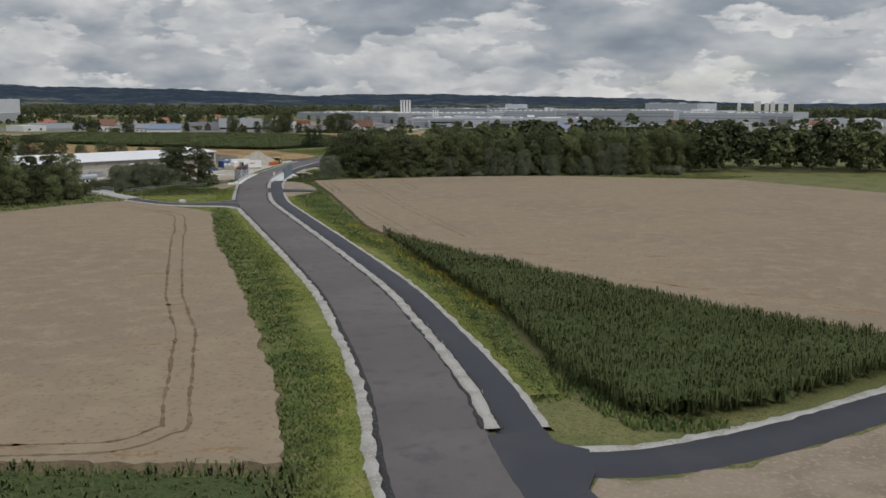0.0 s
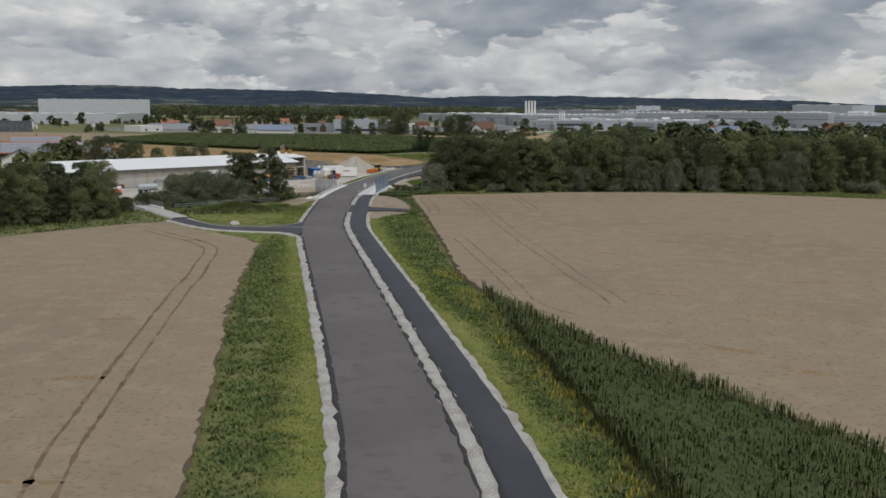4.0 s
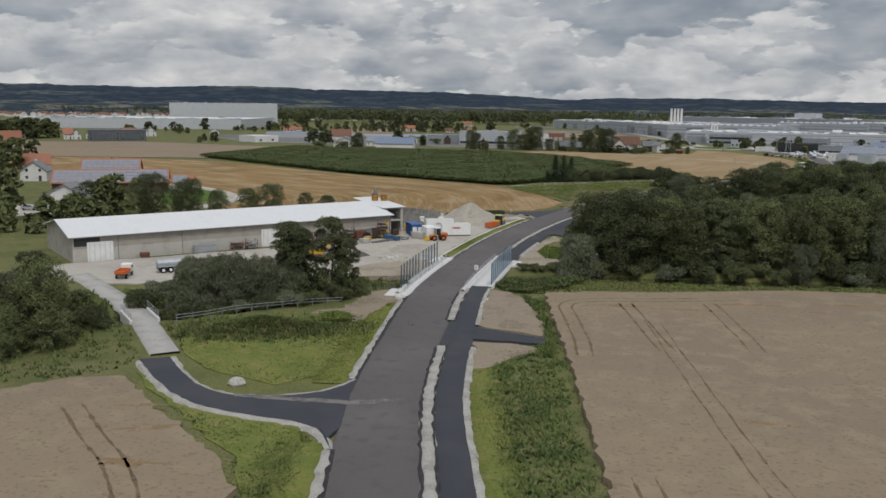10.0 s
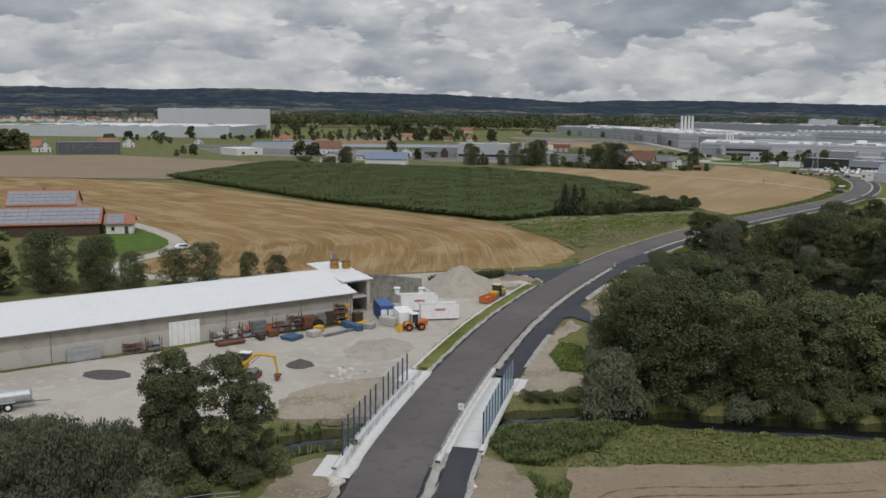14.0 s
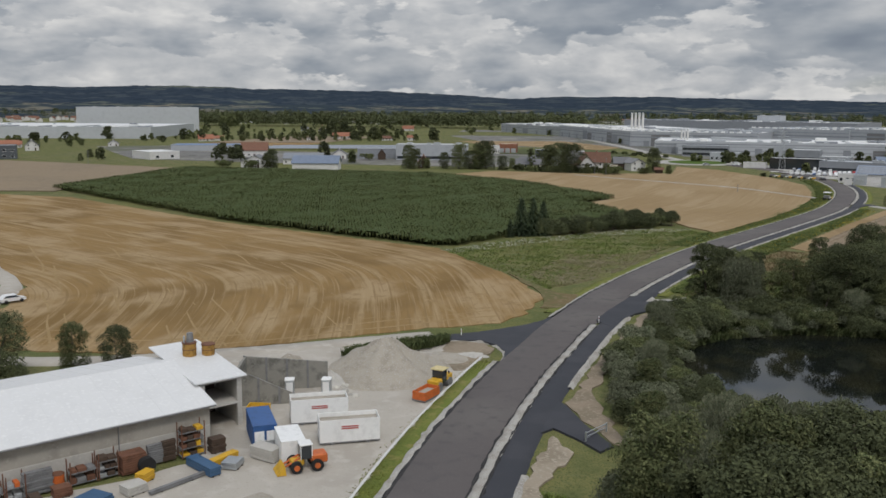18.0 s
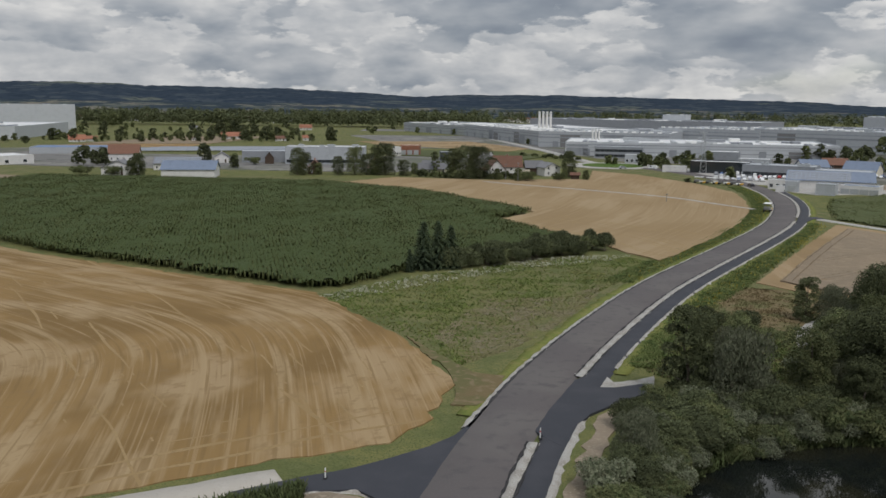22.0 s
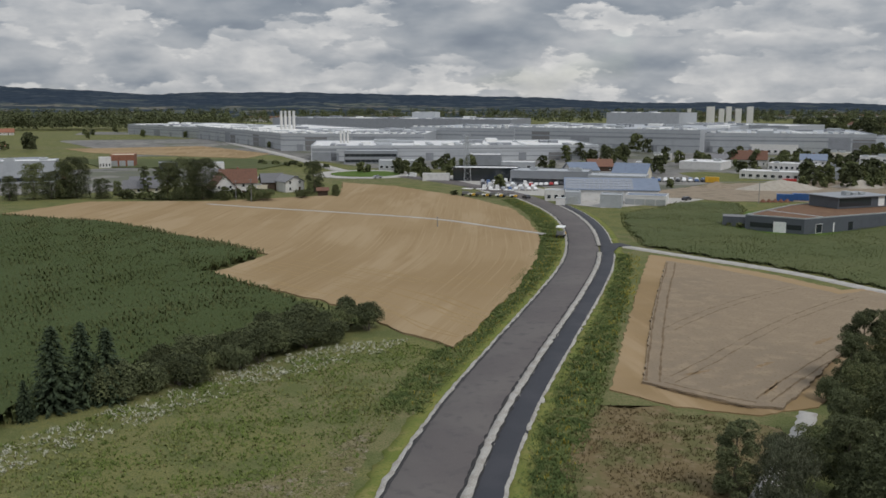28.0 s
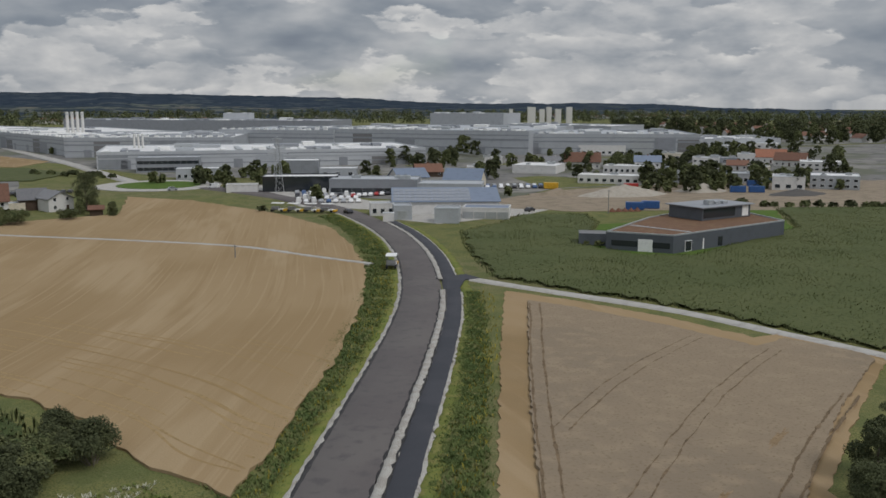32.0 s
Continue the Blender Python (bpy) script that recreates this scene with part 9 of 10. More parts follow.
# distant villages: small pale houses, one mesh of plain gabled blocks each
def village(name, area, count, seed, label):
    r = rng(seed)
    p = np.array(area)
    walls, roofs = Shape(), Shape()
    while count:
        x, y = r.uniform(*np.sort(p[:, 0])[[0, -1]]), r.uniform(*np.sort(p[:, 1])[[0, -1]])
        if not inside([(x, y)], area)[0]:
            continue
        count -= 1
        w, d, e, h, a = r.uniform(5, 9), r.uniform(4, 6), r.uniform(4, 6), r.uniform(3, 4), r.uniform(0, 3.14)
        c, s = math.cos(a), math.sin(a)
        g = lambda u, v, z: (x + c * u - s * v, y + s * u + c * v, z)
        b = [g(-w, -d, 0), g(w, -d, 0), g(w, d, 0), g(-w, d, 0), g(-w, -d, e), g(w, -d, e), g(w, d, e), g(-w, d, e), g(-w, 0, e + h), g(w, 0, e + h)]
        walls.add(b, [(0, 1, 5, 4), (2, 3, 7, 6), (1, 2, 6, 9, 5), (3, 0, 4, 8, 7)])
        roofs.add([g(-w - 0.5, -d - 0.5, e - 0.3), g(w + 0.5, -d - 0.5, e - 0.3), g(w + 0.5, 0, e + h + 0.1), g(-w - 0.5, 0, e + h + 0.1), g(-w - 0.5, d + 0.5, e - 0.3), g(w + 0.5, d + 0.5, e - 0.3)], [(0, 1, 2, 3), (3, 2, 5, 4)])
    t = tagged(new(name, walls.mesh(name, WHITE_WALL)), label, "village", kind="stuff")
    part("roof", roofs, BROWN_TILE, t)


village("village_west", [(-1500, 1500), (-850, 1750), (-500, 1750), (-500, 1900), (-900, 2000), (-1600, 1800)], 110, 701, "distant village of white houses with dark roofs")
village("village_north", [(-100, 2000), (200, 2000), (250, 2150), (-150, 2150)], 50, 702, "distant village of white houses")
village("estate_east", [(520, 900), (1200, 1100), (1100, 1600), (700, 1500)], 130, 703, "distant mixed estate of pale buildings")
village("village_hill", [(700, 2300), (1300, 2200), (1500, 2500), (800, 2700)], 90, 705, "distant hillside village")


# ---- vehicles ----
CAR_SPECS = {}


def make_car(kind, paint, label, van=False):
    t = thing("car" if not van else "van", label, "car" if not van else "van", group="parked cars")
    h = 1.45 if not van else 2.1
    prof = [(-2.1, 0.35), (2.1, 0.35), (2.15, 0.75), (1.25, 0.92), (0.55, h), (-1.3, h), (-1.95, 0.95), (-2.15, 0.8)] if not van else [(-2.4, 0.35), (2.4, 0.35), (2.45, 0.9), (1.9, 1.15), (1.3, h), (-2.35, h), (-2.45, 0.8)]
    n = len(prof)
    v = [(x, -0.86 + (0.14 if z > 1.0 else 0), z) for x, z in prof] + [(x, 0.86 - (0.14 if z > 1.0 else 0), z) for x, z in prof]
    part("body", Shape().add(v, [tuple(range(n)), tuple(range(2 * n - 1, n - 1, -1))] + [(i, n + i, n + (i + 1) % n, (i + 1) % n) for i in range(n)]), paint, t)
    g = [(-1.75, 1.0), (1.0, 1.0), (0.45, h - 0.1), (-1.25, h - 0.1)] if not van else [(0.6, 1.1), (1.75, 1.2), (1.2, h - 0.2), (0.6, h - 0.2)]
    part("side_glass", Shape().add([(x, -0.84 + (0.11 if z > 1.1 else 0) - 0.03, z) for x, z in g] + [(x, 0.84 - (0.11 if z > 1.1 else 0) + 0.03, z) for x, z in g], [(0, 1, 2, 3), (7, 6, 5, 4), (0, 4, 5, 1), (1, 5, 6, 2), (3, 7, 4, 0)]), GLASS_DARK, t, "dark windows")
    for x in (-1.35, 1.35):
        for y in (-0.8, 0.8):
            part("wheel", Shape().tube((x, y - 0.1, 0.32), (x, y + 0.1, 0.32), 0.32, 0.32, 12), RUBBER, t)
    for y in (-0.6, 0.6):
        part("headlight", Shape().box(2.08, y - 0.16, 0.62, 2.17, y + 0.16, 0.75), WHITE_PAINT, t)
    CAR_SPECS[kind] = [t, False]


def park(kind, x, y, turn, z=0.1):
    spec = CAR_SPECS[kind]
    m = pose(x, y, z, 0, 0, turn)
    ob = copy_thing(spec[0], m) if spec[1] else spec[0]
    ob.matrix_basis = m
    spec[1] = True


for k, (c, lab) in enumerate((((0.72, 0.72, 0.72), "white parked car"), ((0.32, 0.33, 0.35), "silver-grey parked car"), ((0.03, 0.03, 0.035), "black parked car"), ((0.05, 0.10, 0.22), "dark blue parked car"), ((0.35, 0.03, 0.03), "red parked car"))):
    make_car(k, plain("car_paint_%s" % "abcde"[k], c, 0.3, dirt=0.05, spec=0.6), lab + " on an open car park")
make_car("van", plain("van_paint", (0.75, 0.75, 0.74), 0.35, dirt=0.08), "white delivery van on a paved lot", True)
_r = random.Random(77)
for row in range(4):
    for k in range(9):
        park(_r.choice([0, 0, 1, 2, 3, 1, "van"]), 38 + k * 2.6 + row * 2.0, 728 + row * 11 - k * 0.7, 75 + _r.uniform(-4, 4), 0.06)
for k in range(10):
    park(_r.choice([0, 1, 2, 4]), 62 + k * 2.5, 741 + k * 0.6, 70, 0.06)
for k in range(22):
    park(_r.choice([0, 1, 2, 3]), 122 + (k % 11) * 2.8, 756 + (k // 11) * 7 - (k % 11) * 0.8, 70, 0.06)
for k in range(12):
    park(_r.choice([2, 2, 1, 0]), -70 + k * 2.6, 792 + k * 0.3, 80, 0.06)
park(0, -147.5, 361, 60, 0.13)
park(2, 46.5, 690, 100, ROAD_Z)
park(2, 106, 676, 30, 0.06)
park(0, 16, 800, 150, 0.15)
park(1, -2, 792, 10, 0.15)
park(1, -187, 318, 20, 0.08)


def dump_truck(x, y, turn):
    """A small two-axle tipper: cab, open tipping bed, chassis and wheels."""
    t = thing("dump_truck", "small tipper truck with white cab and orange bed", "truck", at=pose(x, y, 0.1, 0, 0, turn))
    part("chassis", Shape().box(-2.3, -0.45, 0.45, 2.2, 0.45, 0.7, 0.03), GREY_STUFF, t)
    cab = part("cab", Shape().box(1.0, -0.85, 0.6, 2.4, 0.85, 2.0, 0.1), WHITE_PAINT, t, "white cab")
    part("windscreen", Shape().box(2.39, -0.7, 1.3, 2.43, 0.7, 1.85, 0.02), GLASS_DARK, cab)
    for y0 in (-0.87, 0.84):
        part("side_window", Shape().box(1.3, y0, 1.3, 2.1, y0 + 0.03, 1.8), GLASS_DARK, cab)
    part("bed_floor", Shape().box(-2.4, -0.9, 0.85, 0.8, 0.9, 0.95, 0.02), ORANGE, t, "orange tipping bed")
    for box in ((-2.4, -0.9, 0.8, -0.82), (-2.4, 0.82, 0.8, 0.9), (-2.4, -0.815, -2.32, 0.815), (0.72, -0.815, 0.8, 0.815)):
        part("bed_side", Shape().box(box[0], box[1], 0.955, box[2], box[3], 1.4, 0.015), ORANGE, t, "orange drop side")
    for xx in (-1.5, 1.6):
        for yy in (-0.78, 0.78):
            wheel(t, xx, yy, 0.38, 0.38, 0.26)


dump_truck(-105.9, 246.9, 110)
park("van", 15, 795, 140, 0.15)


def paver(x, y, turn, label):
    """A small road machine: canopy on four posts over an engine deck, four tyres."""
    t = thing("road_paver", label, "road machine", at=pose(x, y, ROAD_Z - 0.05, 0, 0, turn))
    part("hood", Shape().box(-2.2, -1.0, 0.7, 0.2, 1.0, 1.7, 0.12), GREY_STUFF, t)
    part("deck", Shape().box(0.2, -1.1, 0.5, 2.0, 1.1, 1.0, 0.06), WHITE_PAINT, t)
    for xx in (-2.0, 1.4):
        for yy in (-0.95, 0.95):
            part("canopy_post", Shape().tube((xx, yy, 0.9), (xx, yy, 2.8), 0.05, sides=6), GREY_STUFF, t)
            part("wheel", Shape().tube((xx, yy - 0.2, 0.45), (xx, yy + 0.2, 0.45), 0.45, 0.45, 14), RUBBER, t)
    part("canopy", Shape().box(-2.3, -1.2, 2.8, 1.8, 1.2, 2.95, 0.05), WHITE_PAINT, t, "white canopy")
    part("hopper", Shape().box(2.0, -1.3, 0.3, 3.0, 1.3, 1.0, 0.08), YELLOW_PAINT, t)


paver(31.0, 592.5, 68, "road paver with a white canopy on the road edge")
for k in range(4):
    paver(26 + k * 5.0, 703 - k * 2.6, -30, "parked yellow road machine beside the bypass")

# ---- verges, wheel ruts and field edges ----
LANES = ((SIDE_BRIDGE, 2.0), (SIDE_UP, 1.2), (SIDE_LOW, 1.2), (TRACK_WOOD, 1.1), (SIDE_WEST, 2.2))
BARE_STRIPS = ([(-42.4, 232.5), (-41.1, 232.1), (-36.7, 230.8), (-32.5, 229.7), (-31.9, 226.9), (-36.5, 226.8), (-41.0, 226.5)], [(-46.2, 256.9), (-42.7, 255.9), (-40.2, 252.6), (-37.2, 245.8), (-34.6, 238.1), (-32.8, 230.9), (-36.6, 231.6), (-41.0, 232.8), (-41.8, 233.1), (-44.6, 246.5)], [(-40.7, 225.7), (-36.6, 226.1), (-32.6, 225.6), (-32.6, 223.5), (-35.1, 219.4), (-36.5, 215.0), (-38.1, 214.0)])


def blades(name, pts, tall, wide, count, mat, seed, label, category="grass", lean=0.5, over=None):
    """Grass or weed tufts: each a few bent blades."""
    r = rng(seed)
    pts = np.asarray(pts, float)
    for line, gap in LANES:
        pts = pts[near_line(pts[:, 0], pts[:, 1], line) > gap]
    for area in BARE_STRIPS:
        pts = pts[~inside(pts, area) | (r.uniform(0, 1, len(pts)) < 0.04)]
    n = len(pts)
    base = np.maximum(height(pts[:, 0], pts[:, 1]), -1.0)
    if over:
        base = base + over(pts[:, 0], pts[:, 1])
    vs = []
    for _ in range(count):
        a = r.uniform(0, 6.283, n)
        h = tall * r.uniform(0.5, 1.2, n)
        w = wide * r.uniform(0.6, 1.3, n)
        dx, dy = np.cos(a), np.sin(a)
        ox, oy = r.normal(0, wide * 1.5, n), r.normal(0, wide * 1.5, n)
        x, y = pts[:, 0] + ox, pts[:, 1] + oy
        l = lean * h * r.uniform(0.3, 1.2, n)
        root_a = np.stack([x - dy * w, y + dx * w, base], 1)
        root_b = np.stack([x + dy * w, y - dx * w, base], 1)
        top_b = np.stack([x + dx * l + dy * w * 0.5, y + dy * l - dx * w * 0.5, base + h], 1)
        top_a = np.stack([x + dx * l - dy * w * 0.5, y + dy * l + dx * w * 0.5, base + h], 1)
        vs.append(np.stack([root_a, root_b, top_b, top_a], 1))
    v = np.concatenate(vs).reshape(-1, 3)
    return tagged(new(name, array_mesh(name, v, np.arange(len(v)).reshape(-1, 4), mat)), label, category, kind="stuff")


def along_road(n, y0, y1, a, b, seed, clump=0.0, clear=()):
    """Random plan points beside the road, between two offsets and two y's, in clumps."""
    r = rng(seed)
    k = np.flatnonzero((ROAD[:, 1] >= y0) & (ROAD[:, 1] <= y1))
    i = r.choice(k, n)
    lo = a(ROAD[i, 1]) if callable(a) else a
    hi = b(ROAD[i, 1]) if callable(b) else b
    off = lo + (hi - lo) * r.uniform(0, 1, n)
    p = ROAD[i] + ROAD_N[i] * off[:, None] + r.normal(0, 0.5, (n, 2))
    if clump:
        p = p[wobble(p[:, 0], p[:, 1], clump, seed) > r.uniform(-1.2, 0.6, len(p))]
    for x, y, rad in clear:
        p = p[np.hypot(p[:, 0] - x, p[:, 1] - y) > rad]
    return p


MOUND = np.array([(-68.0, 223.2)])


def on_mound(x, y):
    c, q = math.cos(radians(24)), math.sin(radians(24))
    u, v = c * (x + 68.0) + q * (y - 223.2), -q * (x + 68.0) + c * (y - 223.2)
    return np.maximum(0.0, 1.5 * np.maximum(0.0, 1 - np.hypot(u / 9.0, v / 4.4)) ** 1.1 - 0.05)


def round_mound(n, seed, spread):
    """Points thrown over the mound, thinning out round it."""
    r = rng(seed)
    c, q = math.cos(radians(24)), math.sin(radians(24))
    u, v = r.normal(0, 4.6 * spread, n), r.normal(0, 2.1 * spread, n)
    p = MOUND + np.stack([c * u - q * v, q * u + c * v], 1)
    return p[wobble(p[:, 0], p[:, 1], 3.0, seed) > r.uniform(-1.2, 0.6, n)]


JUNCTIONS = ((-52, 199.5, 6.0), (-60, 200.5, 4.0), (-68, 204, 4.0), (8, 53, 6.0), (-56, 362, 9.0), (-33, 395, 4.0), (-37, 228, 4.5), (-39.5, 238, 3.6), (-41.5, 246, 4.0))
edge_l = lambda y: np.interp(y, [20, 50, 67, 91, 114, 136, 153, 178, 190], [-10.2, -10.0, -10.6, -11.6, -12.2, -12.4, -11.9, -10.6, -9.5])
edge_r = lambda y: np.interp(y, [62, 90, 107, 126, 149, 166, 185, 217, 250], [9.6, 13.0, 13.0, 13.2, 14.5, 14.5, 16.8, 18.2, 17.0])
ribbon("verge_west", ROAD, -8.2, -4.35, 0.09, LIME, "short yellow-green verge grass beside the road", "grass", "stuff", jitter=0.35, seed=801, y0=15, y1=192, cells=2)
ribbon("verge_west_far", ROAD, -8.0, -4.35, 0.09, LIME, "short yellow-green verge grass beside the road", "grass", "stuff", jitter=0.35, seed=802, y0=206, y1=242, cells=2)
ribbon("verge_east", ROAD, 7.9, 11.0, 0.09, LIME, "short yellow-green verge grass beside the path", "grass", "stuff", jitter=0.35, seed=803, y0=64, y1=216, cells=2)
ribbon("verge_yard", ROAD, -6.6, -4.35, 0.18, LIME, "narrow grassed bank between road and yard", "grass", "stuff", jitter=0.12, seed=804, y0=284, y1=344, cells=2)
ribbon("verge_north_west", ROAD, -6.4, -4.25, 0.09, LIME, "short yellow-green verge grass beside the road", "grass", "stuff", jitter=0.25, seed=805, y0=376, y1=700, cells=2)
ribbon("verge_north_east", ROAD, 7.65, 9.6, 0.09, LIME, "short yellow-green verge grass beside the path", "grass", "stuff", jitter=0.25, seed=806, y0=398, y1=664, cells=2)
sheet("side_meadow", [(-51.5, 209), (-56, 203), (-66, 206), (-72, 211), (-78, 219), (-72, 230), (-62, 234), (-57.5, 240), (-55.2, 232), (-53.2, 220)], 0.07, LIME, "short yellow-green meadow inside the junction", "grass", "stuff", jitter=0.15, seed=807, step=1.5)

blades("weeds_west", along_road(17000, 15, 192, edge_l, -6.6, 811, 7.0, JUNCTIONS), 0.30, 0.045, 5, WEED, 812, "tall green weeds along the wheat", "weeds", lean=1.3)
blades("grass_west", along_road(22000, 15, 245, -8.4, -4.7, 813, 0, JUNCTIONS), 0.20, 0.06, 3, LIME_BLADE, 814, "yellow-green grass blades on the verge")
blades("weeds_east", along_road(20000, 64, 250, 10.0, edge_r, 815, 8.0, JUNCTIONS), 0.34, 0.05, 5, WEED, 816, "tall green weeds between path and field", "weeds", lean=1.3)
blades("grass_east", along_road(16000, 64, 250, 8.4, 11.2, 817, 0, JUNCTIONS), 0.20, 0.06, 3, LIME_BLADE, 818, "yellow-green grass blades on the verge")
blades("flowers_east", along_road(1500, 90, 160, 11.5, 14.5, 819, 9.0), 0.55, 0.05, 2, GOLDROD, 820, "yellow flowering weeds beside the maize", "weeds")
blades("bank_grass", along_road(7000, 284, 344, -6.6, -4.6, 821), 0.25, 0.06, 3, LIME_BLADE, 822, "rough grass on the bank above the yard")
blades("weeds_north_west", along_road(22000, 455, 690, -11.5, -5.8, 823, 7.0), 0.34, 0.055, 5, WEED, 824, "tall green weeds along the golden field", "weeds", lean=1.3)
blades("flowers_north_west", along_road(1200, 460, 690, -9.5, -5.4, 825, 10.0), 0.5, 0.06, 2, GOLDROD, 826, "yellow flowering weeds along the road", "weeds")
blades("weeds_north_east", along_road(23000, 398, 566, 9.0, lambda y: np.interp(y, [398, 440, 470, 566], [12.0, 14.0, 14.5, 10.5]), 827, 7.0, ((-31, 396, 4.0),)), 0.34, 0.055, 5, WEED, 828, "tall green weeds beside the path", "weeds", lean=1.3)
blades("flowers_north_east", along_road(900, 440, 566, 10, 13.5, 829, 10.0), 0.5, 0.06, 2, GOLDROD, 830, "yellow flowering weeds beside the path", "weeds")


def scattered(area, n, seed, clump=0.0):
    r = rng(seed)
    p = np.array(area)
    q = np.stack([r.uniform(p[:, 0].min(), p[:, 0].max(), n), r.uniform(p[:, 1].min(), p[:, 1].max(), n)], 1)
    q = q[inside(q, area)]
    if clump:
        q = q[wobble(q[:, 0], q[:, 1], clump, seed) > r.uniform(-1.0, 0.7, len(q))]
    return q


BARE = [(-61, 412.4), (-58.5, 424), (-55.7, 440), (-44, 443), (-32.5, 455), (-34.5, 446), (-38.5, 432), (-44.5, 415.8), (-49, 406), (-54.5, 399)]


def off_soil(q):
    """Drops most of the points that fall on the bare patch."""
    r = rng(77)
    return q[~inside(q, BARE) | (r.uniform(0, 1, len(q)) < 0.35)]


MEADOW = [(-56, 396), (-66, 412), (-86, 438), (-78, 452), (-66, 464), (-46, 484), (-26, 494), (-19.5, 485), (-28, 462), (-38, 440), (-48, 412)]
blades("meadow_tufts", off_soil(scattered(MEADOW, 42000, 831, 9.0)), 0.22, 0.05, 5, MEADOW_BLADE, 832, "uneven green meadow tufts", lean=1.3)
blades("meadow_dry_tufts", off_soil(scattered(MEADOW, 4000, 833, 12.0)), 0.25, 0.06, 2, DRY, 834, "dry brownish meadow tufts")
FLOWERS = [(-86, 437), (-83, 434), (-74, 444), (-64, 456), (-46, 474), (-28, 486), (-24, 493), (-34, 493), (-48, 484), (-66, 464), (-78, 452)]
blades("meadow_flowers", scattered(FLOWERS, 9500, 835, 7.0), 0.26, 0.042, 7, BLOSSOM, 836, "white flowering meadow herbs along the maize", "flowers", 1.6)

blades("bare_patch_grass", scattered(BARE, 34000, 841, 6.0), 0.05, 0.12, 5, THIN, 842, "thin dry tan grass on bare soil in the meadow", "grass", 3.0)
DRYLAND = [(-18.5, 427), (-13, 444), (-4, 459), (7, 452.6), (15, 447.4), (4, 435), (-5, 425), (-12, 412), (-16, 420)]
sheet("dry_meadow", DRYLAND, 0.06, DRY, "dry brown grass between the path and the wood", "grass", "stuff", jitter=0.8, seed=837, step=1.5)
blades("dry_tufts", scattered(DRYLAND, 14000, 838, 6.0), 0.3, 0.05, 4, DRY, 839, "dry brown grass tufts")
EDGE = [(-30, 398), (-22, 424), (-16, 430), (-6, 422), (-6, 400), (-22, 390)]
blades("wood_edge_weeds", scattered(EDGE, 9000, 871, 5.0), 0.40, 0.06, 4, WEED, 872, "tall weeds between the path and the trees", "weeds", 1.0)
blades("wood_edge_dry", scattered(EDGE, 4000, 873, 7.0), 0.40, 0.05, 3, DRY, 874, "dry grass between the path and the trees", "grass", 1.0)
CORNER = [(-72, 202.5), (-66.5, 197.4), (-61.5, 193.4), (-50.6, 184.8), (-46.6, 179), (-44.9, 182), (-47.0, 190.5), (-49.8, 195.6), (-54.0, 196.6), (-58.8, 197.2), (-64.8, 199.4)]
blades("corner_grass", scattered(CORNER, 7000, 881, 4.0), 0.22, 0.05, 4, WEED, 882, "green grass tufts beside the side road", "grass", 1.0)
SIDE = [(-51.5, 209), (-56, 203), (-66, 206), (-72, 211), (-78, 219), (-72, 230), (-62, 234), (-57.5, 240), (-55.2, 232), (-53.2, 220)]
blades("side_meadow_grass", scattered(SIDE, 9000, 883, 6.0), 0.20, 0.05, 4, WEED, 884, "green grass tufts in the side meadow", "grass", 1.0)
blades("side_meadow_dry", scattered(SIDE, 3000, 885, 5.0), 0.22, 0.05, 3, DRY, 886, "dry grass tufts in the side meadow", "grass", 1.0)
BANK_S = [(-130, 206), (-98, 178), (-76, 200), (-74, 206), (-84, 217), (-92, 226), (-110, 226)]
blades("bank_tufts", scattered(BANK_S, 9000, 887, 7.0), 0.35, 0.07, 4, WEED, 888, "rough grass tufts beyond the wheat", "grass", 1.0)
off_stream = lambda q: q[near_line(q[:, 0], q[:, 1], STREAM) > 2.6]
BANK = [(-100, 222), (-92, 228), (-80, 238), (-66, 250), (-62, 256), (-66, 262), (-80, 250), (-92, 240), (-110, 232)]
blades("stream_weeds_west", off_stream(scattered(BANK, 9000, 841, 6.0)), 0.7, 0.12, 3, WEED, 842, "tall weeds on the stream bank", "weeds")
BANK_E = [(-46, 260.6), (-42.5, 256.5), (-38.5, 257), (-22, 263), (-12, 266.5), (-2, 271.5), (18, 275), (84, 268), (100, 284), (40, 286), (-10, 277), (-34, 273), (-45, 267)]
LUSH = [(-46.1, 260.6), (-45.6, 266.5), (-38.7, 271.5), (-32, 272), (-34.9, 263.2), (-39.8, 256.8), (-42.9, 256.5)]
blades("stream_grass_east", off_stream(scattered(BANK_E, 26000, 843, 0.0)), 0.20, 0.05, 5, MEADOW_BLADE, 844, "rough green grass on the stream bank", "grass", lean=1.4)
blades("stream_dry_east", off_stream(scattered(BANK_E, 16000, 861, 6.0)), 0.24, 0.045, 4, DRY, 862, "dry brown grass on the stream bank", "grass", lean=1.4)
blades("stream_weeds_east", off_stream(scattered(LUSH, 5200, 863, 4.0)), 0.5, 0.06, 5, WEED, 864, "lush green weeds on the stream bank", "weeds", lean=1.2)
blades("stream_dark_weeds", off_stream(scattered(LUSH, 3600, 865, 3.0)), 0.6, 0.06, 5, RIM_WEED, 866, "dark rank weeds on the stream bank", "weeds", lean=1.2)
blades("bank_wood_grass", scattered([(-45.6, 304.4), (-42.9, 303.6), (-39.9, 298.3), (-38.6, 289.7), (-43.0, 289.5), (-45.6, 295.7)], 3600, 867), 0.32, 0.05, 4, MEADOW_BLADE, 868, "green grass on the earth bank beside the trees", "grass", lean=1.2)
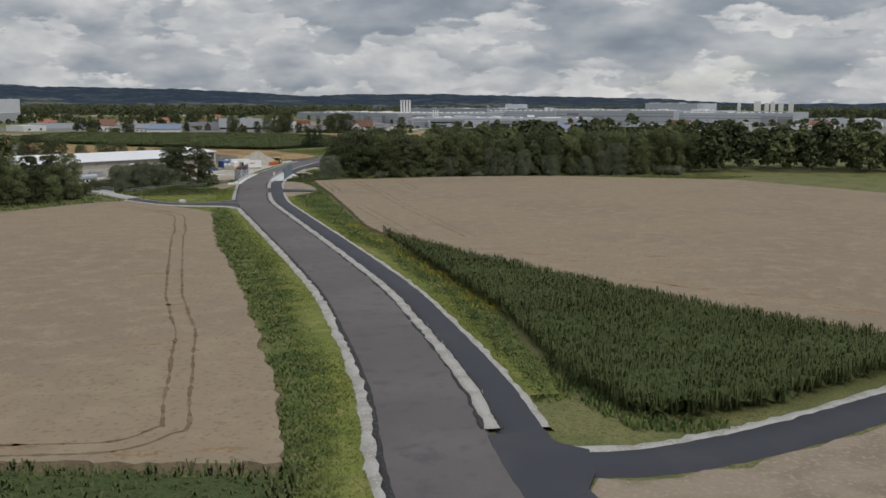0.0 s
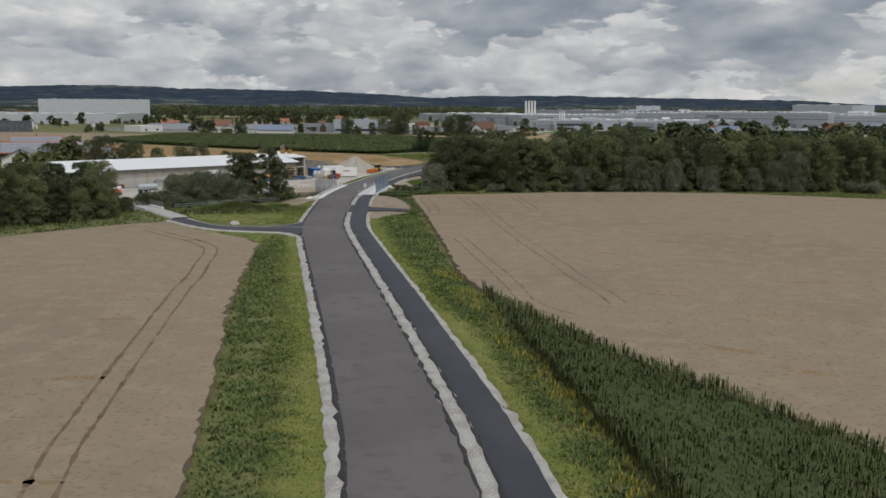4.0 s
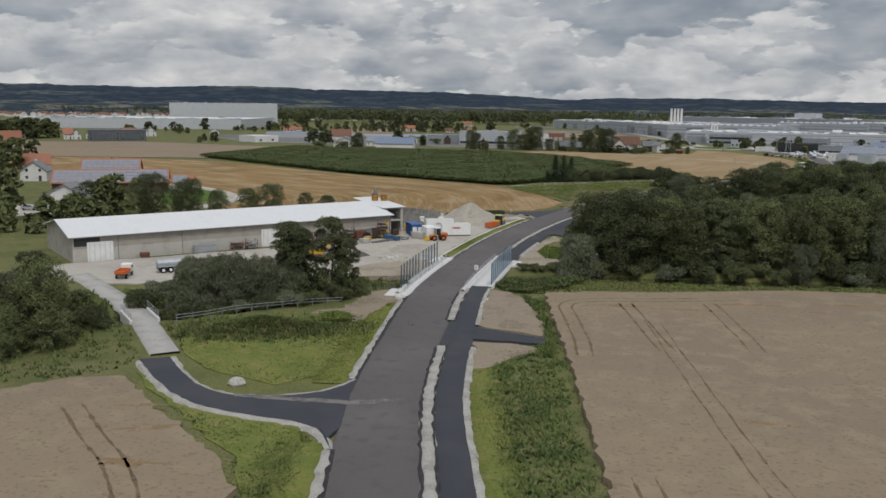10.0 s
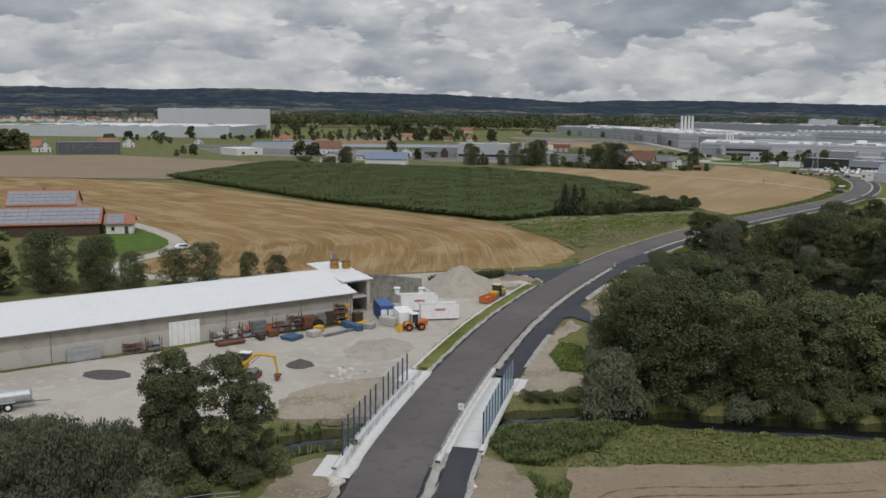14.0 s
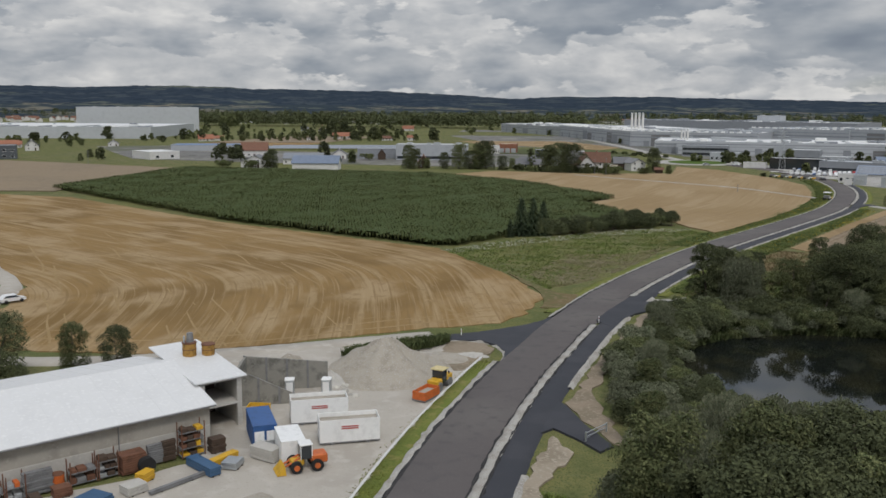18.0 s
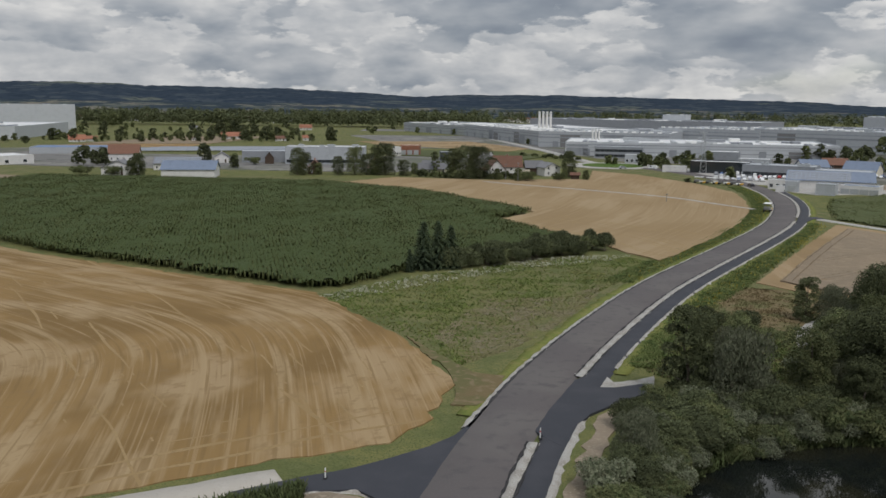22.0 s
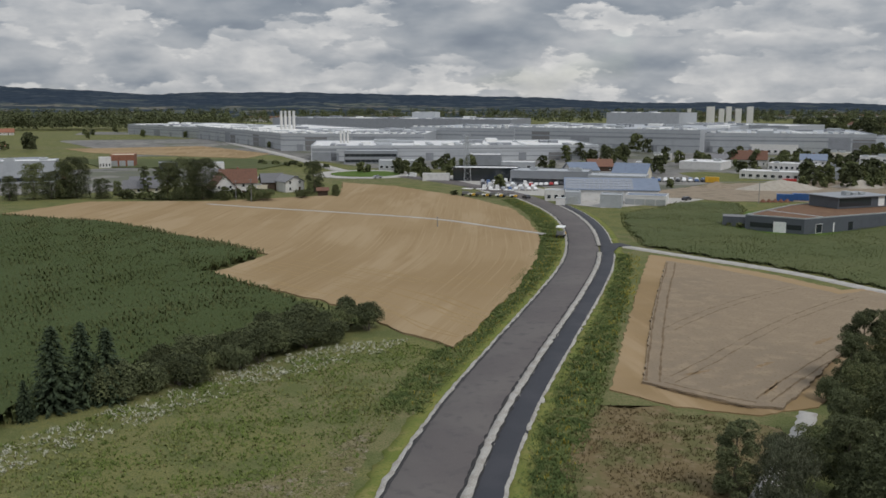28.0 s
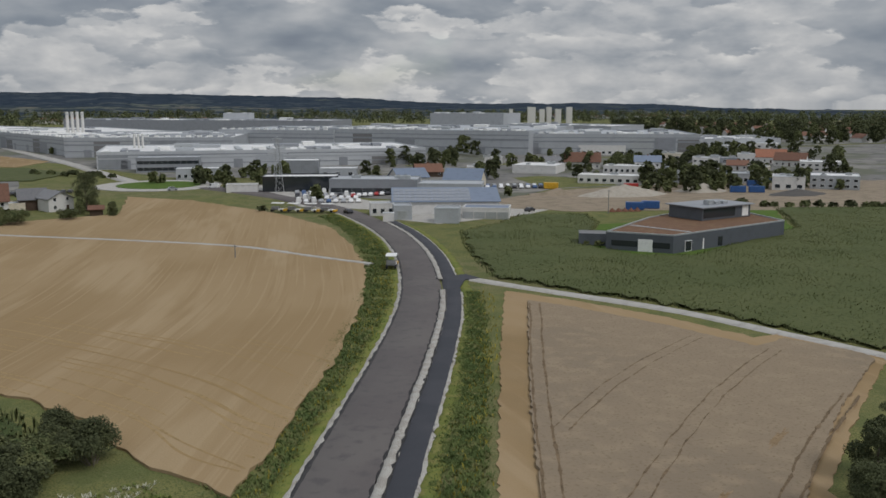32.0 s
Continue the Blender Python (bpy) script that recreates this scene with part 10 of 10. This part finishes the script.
blades("verge_weed_clump", scattered([(-63.8, 232), (-62.3, 234), (-59.8, 233), (-58.6, 229.5), (-62, 228)], 1600, 869), 0.7, 0.05, 5, MEADOW_BLADE, 870, "tall green weeds beside the verge", "weeds", lean=0.8)
RING = np.stack([POND[0] + POND[2] * np.sqrt(rng(891).uniform(0.94, 1.55, 16000)) * np.cos(rng(892).uniform(0, 6.283, 16000)), POND[1] + POND[3] * np.sqrt(rng(891).uniform(0.94, 1.55, 16000)) * np.sin(rng(892).uniform(0, 6.283, 16000))], 1)
blades("pond_rim_weeds", RING[near_line(RING[:, 0], RING[:, 1], ROAD[::4]) > 12.5], 0.9, 0.09, 4, RIM_WEED, 893, "dark rank weeds round the pond", "weeds", lean=1.0)
PATCH = [(-40.8, 255.2), (-37.7, 251.9), (-33.9, 239.0), (-32.0, 233.0), (-31.3, 226.1), (-29.7, 222.3), (-31.3, 221.7), (-33.0, 225.6), (-32.8, 230.9), (-36.4, 242.8), (-39.6, 251.3)]
blades("corner_weeds", scattered(PATCH, 5200, 845, 0.0), 0.5, 0.08, 3, WEED, 846, "tall weeds beside the wheat", "weeds")
blades("mound_dry_grass", round_mound(5000, 851, 1.0), 0.5, 0.05, 4, DRY, 852, "dry brown grass on the earth mound", "grass", 0.6, over=on_mound)
blades("mound_weeds", round_mound(9000, 847, 1.15), 0.55, 0.06, 4, WEED, 848, "tall weeds on the earth mound", "weeds", 0.8, over=on_mound)
blades("yard_bank_weeds", scattered([(-78.6, 342), (-77.5, 344.9), (-73.7, 349.6), (-69.8, 352.2), (-66.2, 355.2), (-65.2, 353), (-67.4, 349), (-71.1, 345.8), (-75.7, 341.6)], 4200, 895), 0.9, 0.08, 4, RIM_WEED, 896, "tall dark weeds on the earth bank in the yard", "weeds", 0.7, over=lambda x, y: 0.35 + 0 * x)
blades("maize_skirt", scattered([(8.6, 78), (9.4, 66), (13.4, 58.4), (20, 57.6), (20, 60), (14, 61.5), (11, 69)], 1800, 849), 0.5, 0.1, 3, WEED, 850, "weeds at the foot of the maize", "weeds")

# wheel ruts in the wheat
def ruts(name, pts, z, gap=1.9, wide=0.36, mat=RUT, label="pair of dark wheel ruts through the wheat", seed=0):
    line = spline(pts, 0.8)
    line = line + np.stack([0.12 * wobble(line[:, 0], line[:, 1], 14.0, seed), 0.12 * wobble(line[:, 1], line[:, 0], 9.0, seed + 1)], 1)
    for k, o in enumerate((-gap / 2, gap / 2)):
        r = rng(seed + k)
        n = sides_of(line)
        w = wide / 2 * (0.55 + 0.6 * np.abs(wobble(line[:, 0] * 3, line[:, 1] * 3, 8.0, seed + k))) + r.normal(0, 0.05, len(line))
        a, b = line + n * (o - w)[:, None], line + n * (o + w)[:, None]
        v = np.stack([np.c_[a, np.full(len(a), z)], np.c_[b, np.full(len(b), z)]], 1).reshape(-1, 3)
        i = np.arange(0, len(v) - 2, 2)[:, None]
        tagged(new(name, array_mesh(name, v, i + [0, 1, 3, 2], mat)), label, "wheel rut", kind="stuff")


TOP = 0.626
for k, pts in enumerate((
    [(-70.1, 189.8), (-63.0, 183.7), (-57.9, 179.5), (-54.5, 176.1), (-52.0, 172.6), (-50.2, 168.1), (-48.7, 162.5), (-47.3, 158.2), (-45.7, 152.7), (-44.2, 147.1), (-43.1, 142.4), (-31.8, 102.9), (-27.5, 90.3), (-24.4, 81.5), (-21.8, 71.3), (-19.8, 63.6), (-18.1, 57.2), (-18.6, 56.5), (-21, 53.6), (-30, 52.8), (-60, 52)],
    [(-17.8, 189.4), (-13.9, 176.4), (-9.6, 161.7), (-6.9, 151.7), (-5.1, 144.8), (-2.5, 140.3), (0.7, 137.4)],
    [(-20.4, 242.4), (-10.4, 198.7), (-3.3, 172.8), (0.7, 158.3), (3.2, 150.4), (4.8, 144.3)],
    [(-26.5, 222.2), (-28.8, 232.4), (-31.3, 241.7), (-32.7, 246.8), (-31.7, 250.4), (-27.3, 252.9), (-18.9, 255.7), (-9.0, 260.0)],
    [(-24.6, 251.6), (-21.7, 241.3), (-17.6, 226.8)],
    [(-12.9, 254.9), (-9.6, 240.3), (-7.5, 229.8)],
    [(44.5, 548.7), (30.8, 520.6), (19.2, 495.9), (11.3, 478.4), (5.6, 465.3)],
    [(57.7, 519.0), (44.0, 511.0), (30.6, 501.4), (18.4, 490.6)],
    [(63.8, 508.8), (50.3, 500.1), (35.2, 488.8), (17.9, 473.6), (7.4, 464.8)],
    [(58.5, 488.9), (43.8, 478.7), (31.5, 469.0), (22.6, 461.6), (16.1, 455.8)],
    [(6.1, 464.2), (8.8, 460.6), (11.8, 457.0), (14.8, 454.4)])):
    thin = k in (1, 2, 7, 8)
    ruts("wheel_rut", pts, TOP if k < 6 else 0.456, 1.8, 0.22 if thin else 0.36, seed=860 + 4 * k)


def lodged(spots, z, seed, label):
    """Ragged patches where wind has flattened the grain."""
    r = rng(seed)
    for x, y, rx, ry, turn in spots:
        n = 26
        c, s = math.cos(radians(turn)), math.sin(radians(turn))
        pts = []
        for i in range(n):
            a = 6.28319 * i / n
            k = r.uniform(0.45, 1.15)
            u, v = rx * k * math.cos(a), ry * k * math.sin(a)
            pts.append((x + c * u - s * v, y + s * u + c * v))
        single("flattened_patch", Shape().add([(a, b, z) for a, b in pts], [tuple(range(n))]), LODGED, label, "flattened grain", "stuff")


lodged([(26, 107, 4.5, 0.7, -40), (30, 104, 3.5, 0.9, -35), (36, 100, 3.0, 0.8, -30), (41, 98, 2.8, 0.7, -25), (34, 118, 3.2, 0.6, 20), (31, 126, 2.4, 0.6, 10), (20, 142, 4.0, 0.5, 10), (10, 150, 3.5, 0.5, -10), (28, 160, 5.0, 0.5, 5), (46, 150, 3.2, 0.5, 8), (4, 178, 4.0, 0.5, -15), (16, 190, 5.0, 0.6, 5), (34, 200, 6.0, 0.6, 0), (52, 180, 5.0, 0.6, 0), (-8, 205, 3.0, 0.5, 0), (60, 220, 7.0, 0.7, -5), (44, 92, 3.5, 1.0, -40), (48, 90, 2.4, 0.9, -40), (13, 128, 3.2, 0.8, -25), (18, 122, 2.6, 0.8, -30), (-16, 250, 6, 0.7, 8), (0, 254, 5, 0.7, 8), (-24, 250, 5, 0.9, 12), (-8, 256, 7, 0.9, 14), (8, 261, 8, 1.0, 14), (24, 264, 8, 1.1, 10), (42, 264, 9, 1.2, -6), (60, 260, 8, 1.0, -8), (14, 250, 6, 0.7, 8), (34, 252, 7, 0.8, 0)], TOP, 900, "flattened wheat patch")
lodged([(-30, 94, 2.6, 0.4, 5), (-37, 112, 3.0, 0.5, 10), (-44, 130, 3.0, 0.4, 10), (-26, 78, 3.4, 0.35, 20), (-46, 150, 2.8, 0.4, 10), (-60, 187, 3.0, 0.7, 30), (-57, 180, 3.2, 0.9, 10), (-64, 192, 2.4, 0.6, 20), (-50, 141, 2.4, 0.4, 0), (-14, 53, 2.0, 0.5, 5), (-19, 52.4, 2.6, 0.6, 0), (-27, 53.4, 3.0, 0.5, 0)], TOP, 901, "flattened wheat patch")
lodged([(13, 468, 3.0, 0.5, 20), (24, 470, 3.0, 0.5, 30), (40, 480.5, 4.0, 0.6, 35), (20, 460.5, 4.0, 0.5, 45)], 0.456, 902, "flattened wheat patch")


# harvest lines on the cut fields
def straw_rows(name, area, guide, offsets, level, wide, seed, label, mat=STRAW, shift=(0.5, -0.87)):
    """Ragged lines of straw side by side with a guide line, kept inside an outline."""
    line = spline(guide, 1.2)
    n = sides_of(line)
    r = rng(seed)
    vs = []
    for k, d in enumerate(offsets):
        p = line + (n * d if shift is None else np.array(shift) * d) + n * (0.5 * wobble(line[:, 0], line[:, 1], 30.0, seed + k))[:, None]
        w = wide * r.uniform(0.35, 1.5) * (0.75 + 0.55 * wobble(line[:, 0] + 31 * k, line[:, 1], 40.0, seed)) * r.uniform(0.85, 1.1, len(line))
        z = level + 0.004 * (k % 4)
        ok = inside(p, area) & (w > 0.12) & (np.r_[np.sum(np.diff(p, axis=0) * np.diff(line, axis=0), 1), 1] > 0)
        a, b = np.c_[p - n * w[:, None], np.full(len(p), z)], np.c_[p + n * w[:, None], np.full(len(p), z)]
        both = ok[:-1] & ok[1:]
        vs.append(np.stack([a[:-1], b[:-1], b[1:], a[1:]], 1)[both])
    v = np.concatenate(vs).reshape(-1, 3)
    tagged(new(name, array_mesh(name, v, np.arange(len(v)).reshape(-1, 4), mat)), label, "straw", kind="stuff")


STUB_EDGE = [(-345, 528), (-250, 519.5), (-164, 470), (-120, 451.5), (-88, 438), (-66, 409), (-57, 392)]
straw_rows("straw_edge_rows", STUB, STUB_EDGE, [1.0 + 1.9 * k + 0.4 * math.sin(k * 2.3) for k in range(8)], 0.066, 0.20, 1001, "pale straw rows along the curved field edge", shift=None)
straw_rows("straw_rows", STUB, [(-103.9, 444.6), (-88.6, 427.3), (-72.5, 404.4), (-62.7, 389.1), (-58.6, 381.6), (-38, 350)], [3.1 * k + 1.2 * math.sin(k * 2.1) for k in range(-3, 12)], 0.066, 0.14, 1050, "pale straight straw rows on the stubble", shift=(-0.80, -0.60))
straw_rows("straw_rows_west", STUB, [(-176, 452), (-164, 440), (-147.9, 423.0), (-127.2, 398.3), (-109.0, 375.1), (-96.5, 358.6), (-84, 342)], [4.4 * k + 1.6 * math.sin(k * 1.3) for k in range(-7, 34)], 0.068, 0.15, 1060, "pale curved straw rows on the stubble", shift=(-0.86, -0.5))
straw_rows("tramline", STUB, [(-104.4, 419.3), (-92.0, 404.2), (-80.7, 388.1), (-75.8, 380.6)], [0.0, 1.9, 27.0, 28.9], 0.085, 0.14, 1030, "pale wheel tracks across the stubble", shift=(-0.80, -0.60))
straw_rows("straw_headland", STUB, [(-57, 374), (-73, 362.5), (-93, 347), (-110, 338), (-140, 334.5)], [-1.2 - 2.3 * k - 0.6 * math.sin(k * 2.0) for k in range(6)], 0.07, 0.24, 1040, "pale straw rows along the field edge", shift=(0.5, -0.87))
straw_rows("gold_edge_rows", GOLD, [(-62, 553), (-45, 533), (-31, 513.5), (-24, 497), (-18.5, 488)], [1.0 + 2.3 * k + 0.7 * math.sin(k * 1.9) for k in range(16)], 0.305, 0.22, 1120, "golden straw rows along the field edge", STRAW, (0.80, 0.60))
for k, (ya, yb) in enumerate(((56.5, 222), (234, 252), (288, 371), (394, 568), (577, 668))):
    ribbon("crumb_edge_strip_%d" % (k + 1), ROAD, 3.34, 3.60, ROAD_Z + 0.018, CRUMBS, "broken black asphalt edge beside the gravel strip", "road edge", jitter=0.09, seed=950 + k, y0=ya, y1=yb, cells=2)
    ribbon("crumb_edge_path_%d" % (k + 1), ROAD, 4.60, 4.80, ROAD_Z + 0.018, CRUMBS, "ragged black edge of the path beside the gravel strip", "road edge", jitter=0.08, seed=970 + k, y0=ya, y1=yb, cells=2)
